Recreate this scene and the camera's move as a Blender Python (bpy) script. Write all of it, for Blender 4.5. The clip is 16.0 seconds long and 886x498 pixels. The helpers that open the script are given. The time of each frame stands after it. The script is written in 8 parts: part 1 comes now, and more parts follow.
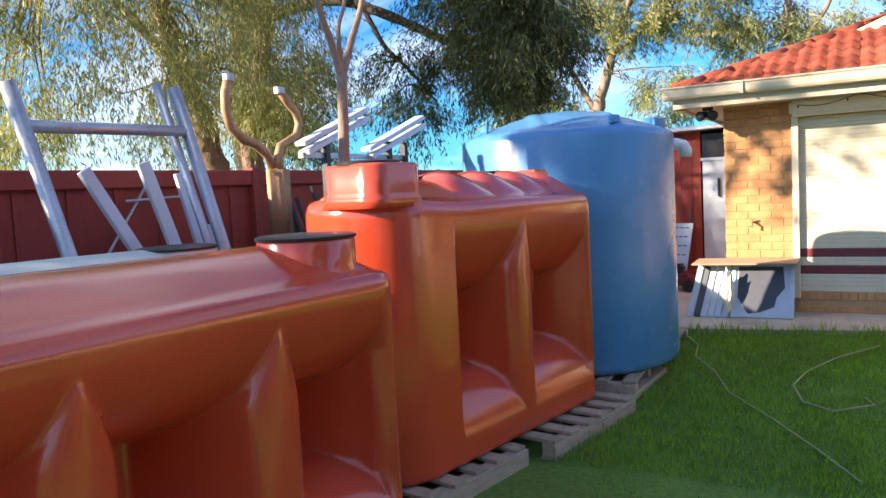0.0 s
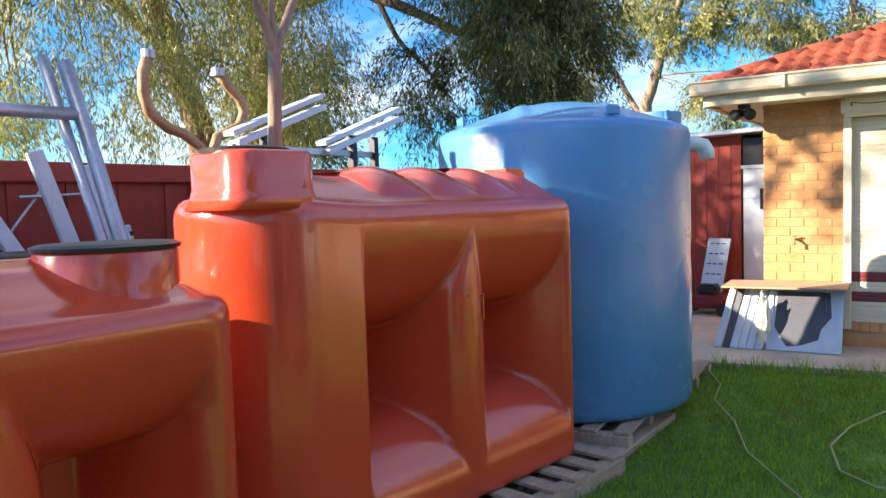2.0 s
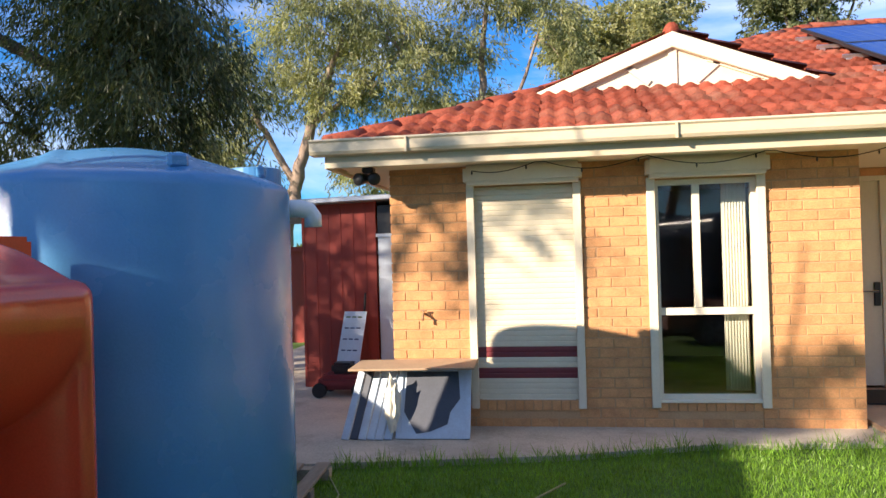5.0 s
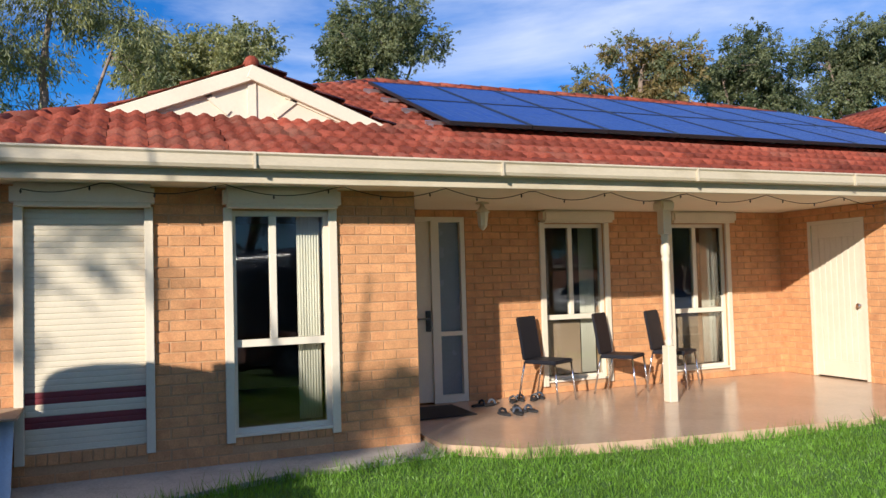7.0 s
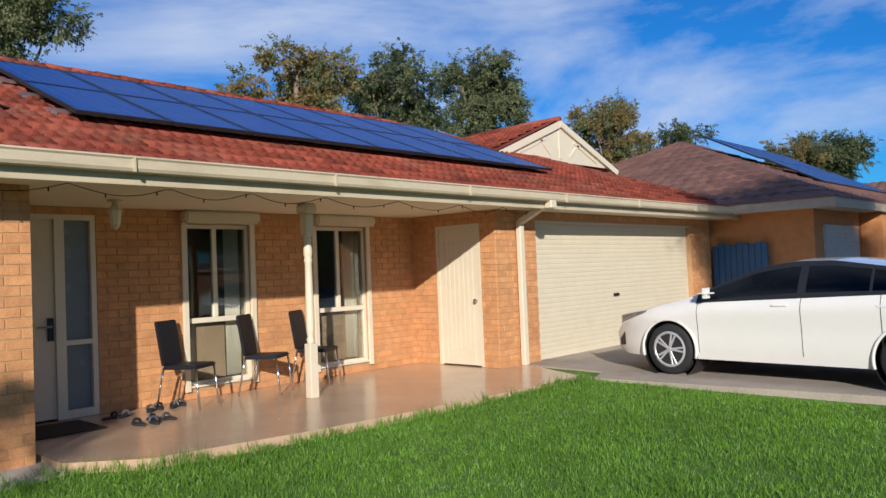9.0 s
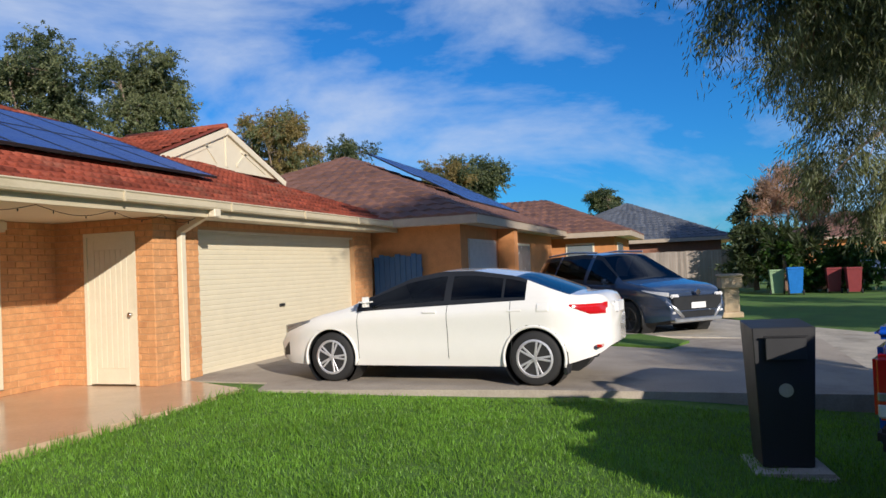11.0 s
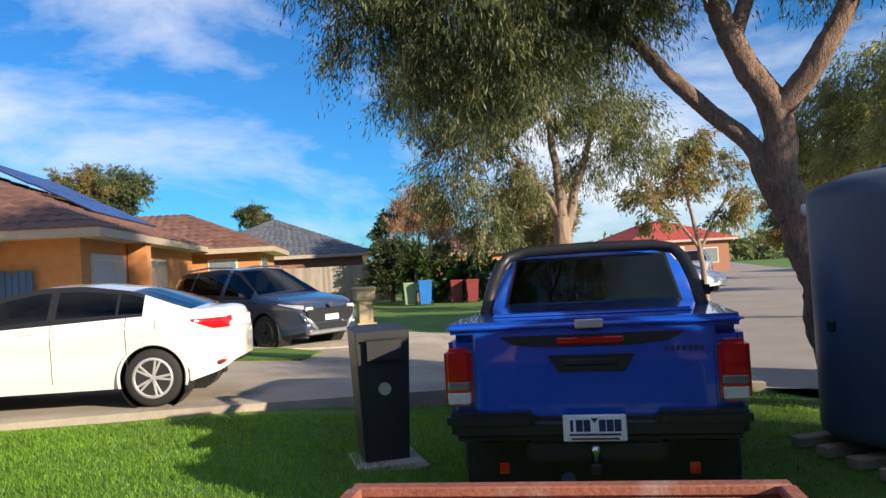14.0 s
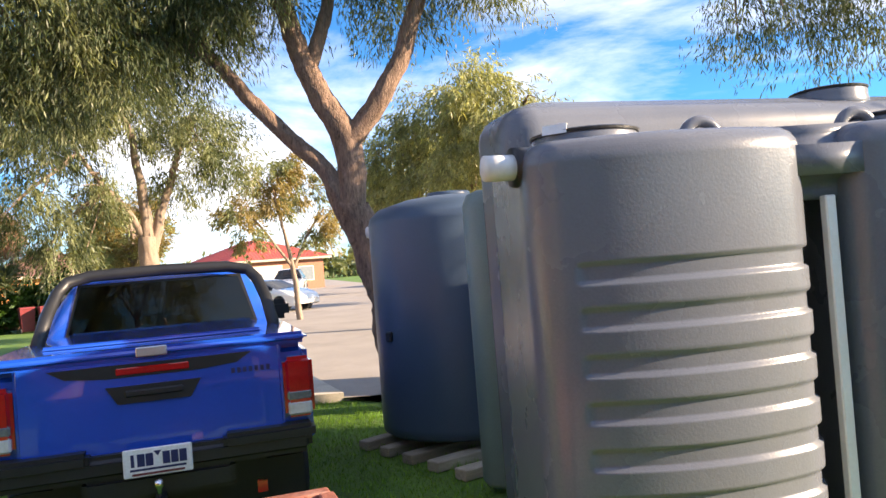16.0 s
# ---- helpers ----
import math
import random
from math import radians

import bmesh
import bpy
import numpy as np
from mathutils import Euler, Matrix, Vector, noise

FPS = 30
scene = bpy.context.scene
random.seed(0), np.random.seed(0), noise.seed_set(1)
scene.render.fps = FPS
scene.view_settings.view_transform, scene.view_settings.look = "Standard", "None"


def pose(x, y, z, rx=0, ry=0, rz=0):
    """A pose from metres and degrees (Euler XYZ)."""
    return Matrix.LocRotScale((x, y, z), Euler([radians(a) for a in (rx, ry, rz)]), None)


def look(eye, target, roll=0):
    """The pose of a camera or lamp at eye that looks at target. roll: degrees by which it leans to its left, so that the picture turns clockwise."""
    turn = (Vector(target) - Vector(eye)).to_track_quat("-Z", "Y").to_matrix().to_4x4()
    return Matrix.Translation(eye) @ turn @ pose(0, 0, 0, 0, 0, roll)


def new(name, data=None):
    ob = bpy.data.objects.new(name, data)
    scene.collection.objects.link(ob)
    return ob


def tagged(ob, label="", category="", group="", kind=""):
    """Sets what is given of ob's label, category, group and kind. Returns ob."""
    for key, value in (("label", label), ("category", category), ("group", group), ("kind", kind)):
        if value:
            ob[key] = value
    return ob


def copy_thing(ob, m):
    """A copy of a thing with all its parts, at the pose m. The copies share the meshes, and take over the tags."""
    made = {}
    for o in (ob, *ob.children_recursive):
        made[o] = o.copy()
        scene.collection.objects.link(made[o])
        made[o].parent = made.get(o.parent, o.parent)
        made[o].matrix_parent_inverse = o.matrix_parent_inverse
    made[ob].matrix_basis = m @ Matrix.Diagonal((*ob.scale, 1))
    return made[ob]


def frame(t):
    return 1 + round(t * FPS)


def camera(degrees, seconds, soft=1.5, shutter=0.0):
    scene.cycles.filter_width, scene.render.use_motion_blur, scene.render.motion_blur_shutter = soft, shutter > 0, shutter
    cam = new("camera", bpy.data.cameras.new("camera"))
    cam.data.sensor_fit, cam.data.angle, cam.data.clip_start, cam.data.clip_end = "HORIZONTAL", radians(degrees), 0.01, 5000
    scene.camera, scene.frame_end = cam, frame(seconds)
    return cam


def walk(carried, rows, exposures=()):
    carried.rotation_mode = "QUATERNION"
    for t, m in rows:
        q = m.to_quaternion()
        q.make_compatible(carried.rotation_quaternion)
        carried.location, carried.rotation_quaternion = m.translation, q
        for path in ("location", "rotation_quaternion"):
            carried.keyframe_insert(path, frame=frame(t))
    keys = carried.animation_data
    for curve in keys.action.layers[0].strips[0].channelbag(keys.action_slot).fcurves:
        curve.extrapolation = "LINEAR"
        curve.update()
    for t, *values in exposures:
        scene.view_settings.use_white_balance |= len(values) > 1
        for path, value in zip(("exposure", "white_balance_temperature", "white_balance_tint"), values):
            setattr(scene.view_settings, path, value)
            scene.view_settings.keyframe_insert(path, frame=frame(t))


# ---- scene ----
cam = camera(60.3, 16.0)
PATH = [
    (0, (0.351, -0.066, 1.607), (-0.63, 1.671, 1.457), -2.9),
    (0.5, (0.376, 0.231, 1.598), (-0.632, 1.952, 1.456), -2.5),
    (1, (0.403, 0.495, 1.58), (-0.639, 2.196, 1.441), -2.1),
    (1.5, (0.396, 0.813, 1.571), (-0.664, 2.503, 1.439), -1.6),
    (2, (0.385, 1.083, 1.55), (-0.714, 2.75, 1.427), -1.7),
    (2.5, (0.384, 1.339, 1.566), (-0.775, 2.965, 1.449), -1.5),
    (3, (0.335, 1.604, 1.561), (-0.8, 3.247, 1.455), -0.9),
    (3.5, (0.293, 1.837, 1.568), (-0.707, 3.567, 1.473), -0.9),
    (4, (0.317, 2.039, 1.561), (-0.564, 3.833, 1.483), -1.0),
    (4.5, (0.37, 2.242, 1.58), (-0.291, 4.13, 1.541), -1.3),
    (5, (0.419, 2.321, 1.605), (0.112, 4.297, 1.624), -1.6),
    (5.2, (0.426, 2.347, 1.612), (0.25, 4.338, 1.659), -1.8),
    (7.3, (0.467, 2.432, 1.559), (1.345, 4.227, 1.642), -1.8),
    (7.5, (0.473, 2.426, 1.555), (1.436, 4.177, 1.635), -2.0),
    (8, (0.505, 2.332, 1.563), (1.651, 3.969, 1.633), -2.0),
    (8.5, (0.539, 2.275, 1.561), (1.852, 3.782, 1.624), -2.1),
    (9, (0.551, 2.259, 1.538), (2.016, 3.618, 1.597), -2.3),
    (9.5, (0.561, 2.237, 1.557), (2.162, 3.435, 1.609), -2.5),
    (10, (0.554, 2.218, 1.576), (2.275, 3.237, 1.628), -2.4),
    (10.2, (0.557, 2.213, 1.577), (2.319, 3.158, 1.629), -2.4),
    (12.3, (0.573, 2.124, 1.467), (2.565, 2.296, 1.517), -2.8),
    (12.5, (0.577, 2.095, 1.47), (2.573, 2.217, 1.521), -2.9),
    (13, (0.593, 2.041, 1.476), (2.593, 2.065, 1.526), -2.9),
    (13.5, (0.594, 1.972, 1.476), (2.592, 1.895, 1.526), -3.0),
    (14, (0.569, 1.88, 1.472), (2.552, 1.627, 1.521), -3.3),
    (14.5, (0.542, 1.815, 1.479), (2.475, 1.306, 1.521), -3.5),
    (14.7, (0.539, 1.802, 1.48), (2.438, 1.177, 1.515), -3.4),
    (15, (0.55, 1.772, 1.476), (2.391, 0.991, 1.516), -3.6),
    (15.5, (0.527, 1.732, 1.481), (2.259, 0.733, 1.516), -4.0),
    (16, (0.487, 1.689, 1.477), (2.092, 0.497, 1.505), -4.5),
]
EXPOSURE = [(0, 1.7, 6900, 16), (1.5, 1.85, 6900, 16), (3.5, 1.75, 6900, 16), (4.5, 1.45, 6800, 16), (5, 1.22, 6650, 16), (7.5, 0.35, 5700, 13), (10, 0.07, 5850, 11), (12.5, 0.45, 6250, 11), (14, 0.78, 6900, 11), (15, 1.47, 7600, 14), (16, 1.82, 7800, 16)]
walk(cam, [(t, look(eye, target, roll)) for t, eye, target, roll in PATH], EXPOSURE)

# ---- light ----
SUN_EL, SUN_AZ = radians(19.3), radians(225.0)
world = bpy.data.worlds.new("sky_world")
scene.world = world
world.use_nodes = True
wn, wl = world.node_tree.nodes, world.node_tree.links
bg = wn["Background"]
sky = wn.new("ShaderNodeTexSky")
sky.sky_type, sky.sun_disc = "NISHITA", False
sky.sun_elevation, sky.sun_rotation = SUN_EL, SUN_AZ
sky.air_density, sky.dust_density, sky.ozone_density = 1.0, 0.3, 2.5
wtc = wn.new("ShaderNodeTexCoord")
wmap = wn.new("ShaderNodeMapping")
wmap.inputs["Scale"].default_value = (1.0, 1.6, 4.2)
wmap.inputs["Rotation"].default_value = (0.0, 0.25, 0.6)
wno = wn.new("ShaderNodeTexNoise")
wno.inputs["Scale"].default_value, wno.inputs["Detail"].default_value, wno.inputs["Roughness"].default_value = 1.5, 9.0, 0.58
wno.inputs["Distortion"].default_value = 0.35
wra = wn.new("ShaderNodeValToRGB")
wra.color_ramp.elements[0].position, wra.color_ramp.elements[0].color = 0.435, (0, 0, 0, 1)
wra.color_ramp.elements[1].position, wra.color_ramp.elements[1].color = 0.70, (0.92, 0.92, 0.92, 1)
wtint = wn.new("ShaderNodeMixRGB")
wtint.blend_type = "MULTIPLY"
wtint.inputs["Fac"].default_value = 1.0
wtint.inputs["Color2"].default_value = (0.17, 0.62, 1.08, 1)
wmix = wn.new("ShaderNodeMixRGB")
wmix.inputs["Color2"].default_value = (6.2, 6.7, 7.6, 1)
wl.new(wtc.outputs["Generated"], wmap.inputs["Vector"])
wl.new(wmap.outputs["Vector"], wno.inputs["Vector"])
wl.new(wno.outputs["Fac"], wra.inputs["Fac"])
wl.new(wra.outputs["Color"], wmix.inputs["Fac"])
wl.new(sky.outputs["Color"], wtint.inputs["Color1"])
wl.new(wtint.outputs["Color"], wmix.inputs["Color1"])
wl.new(wmix.outputs["Color"], bg.inputs["Color"])
bg.inputs["Strength"].default_value = 0.09

sun = new("sun", bpy.data.lights.new("sun", "SUN"))
sun.data.energy, sun.data.angle, sun.data.color = 5.0, radians(0.6), (1.0, 0.86, 0.68)
sun.matrix_world = look((-14.0, -14.0, 7.0), (0.0, 0.0, 7.0 - 14.0 * math.sqrt(2) * math.tan(SUN_EL)))


# ---- materials ----
def mat(name, col, rough=0.6, metal=0.0, var=0.15, scale=6.0, fine=60.0, bump=0.1, spec=0.5, per=0.0, dirt=None, dirt_amt=0.0, island=False, stretch=(1, 1, 1), sheen=0.0, coat=0.0):
    """A procedural surface: a base colour varied at two scales, with bump, and by piece where per is given."""
    m = bpy.data.materials.new(name)
    m.use_nodes = True
    n, l = m.node_tree.nodes, m.node_tree.links
    b = n["Principled BSDF"]
    geo = n.new("ShaderNodeNewGeometry")
    mp = n.new("ShaderNodeMapping")
    mp.inputs["Scale"].default_value = stretch
    l.new(geo.outputs["Position"], mp.inputs["Vector"])
    big, small = n.new("ShaderNodeTexNoise"), n.new("ShaderNodeTexNoise")
    for t, s, d in ((big, scale, 5.0), (small, fine, 4.0)):
        t.inputs["Scale"].default_value, t.inputs["Detail"].default_value = s, d
        l.new(mp.outputs["Vector"], t.inputs["Vector"])
    add = n.new("ShaderNodeMath")
    add.operation = "ADD"
    l.new(big.outputs["Fac"], add.inputs[0]), l.new(small.outputs["Fac"], add.inputs[1])
    mr = n.new("ShaderNodeMapRange")
    mr.inputs["From Min"].default_value, mr.inputs["From Max"].default_value = 0.65, 1.35
    mr.inputs["To Min"].default_value, mr.inputs["To Max"].default_value = 1.0 - var, 1.0 + var
    l.new(add.outputs[0], mr.inputs["Value"])
    last = mr.outputs["Result"]
    if per:
        info = geo if island else n.new("ShaderNodeObjectInfo")
        pr = n.new("ShaderNodeMapRange")
        pr.inputs["To Min"].default_value, pr.inputs["To Max"].default_value = 1.0 - per, 1.0 + per
        l.new(info.outputs["Random Per Island" if island else "Random"], pr.inputs["Value"])
        mu = n.new("ShaderNodeMath")
        mu.operation = "MULTIPLY"
        l.new(last, mu.inputs[0]), l.new(pr.outputs["Result"], mu.inputs[1])
        last = mu.outputs[0]
    mix = n.new("ShaderNodeVectorMath")
    mix.operation = "SCALE"
    mix.inputs[0].default_value = col
    l.new(last, mix.inputs["Scale"])
    out = mix.outputs["Vector"]
    if dirt:
        dn = n.new("ShaderNodeTexNoise")
        dn.inputs["Scale"].default_value, dn.inputs["Detail"].default_value = scale * 0.6, 8.0
        dn.inputs["Roughness"].default_value = 0.7
        l.new(mp.outputs["Vector"], dn.inputs["Vector"])
        dr = n.new("ShaderNodeMapRange")
        dr.inputs["From Min"].default_value, dr.inputs["From Max"].default_value = 0.5, 0.72
        dr.inputs["To Max"].default_value = dirt_amt
        l.new(dn.outputs["Fac"], dr.inputs["Value"])
        dm = n.new("ShaderNodeMixRGB")
        dm.inputs["Color2"].default_value = (*dirt, 1)
        l.new(dr.outputs["Result"], dm.inputs["Fac"]), l.new(out, dm.inputs["Color1"])
        out = dm.outputs["Color"]
    l.new(out, b.inputs["Base Color"])
    b.inputs["Metallic"].default_value = metal
    b.inputs["Specular IOR Level"].default_value = spec
    b.inputs["Coat Weight"].default_value = coat
    rr = n.new("ShaderNodeMapRange")
    rr.inputs["To Min"].default_value, rr.inputs["To Max"].default_value = max(0.02, rough - 0.08), min(1.0, rough + 0.08)
    l.new(big.outputs["Fac"], rr.inputs["Value"]), l.new(rr.outputs["Result"], b.inputs["Roughness"])
    if bump:
        bn = n.new("ShaderNodeBump")
        bn.inputs["Strength"].default_value, bn.inputs["Distance"].default_value = bump, 0.02
        l.new(small.outputs["Fac"], bn.inputs["Height"]), l.new(bn.outputs["Normal"], b.inputs["Normal"])
    return m


def leaf_mat(name, col, per=0.35):
    m = mat(name, col, rough=0.45, var=0.25, scale=1.2, fine=9.0, bump=0.0, per=per, island=True, spec=0.4)
    n, l = m.node_tree.nodes, m.node_tree.links
    b = n["Principled BSDF"]
    tr = n.new("ShaderNodeBsdfTranslucent")
    sc = n.new("ShaderNodeVectorMath")
    sc.operation = "MULTIPLY"
    sc.inputs[1].default_value = (1.25, 1.2, 0.6)
    l.new(b.inputs["Base Color"].links[0].from_socket, sc.inputs[0])
    l.new(sc.outputs[0], tr.inputs["Color"])
    mx = n.new("ShaderNodeMixShader")
    mx.inputs["Fac"].default_value = 0.45
    l.new(b.outputs[0], mx.inputs[1]), l.new(tr.outputs[0], mx.inputs[2])
    l.new(mx.outputs[0], n["Material Output"].inputs["Surface"])
    return m


def glass_mat(name, tint, rough=0.02):
    """Dark window glass: clear gloss over a see-through tint."""
    m = bpy.data.materials.new(name)
    m.use_nodes = True
    n, l = m.node_tree.nodes, m.node_tree.links
    n.remove(n["Principled BSDF"])
    t, g, f, x = (n.new("ShaderNode" + k) for k in ("BsdfTransparent", "BsdfGlossy", "Fresnel", "MixShader"))
    t.inputs["Color"].default_value = (*tint, 1)
    g.inputs["Roughness"].default_value = rough
    f.inputs["IOR"].default_value = 1.5
    l.new(f.outputs[0], x.inputs["Fac"]), l.new(t.outputs[0], x.inputs[1]), l.new(g.outputs[0], x.inputs[2])
    l.new(x.outputs[0], n["Material Output"].inputs["Surface"])
    return m


M_BRICK = mat("brick_clay", (0.57, 0.285, 0.118), rough=0.85, var=0.22, scale=9, fine=90, bump=0.35, per=0.10, dirt=(0.36, 0.13, 0.05), dirt_amt=0.55)
M_BRICKS = mat("brick_clay_joined", (0.57, 0.285, 0.118), rough=0.85, var=0.22, scale=9, fine=90, bump=0.35, per=0.10, island=True, dirt=(0.36, 0.13, 0.05), dirt_amt=0.55)
M_MORTAR = mat("mortar", (0.47, 0.28, 0.14), rough=0.95, var=0.15, bump=0.3)
M_CREAM = mat("cream_paint", (0.68, 0.61, 0.46), rough=0.5, var=0.05, scale=3, fine=40, bump=0.04, dirt=(0.45, 0.36, 0.22), dirt_amt=0.18)
M_GUTTER = mat("gutter_cream_weathered", (0.54, 0.47, 0.33), rough=0.5, var=0.08, scale=2, fine=30, bump=0.05, dirt=(0.30, 0.24, 0.13), dirt_amt=0.5, stretch=(1, 1, 4))
M_FRAME = mat("window_frame_cream", (0.71, 0.65, 0.51), rough=0.4, var=0.04, bump=0.02)
M_SHUTTER = mat("roller_shutter_cream", (0.65, 0.585, 0.43), rough=0.5, var=0.05, bump=0.03)
M_MAROON = mat("maroon_shutter_slat", (0.17, 0.025, 0.03), rough=0.5, bump=0.02)
M_SOFFIT = mat("soffit_sheet", (0.74, 0.67, 0.52), rough=0.7, var=0.05, bump=0.03)
M_TILE = mat("roof_tile_terracotta", (0.205, 0.046, 0.025), rough=0.7, spec=0.25, var=0.38, scale=1.6, fine=45, bump=0.35, per=0.32, dirt=(0.34, 0.27, 0.19), dirt_amt=0.22)
M_TILES = mat("roof_tile_terracotta_joined", (0.205, 0.046, 0.025), rough=0.7, spec=0.25, var=0.38, scale=1.6, fine=45, bump=0.35, per=0.32, island=True, dirt=(0.34, 0.27, 0.19), dirt_amt=0.22)
M_BROWNTILE = mat("roof_tile_brown", (0.17, 0.085, 0.06), rough=0.65, var=0.2, scale=3, fine=40, bump=0.3, per=0.2, island=True)
M_GREYTILE = mat("roof_tile_grey", (0.10, 0.11, 0.13), rough=0.6, var=0.2, scale=3, fine=40, bump=0.3, per=0.2, island=True)
M_SOLAR = mat("solar_cell_blue", (0.005, 0.045, 0.26), rough=0.3, var=0.12, scale=2, fine=20, bump=0.0, spec=0.16)
M_SOLARLINE = mat("solar_cell_gridline", (0.08, 0.14, 0.28), rough=0.3, bump=0.0)
M_ALU = mat("aluminium", (0.62, 0.63, 0.64), rough=0.35, metal=0.9, var=0.08, bump=0.03)
M_GALV = mat("galvanised_steel", (0.40, 0.43, 0.47), rough=0.45, metal=0.7, var=0.2, scale=12, bump=0.06)
M_DARKMETAL = mat("dark_metal", (0.035, 0.036, 0.04), rough=0.4, metal=0.6, bump=0.03)
M_BLACK = mat("black_plastic", (0.015, 0.016, 0.018), rough=0.42, var=0.2, bump=0.05)
M_RUBBER = mat("tyre_rubber", (0.02, 0.02, 0.021), rough=0.8, var=0.2, bump=0.1)
M_TANKR = mat("terracotta_poly_tank", (0.55, 0.066, 0.026), rough=0.18, coat=0.4, var=0.12, scale=2.5, fine=120, bump=0.04, spec=0.55, dirt=(0.30, 0.07, 0.04), dirt_amt=0.3)
M_TANKB = mat("blue_poly_tank", (0.066, 0.235, 0.45), rough=0.27, var=0.08, scale=2, fine=90, bump=0.05, dirt=(0.11, 0.23, 0.38), dirt_amt=0.3)
M_TANKG = mat("slate_grey_poly_tank", (0.12, 0.135, 0.165), rough=0.27, var=0.1, scale=2, fine=90, bump=0.06, dirt=(0.16, 0.16, 0.16), dirt_amt=0.3)
M_TANKD = mat("dark_blue_grey_poly_tank", (0.055, 0.09, 0.14), rough=0.4, var=0.1, scale=2, fine=90, bump=0.06)
M_TANKP = mat("pale_green_poly_tank", (0.42, 0.50, 0.46), rough=0.5, var=0.08, scale=2, fine=80, bump=0.05)
M_TEAL = mat("teal_poly_tank", (0.16, 0.23, 0.23), rough=0.45, var=0.1, scale=2, fine=80, bump=0.05)
M_WHITEPVC = mat("white_pvc", (0.72, 0.73, 0.72), rough=0.35, var=0.06, bump=0.02)
M_WOOD = mat("weathered_pallet_wood", (0.33, 0.28, 0.21), rough=0.85, var=0.3, scale=5, fine=70, bump=0.3, per=0.2, stretch=(8, 1, 8))
M_REDPAINT = mat("red_painted_fence", (0.26, 0.035, 0.024), rough=0.7, var=0.18, scale=4, fine=50, bump=0.12, per=0.10, stretch=(4, 4, 0.6))
M_GREYWOOD = mat("grey_paling_wood", (0.33, 0.28, 0.24), rough=0.9, var=0.25, scale=3, fine=40, bump=0.2, per=0.25, stretch=(4, 4, 0.5))
M_CONC = mat("concrete", (0.47, 0.425, 0.35), rough=0.88, var=0.26, scale=2.2, fine=60, bump=0.2, dirt=(0.17, 0.145, 0.11), dirt_amt=0.7)
M_DRIVE = mat("driveway_concrete", (0.38, 0.33, 0.27), rough=0.85, var=0.2, scale=1.2, fine=60, bump=0.15, dirt=(0.12, 0.10, 0.085), dirt_amt=0.6)
M_PORCH = mat("porch_tile", (0.52, 0.37, 0.25), rough=0.22, var=0.10, scale=1.5, fine=30, bump=0.03, dirt=(0.35, 0.22, 0.13), dirt_amt=0.35)
M_ROAD = mat("street_asphalt", (0.30, 0.27, 0.24), rough=0.9, var=0.15, scale=0.8, fine=90, bump=0.2, dirt=(0.12, 0.11, 0.10), dirt_amt=0.4)
M_LAWN = mat("lawn_soil", (0.085, 0.18, 0.022), rough=0.95, var=0.4, scale=1.3, fine=26, bump=0.6, dirt=(0.11, 0.12, 0.03), dirt_amt=0.35)
M_BLADE = leaf_mat("grass_blade", (0.17, 0.33, 0.04), per=0.4)
M_BARK = mat("gum_bark", (0.20, 0.13, 0.095), rough=0.95, var=0.6, scale=8, fine=26, bump=1.0, stretch=(3, 3, 0.7), dirt=(0.38, 0.25, 0.18), dirt_amt=0.4)
M_PALEBARK = mat("pale_gum_bark", (0.25, 0.185, 0.14), rough=0.85, var=0.3, scale=5, fine=30, bump=0.35, stretch=(2, 2, 0.6), dirt=(0.22, 0.16, 0.12), dirt_amt=0.4)
# gum bark with the crown's shade on the limbs put into its colour
M_SHADEBARK = mat("crown_shaded_gum_bark", (0.060, 0.046, 0.040), rough=0.95, var=0.4, scale=8, fine=26, bump=0.8, stretch=(3, 3, 0.7))
M_LEAF = leaf_mat("gum_leaf_olive", (0.20, 0.225, 0.115))
M_LEAFD = leaf_mat("gum_leaf_dark", (0.075, 0.1, 0.048))
M_LEAFY = leaf_mat("gum_leaf_yellow_green", (0.30, 0.31, 0.145))
M_LEAFO = leaf_mat("gum_leaf_bronze", (0.27, 0.21, 0.085))
M_LEAFP = leaf_mat("bare_twig_pinkish", (0.44, 0.29, 0.23))
M_HEDGE = leaf_mat("hedge_leaf", (0.05, 0.11, 0.02))
M_GLASS = glass_mat("window_glass", (0.82, 0.85, 0.84))
M_CARGLASS = glass_mat("tinted_car_glass", (0.12, 0.13, 0.14))
M_FROST = mat("frosted_sidelight_glass", (0.17, 0.20, 0.22), rough=0.25, var=0.1, bump=0.03)
# plaster with the dimness of the unlit rooms put into its colour
M_DARKROOM = mat("dark_room_plaster", (0.16, 0.15, 0.14), rough=0.9, bump=0.02)
M_CURTAIN = mat("pale_curtain", (0.74, 0.70, 0.56), rough=0.85, var=0.06, scale=2, fine=30, bump=0.05, stretch=(3, 3, 0.3))
M_CARD = mat("brown_cardboard", (0.38, 0.27, 0.17), rough=0.85, bump=0.05)
M_WHITECAR = mat("white_car_paint", (0.80, 0.79, 0.75), rough=0.22, var=0.02, bump=0.0, coat=0.8)
M_SUVPAINT = mat("dark_blue_car_paint", (0.034, 0.052, 0.095), rough=0.22, var=0.05, bump=0.0, coat=0.9)
M_UTEBLUE = mat("blue_ute_paint", (0.004, 0.075, 0.48), rough=0.2, var=0.05, bump=0.0, coat=1.0)
M_SILVERCAR = mat("silver_car_paint", (0.55, 0.57, 0.60), rough=0.25, metal=0.4, bump=0.0, coat=0.6)
M_RIM = mat("alloy_rim", (0.55, 0.55, 0.57), rough=0.35, metal=0.4, bump=0.02)
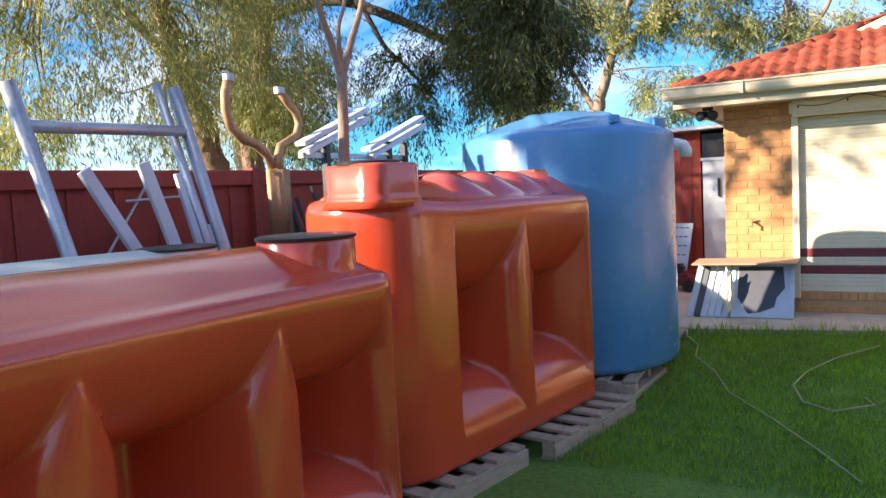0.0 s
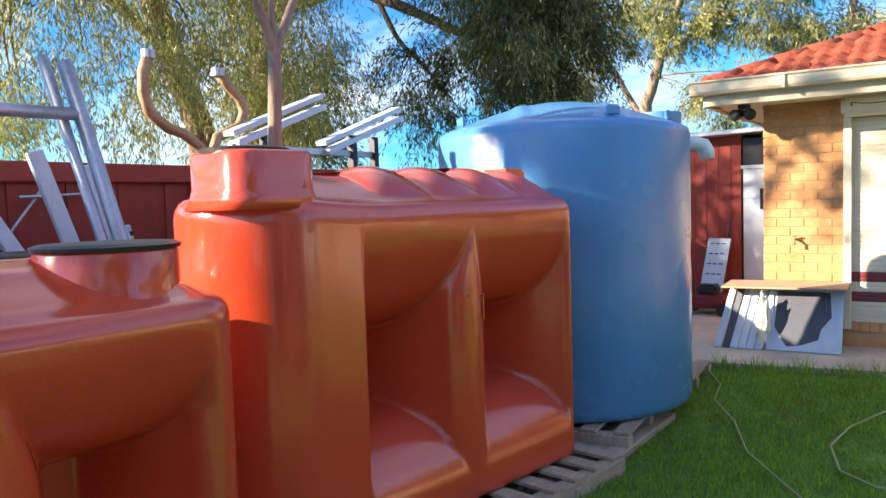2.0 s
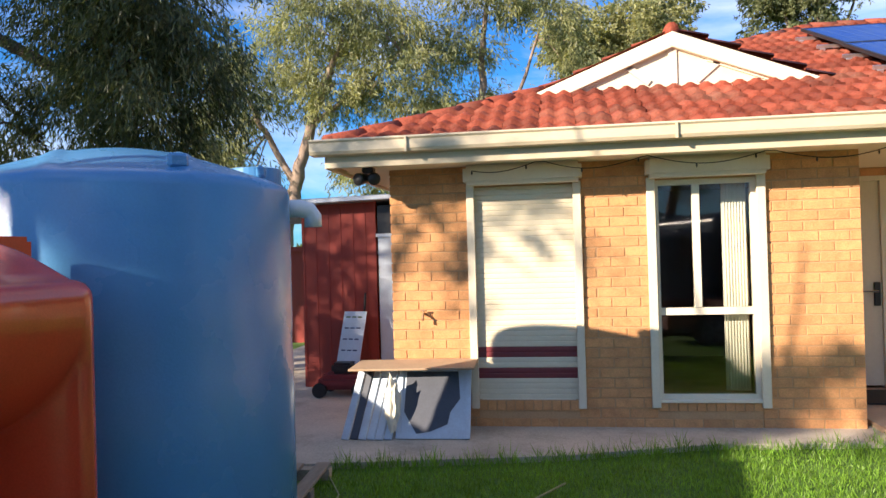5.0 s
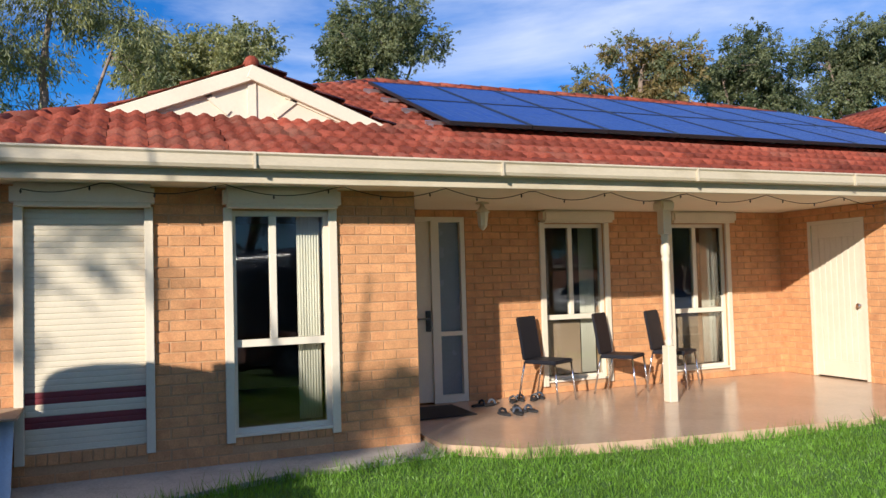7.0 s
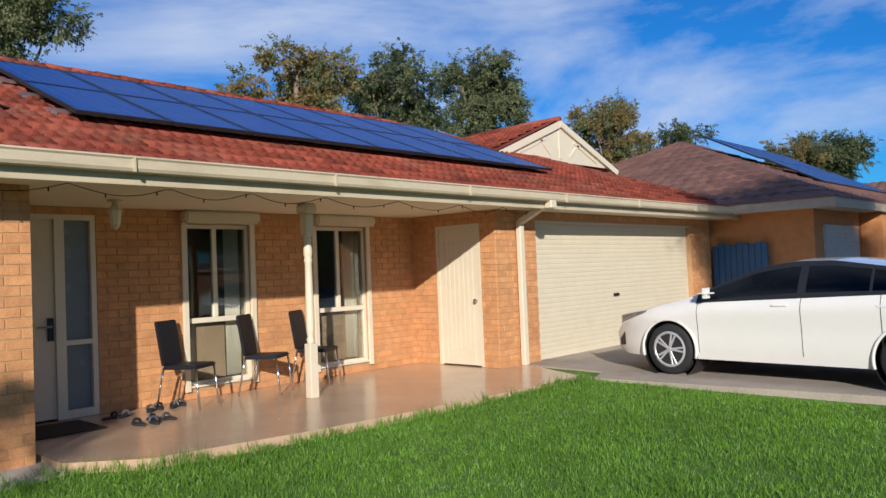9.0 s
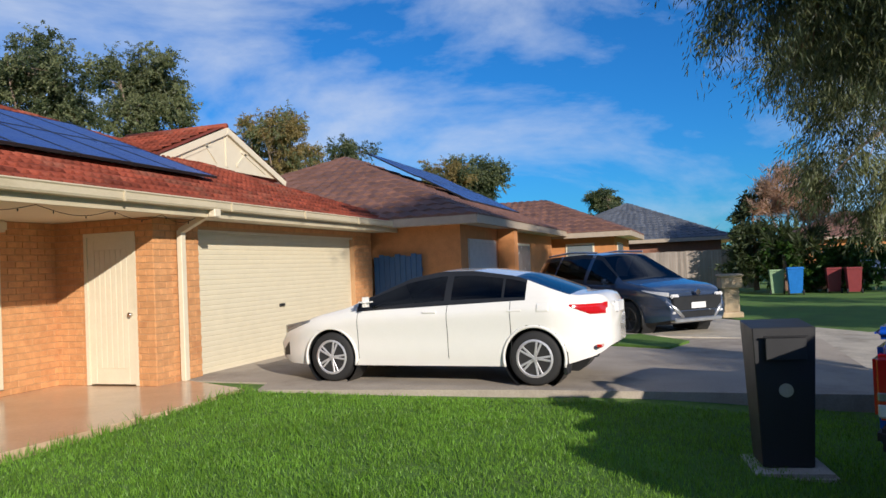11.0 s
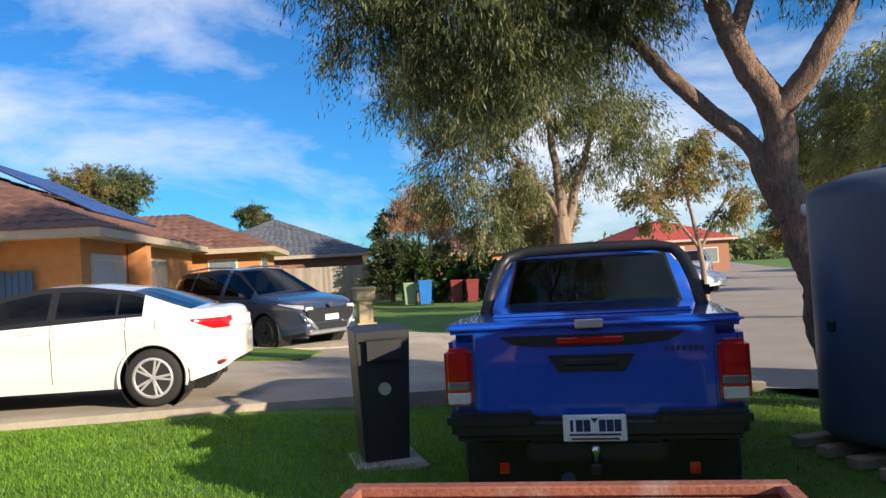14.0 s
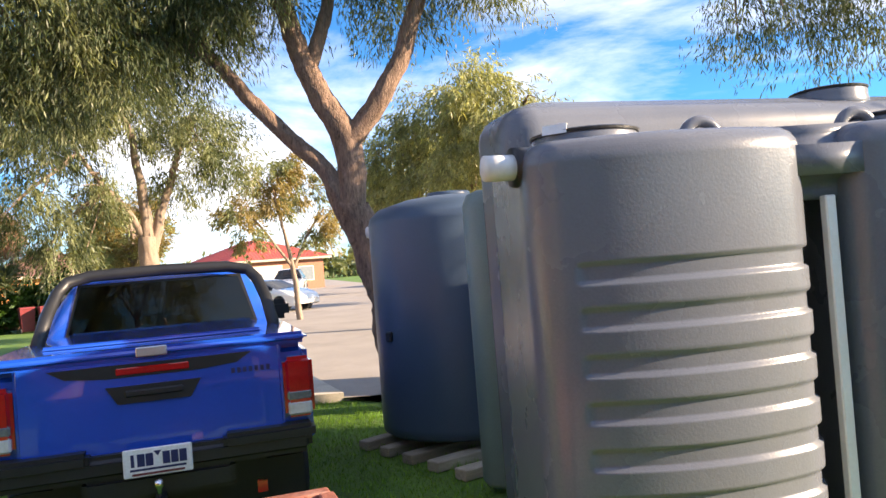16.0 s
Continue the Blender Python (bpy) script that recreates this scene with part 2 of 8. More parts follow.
M_RIMDARK = mat("dark_alloy_rim", (0.08, 0.08, 0.09), rough=0.3, metal=0.8, bump=0.02)
M_TAIL = mat("red_tail_lens", (0.50, 0.010, 0.012), rough=0.12, var=0.15, bump=0.0, coat=0.8)
M_CLEAR = mat("clear_lamp_lens", (0.55, 0.56, 0.58), rough=0.1, var=0.25, fine=30, bump=0.0, coat=1.0)
M_HEAD = mat("headlamp_dark_lens", (0.16, 0.17, 0.18), rough=0.08, var=0.3, bump=0.0, coat=1.0)
M_CHROME = mat("chrome", (0.75, 0.76, 0.78), rough=0.12, metal=1.0, bump=0.0)
M_PLATE = mat("number_plate_white", (0.78, 0.79, 0.80), rough=0.35, bump=0.0)
M_NAVY = mat("navy_print", (0.012, 0.02, 0.10), rough=0.5, bump=0.0)
M_RUST = mat("rusty_red_trailer_paint", (0.25, 0.085, 0.055), rough=0.7, var=0.3, scale=5, fine=50, bump=0.25, dirt=(0.36, 0.30, 0.26), dirt_amt=0.9)
M_LETTERBOX = mat("charcoal_letterbox_paint", (0.022, 0.023, 0.026), rough=0.5, var=0.1, bump=0.04)
M_STONE = mat("sandstone_pillar", (0.52, 0.40, 0.26), rough=0.9, var=0.2, bump=0.3)
M_BINR = mat("maroon_bin", (0.20, 0.025, 0.03), rough=0.5)
M_BINB = mat("blue_bin", (0.012, 0.16, 0.52), rough=0.45)
M_BINGR = mat("green_bin", (0.24, 0.36, 0.20), rough=0.5)
M_BLUEGATE = mat("blue_painted_gate", (0.03, 0.10, 0.22), rough=0.6, var=0.15, bump=0.1, stretch=(4, 4, 0.5))
M_CHAIR = mat("black_vinyl", (0.011, 0.012, 0.018), rough=0.55, spec=0.3, var=0.15, bump=0.06)
M_EXHAUST = mat("rusted_exhaust_steel", (0.36, 0.22, 0.12), rough=0.6, metal=0.35, var=0.3, scale=8, bump=0.15)
M_WHITEPANEL = mat("white_painted_panel", (0.50, 0.585, 0.67), rough=0.5, var=0.1, scale=4, bump=0.06, dirt=(0.35, 0.36, 0.36), dirt_amt=0.4)
M_GREYSHEET = mat("dark_grey_sheet", (0.055, 0.065, 0.085), rough=0.55, var=0.15, bump=0.05)
M_HOSE = mat("pale_garden_hose", (0.24, 0.27, 0.13), rough=0.5, bump=0.02)
M_NBRICK = mat("brick_neighbour", (0.50, 0.22, 0.08), rough=0.9, var=0.18, scale=6, fine=40, bump=0.3)
M_NBRICKD = mat("brick_far_house", (0.30, 0.14, 0.09), rough=0.9, var=0.18, scale=6, fine=40, bump=0.3)
M_GREYDOOR = mat("grey_roller_door", (0.52, 0.50, 0.48), rough=0.55, bump=0.03)
M_NFASCIA = mat("weathered_beige_fascia", (0.40, 0.33, 0.25), rough=0.6, var=0.12, bump=0.05)
M_REDROOF = mat("far_red_roof", (0.38, 0.06, 0.05), rough=0.7, var=0.2, bump=0.2)


# ---- mesh helpers ----
def mesh_of(bm, name, material, smooth=False):
    me = bpy.data.meshes.new(name)
    bm.normal_update()
    bm.to_mesh(me)
    bm.free()
    if material:
        me.materials.append(material)
    if smooth:
        for p in me.polygons:
            p.use_smooth = True
    return me


def part(name, bm, material, parent=None, label="", smooth=False, m=None):
    ob = new(name, mesh_of(bm, name, material, smooth))
    if parent is not None:
        ob.parent = parent
    if m is not None:
        ob.matrix_basis = m
    if label:
        ob["label"] = label
    return ob


def thing(name, label, category, m=None, group="", kind=""):
    ob = new(name)
    ob.empty_display_size = 0.1
    if m is not None:
        ob.matrix_basis = m
    return tagged(ob, label, category, group, kind)


def box(bm, x0, y0, z0, x1, y1, z1, bevel=0.0, m=None, seg=1):
    """A box between two corners, with its edges rounded off; added to bm."""
    r = bmesh.ops.create_cube(bm, size=1.0)
    vs = r["verts"]
    mm = Matrix.Translation(((x0 + x1) / 2, (y0 + y1) / 2, (z0 + z1) / 2)) @ Matrix.Diagonal((abs(x1 - x0), abs(y1 - y0), abs(z1 - z0), 1))
    bmesh.ops.transform(bm, matrix=mm, verts=vs)
    if bevel:
        es = list({e for v in vs for e in v.link_edges})
        out = bmesh.ops.bevel(bm, geom=es, offset=bevel, segments=seg, affect="EDGES", clamp_overlap=True)
        vs = list({v for f in out["faces"] for v in f.verts} | {v for v in vs if v.is_valid})
    if m is not None:
        bmesh.ops.transform(bm, matrix=m, verts=vs)
    return bm


def bx(*a, bevel=0.0, m=None, seg=1):
    return box(bmesh.new(), *a, bevel=bevel, m=m, seg=seg)


def tube(bm, pts, rad, seg=8, caps=True):
    """A round bar along points; rad is a number or one for each point."""
    pts = [Vector(p) for p in pts]
    n = len(pts)
    rads = rad if isinstance(rad, (list, tuple)) else [rad] * n
    ref = Vector((0, 0, 1))
    rings = []
    side = None
    for i, p in enumerate(pts):
        d = (pts[min(i + 1, n - 1)] - pts[max(i - 1, 0)]).normalized()
        if side is None:
            side = d.cross(ref if abs(d.z) < 0.95 else Vector((1, 0, 0))).normalized()
        else:
            side = (side - d * side.dot(d)).normalized()
        up = side.cross(d)
        rings.append([bm.verts.new(p + (side * math.cos(a) + up * math.sin(a)) * rads[i]) for a in (2 * math.pi * k / seg for k in range(seg))])
    for a, b in zip(rings, rings[1:]):
        for k in range(seg):
            bm.faces.new((a[k], a[(k + 1) % seg], b[(k + 1) % seg], b[k]))
    if caps:
        bm.faces.new(rings[0][::-1])
        bm.faces.new(rings[-1])
    return bm


def lathe(bm, prof, cx=0.0, cy=0.0, seg=64, wob=None):
    """A turned shape from (radius, height) points, closed at both ends."""
    rings = []
    for r, z in prof:
        rings.append([bm.verts.new((cx + r * math.cos(2 * math.pi * k / seg), cy + r * math.sin(2 * math.pi * k / seg), z + (wob(r, 2 * math.pi * k / seg) if wob else 0.0))) for k in range(seg)])
    for a, b in zip(rings, rings[1:]):
        for k in range(seg):
            bm.faces.new((a[k], a[(k + 1) % seg], b[(k + 1) % seg], b[k]))
    bm.faces.new(rings[0][::-1])
    bm.faces.new(rings[-1])
    return bm


def prism(bm, poly, z0, z1):
    """An upright slab over a flat outline, counter-clockwise; z may be a number or a function of x and y."""
    h0 = z0 if callable(z0) else (lambda x, y: z0)
    h1 = z1 if callable(z1) else (lambda x, y: z1)
    lo = [bm.verts.new((x, y, h0(x, y))) for x, y in poly]
    hi = [bm.verts.new((x, y, h1(x, y))) for x, y in poly]
    n = len(poly)
    for i in range(n):
        bm.faces.new((lo[i], lo[(i + 1) % n], hi[(i + 1) % n], hi[i]))
    bm.faces.new(lo[::-1])
    bm.faces.new(hi)
    return bm


def raw(name, verts, faces, material, parent=None, label="", smooth=False):
    me = bpy.data.meshes.new(name)
    me.from_pydata(verts, [], faces)
    me.materials.append(material)
    if smooth:
        for p in me.polygons:
            p.use_smooth = True
    ob = new(name, me)
    if parent is not None:
        ob.parent = parent
    if label:
        ob["label"] = label
    return ob


def smoothstep(a, b, x):
    t = min(1.0, max(0.0, (x - a) / (b - a)))
    return t * t * (3 - 2 * t)


def ground_z(x, y):
    """The height of the lawn: it falls a little from the house to the street."""
    z = -0.19 + 0.19 * smoothstep(-0.5, 3.0, y) + 0.06 * smoothstep(4.0, 8.3, y)
    z += 0.06 * smoothstep(5.0, 9.0, x) * smoothstep(1.0, 4.0, y)
    return z

# ---- ground, paving, street ----
def axis_steps(lo, hi, step, far):
    mid = list(np.arange(lo, hi + 1e-6, step))
    return [lo - f for f in far[::-1]] + mid + [hi + f for f in far]


gx = axis_steps(-14, 42, 0.5, (6, 20, 60, 200, 900))
gy = axis_steps(-26, 34, 0.5, (6, 20, 60, 200, 900))
gv = [(x, y, ground_z(x, y) + 0.012 * noise.noise((x * 0.9, y * 0.9, 0))) for y in gy for x in gx]
gw = len(gx)
gf = [(j * gw + i, j * gw + i + 1, (j + 1) * gw + i + 1, (j + 1) * gw + i) for j in range(len(gy) - 1) for i in range(gw - 1)]
tagged(raw("ground", gv, gf, M_LAWN, smooth=True), "green lawn of short uneven grass over soil", "ground", kind="structure")


def paved(name, poly, top, material, label, category, thick=0.25):
    bm = prism(bmesh.new(), poly, lambda x, y: top(x, y) - thick, top)
    bmesh.ops.triangulate(bm, faces=[f for f in bm.faces if len(f.verts) > 4])
    return tagged(part(name, bm, material), label, category, kind="structure")


def drive_top(x, y):
    return 0.145 - 0.20 * smoothstep(4.0, -2.5, y) if y < 4.0 else 0.145


paved("driveway", [(8.75, 7.4), (8.95, 4.0), (9.25, 1.6), (9.6, 0.2), (10.3, 0.2), (15.4, 0.2), (15.4, 9.1), (9.45, 9.1), (9.3, 7.6)], drive_top, M_DRIVE, "stained brown-grey concrete driveway in front of the garage", "driveway")
paved("pavement", [(8.98, -2.9), (9.7, -1.6), (9.7, 0.2), (15.4, 0.2), (15.4, 3.0), (16.2, 4.2), (16.2, 6.8), (21.5, 6.4), (20.5, 2.4), (17.2, -0.9), (20.0, -4.0), (16, -4.8)], lambda x, y: 0.004 + drive_top(x, y) * (y < 4) + 0.145 * (y >= 4) - 0.03, M_CONC, "pale concrete crossover between driveway and street", "pavement")
paved("road", [(-60, -42), (60, -34), (120, -60), (120, -40), (60, -22.0), (34, -11.5), (20, -4.0), (16, -4.8), (8.98, -2.9), (7.6, -5.0), (0, -14), (-60, -30)], lambda x, y: -0.145, M_ROAD, "grey asphalt suburban street with tree shadows", "road")
paved("apron", [(-4.1, 8.0), (-1.6, 7.7), (0.4, 8.05), (1.5, 8.42), (2.9, 8.55), (2.9, 9.1), (-1.0, 9.1), (-1.0, 16.0), (-4.1, 16.0)], lambda x, y: 0.105, M_CONC, "worn concrete path along the brick wall", "path")
PORCH = 0.15
paved("porch_floor", [(2.9, 8.62), (3.4, 8.15), (4.8, 7.88), (6.0, 7.76), (7.4, 7.65), (8.80, 7.62), (9.45, 8.98), (9.45, 9.2), (8.95, 9.2), (8.95, 10.7), (2.9, 10.7)], lambda x, y: PORCH, M_PORCH, "glossy beige tiled porch floor", "floor")
paved("house_floor", [(-0.9, 9.2), (2.7, 9.2), (2.7, 10.8), (15.9, 10.8), (15.9, 18.9), (-0.9, 18.9)], lambda x, y: PORCH - 0.006, M_CONC, "plain floor slab inside the house", "floor", 0.2)
paved("garage_floor", [(9.0, 9.1), (15.9, 9.1), (15.9, 10.8), (9.0, 10.8)], lambda x, y: PORCH - 0.012, M_CONC, "plain concrete garage floor", "floor", 0.2)

# a tuft of grass in the gap of the crossover
paved("grass_strip", [(13.4, 2.7), (14.5, 2.4), (15.6, 3.3), (15.3, 4.1), (14.0, 3.9)], lambda x, y: (drive_top(x, y) if y < 4 else 0.145) - 0.012, M_LAWN, "small grass patch between two driveways", "grass", 0.1)

# ---- house ----
FY, BY = 9.0, 10.64          # front wall, porch back wall
Z0, ZW, COURSE = 0.10, 2.42, 0.086
SH = (-0.335, 0.535, 0.335, 2.20)
W1 = (1.20, 2.04, 0.335, 2.20)
W2 = (5.09, 5.97, 0.30, 2.22)
W3 = (7.00, 7.92, 0.30, 2.22)
FD = (2.84, 4.05, 0.15, 2.30)
SD = (9.28, 10.14, 0.15, 2.21)
GD = (9.86, 15.10, 0.0, 2.25)


def wall_cells(a0, a1, z0, z1, holes):
    """Splits a wall's face round its openings into rectangles."""
    xs = sorted({a0, a1, *(h for o in holes for h in o[:2])})
    zs = sorted({z0, z1, *(min(max(h, z0), z1) for o in holes for h in o[2:])})
    for i in range(len(xs) - 1):
        for j in range(len(zs) - 1):
            cx, cz = (xs[i] + xs[i + 1]) / 2, (zs[j] + zs[j + 1]) / 2
            if zs[j + 1] - zs[j] > 1e-4 and not any(o[0] < cx < o[1] and o[2] < cz < o[3] for o in holes):
                yield xs[i], xs[i + 1], zs[j], zs[j + 1]


def wall(name, along, at, a0, a1, holes, thick, label, z0=Z0 - 0.2, z1=ZW, material=None):
    """A wall along x or y whose outer face is at the value at; thick is signed, into the wall."""
    bm = bmesh.new()
    for x0, x1, c0, c1 in wall_cells(a0, a1, z0, z1, holes):
        if along == "x":
            box(bm, x0, min(at, at + thick), c0, x1, max(at, at + thick), c1)
        else:
            box(bm, min(at, at + thick), x0, c0, max(at, at + thick), x1, c1)
    bmesh.ops.remove_doubles(bm, verts=bm.verts, dist=0.0005)
    return tagged(part(name, bm, material or M_MORTAR), label, "wall", kind="structure")


def brick_rects(a0, a1, z0, z1, holes):
    out, row, z = [], 0, z0
    while z < z1 - 0.02:
        h = min(COURSE - 0.011, z1 - z)
        x = a0 - (0.12 if row % 2 else 0.0)
        while x < a1 - 0.01:
            spans = [(max(x, a0), min(x + 0.229, a1))]
            for o in holes:
                if z + h > o[2] + 0.01 and z < o[3] - 0.01:
                    nxt = []
                    for s, e in spans:
                        if e <= o[0] or s >= o[1]:
                            nxt.append((s, e))
                        else:
                            if s < o[0]:
                                nxt.append((s, o[0]))
                            if e > o[1]:
                                nxt.append((o[1], e))
                    spans = nxt
            out += [(s, e, z, z + h) for s, e in spans if e - s > 0.025]
            x += 0.24
        z += COURSE
        row += 1
    return out


def bricks_joined(name, parent, along, at, out, rects, material=None, skip_label=""):
    """Many bricks as one joined piece: each has a face that stands proud and four sides. out: the sign of the way out."""
    vs, fs = [], []
    for a0, a1, z0, z1 in rects:
        p = 0.007 + 0.003 * random.random()
        k = len(vs)
        for d in (0.0, p):
            c = 0.0 if d == 0 else 0.003
            for a, z in ((a0 + c, z0 + c), (a1 - c, z0 + c), (a1 - c, z1 - c), (a0 + c, z1 - c)):
                vs.append((a, at + out * d, z) if along == "x" else (at + out * d, a, z))
        fs.append((k + 4, k + 5, k + 6, k + 7))
        fs += [(k + i, k + (i + 1) % 4, k + 4 + (i + 1) % 4, k + 4 + i) for i in range(4)]
    ob = raw(name, vs, fs, material or M_BRICKS, parent)
    ob["kind"] = "stuff"
    return ob


wall_front = wall("wall_front", "x", FY, -1.08, 2.84, [SH, W1], 0.24, "apricot face-brick front wall of the house")
wall_return = wall("wall_return", "y", 2.84, FY + 0.24, BY, [], -0.24, "apricot brick return wall beside the porch")
wall_left = wall("wall_left", "y", -1.08, FY + 0.24, 19.0, [], 0.24, "brick side wall of the house")
wall_porch = wall("wall_porch", "x", BY, 2.84, 8.90, [FD, W2, W3], 0.24, "apricot brick wall at the back of the porch")
wall_side = wall("wall_side", "y", 8.90, FY + 0.24, BY + 0.24, [SD], 0.24, "apricot brick garage side wall with a cream door")
wall_garage = wall("wall_garage", "x", FY, 8.90, 16.0, [GD], 0.24, "apricot brick garage front wall")
wall_right = wall("wall_right", "y", 16.0, FY + 0.24, 19.0, [], -0.24, "brick end wall of the house")
wall_back = wall("wall_back", "x", 19.0, -1.08, 16.0, [], 0.24, "plain brick back wall of the house")
# backdrop behind the panes; its dark colour stands for room shade
wall_inner = wall("wall_inner", "x", 13.2, -0.8, 15.7, [], 0.1, "plain backdrop wall inside the house, coloured dark as an unlit room", material=M_DARKROOM)

# ---- roof ----
PITCH = radians(21.5)
TP = math.tan(PITCH)
EX0, EX1, EY0, EY1, EZ = -1.54, 17.0, 8.42, 19.6, 2.53
RIDGE_Y = (EY0 + EY1) / 2
RIDGE_Z = EZ + (RIDGE_Y - EY0) * TP
RUN = RIDGE_Y - EY0


def roof_deck(name, x0, x1, y0, y1, z, tp, material, label, cat="roof"):
    """A hipped roof as a closed solid."""
    bm = bmesh.new()
    run = (y1 - y0) / 2 if (y1 - y0) <= (x1 - x0) else (x1 - x0) / 2
    zr = z + run * tp
    c = [bm.verts.new(p) for p in ((x0, y0, z), (x1, y0, z), (x1, y1, z), (x0, y1, z))]
    if (y1 - y0) <= (x1 - x0):
        a, b = bm.verts.new((x0 + run, y0 + run, zr)), bm.verts.new((x1 - run, y0 + run, zr))
        bm.faces.new((c[0], c[1], b, a)), bm.faces.new((c[2], c[3], a, b)), bm.faces.new((c[1], c[2], b)), bm.faces.new((c[3], c[0], a))
    else:
        a, b = bm.verts.new((x0 + run, y0 + run, zr)), bm.verts.new((x0 + run, y1 - run, zr))
        bm.faces.new((c[0], c[1], a)), bm.faces.new((c[1], c[2], b, a)), bm.faces.new((c[2], c[3], b)), bm.faces.new((c[3], c[0], a, b))
    bm.faces.new((c[3], c[2], c[1], c[0]))
    return tagged(part(name, bm, material), label, cat, kind="structure")


roof = roof_deck("roof", EX0, EX1, EY0, EY1, EZ, TP, M_TILES, "red terracotta tiled hip roof with weathered lichen spots")

TW, TL = 0.30, 0.315        # a tile's cover


def tile_points(scale=1.0):
    """One roof tile: a double roll in section, with a thick lower edge. x across, y up the slope, z out."""
    cols = 10
    vs, fs = [], []
    for y, lift in ((0.0, 0.050), (TL * 1.05, 0.006)):
        for i in range(cols + 1):
            s = i / cols
            vs.append((s * TW, y, lift + 0.036 * (0.5 - 0.5 * math.cos(4 * math.pi * s)) + 0.004))
    for i in range(cols + 1):
        s = i / cols
        vs.append((s * TW, 0.004, 0.004))
    for i in range(cols):
        a = cols + 1
        fs.append((i, i + 1, a + i + 1, a + i))
        fs.append((i + 2 * a, i + 1 + 2 * a, i + 1, i))
    return vs, fs


TV, TF = tile_points()
tile_mesh = bpy.data.meshes.new("tile")
tile_mesh.from_pydata(TV, [], TF)
tile_mesh.materials.append(M_TILE)
for p in tile_mesh.polygons:
    p.use_smooth = True


def slope_matrix(x, v, y0=EY0, z0=EZ, pitch=PITCH):
    return Matrix.Translation((x, y0 + v * math.cos(pitch), z0 + v * math.sin(pitch) + 0.006)) @ Matrix.Rotation(pitch, 4, "X")


def tiles_on_slope(place, parent, x0, x1, v1, inside, material, name="tile_field", single=None, limit=0):
    """Lays tiles on a slope; those that single() picks are pieces of their own, the rest is joined."""
    vs, fs, made = [], [], 0
    rows = int(v1 / TL)
    for r in range(rows):
        for c in range(int((x1 - x0) / TW) + 1):
            x, v = x0 + c * TW, r * TL
            if not inside(x + TW / 2, v + TL / 2):
                continue
            jig = Matrix.Translation((random.uniform(-0.004, 0.004), random.uniform(-0.006, 0.006), random.uniform(0, 0.004))) @ Matrix.Rotation(random.uniform(-0.012, 0.012), 4, "Y")
            m = place(x, v) @ jig
            if single and made < limit and single(x, v):
                ob = new("tile", tile_mesh)
                ob.parent = parent
                ob.matrix_basis = m
                made += 1
            else:
                k = len(vs)
                vs += [tuple(m @ Vector(p)) for p in TV]
                fs += [tuple(k + i for i in f) for f in TF]
    if vs:
        ob = raw(name, vs, fs, material, parent, smooth=True)
        ob["kind"] = "stuff"


def front_inside(x, v):
    y = v * math.cos(PITCH)
    return EX0 + y - 0.1 < x < EX1 - y + 0.1 and y < RUN - 0.1


def ridge_caps(name, a, b, parent, material=M_TILES, rad=0.10):
    """Half-round capping tiles laid along a hip or ridge."""
    a, b = Vector(a), Vector(b)
    n = max(2, int((b - a).length / 0.36))
    bm = bmesh.new()
    for i in range(n):
        p, q = a.lerp(b, i / n), a.lerp(b, (i + 1.12) / n)
        tube(bm, [p, q], [rad, rad * 0.84], seg=10)
    ob = part(name, bm, material, parent, smooth=True)
    return ob


ridge_caps("ridge_capping", (EX0 + 0.05, EY0 + 0.05, EZ + 0.02), (EX0 + RUN, RIDGE_Y, RIDGE_Z), roof)
ridge_caps("ridge_capping", (EX0 + RUN, RIDGE_Y, RIDGE_Z), (EX1 - RUN, RIDGE_Y, RIDGE_Z), roof)
ridge_caps("ridge_capping", (EX1 - 0.05, EY0 + 0.05, EZ + 0.02), (EX1 - RUN, RIDGE_Y, RIDGE_Z), roof)


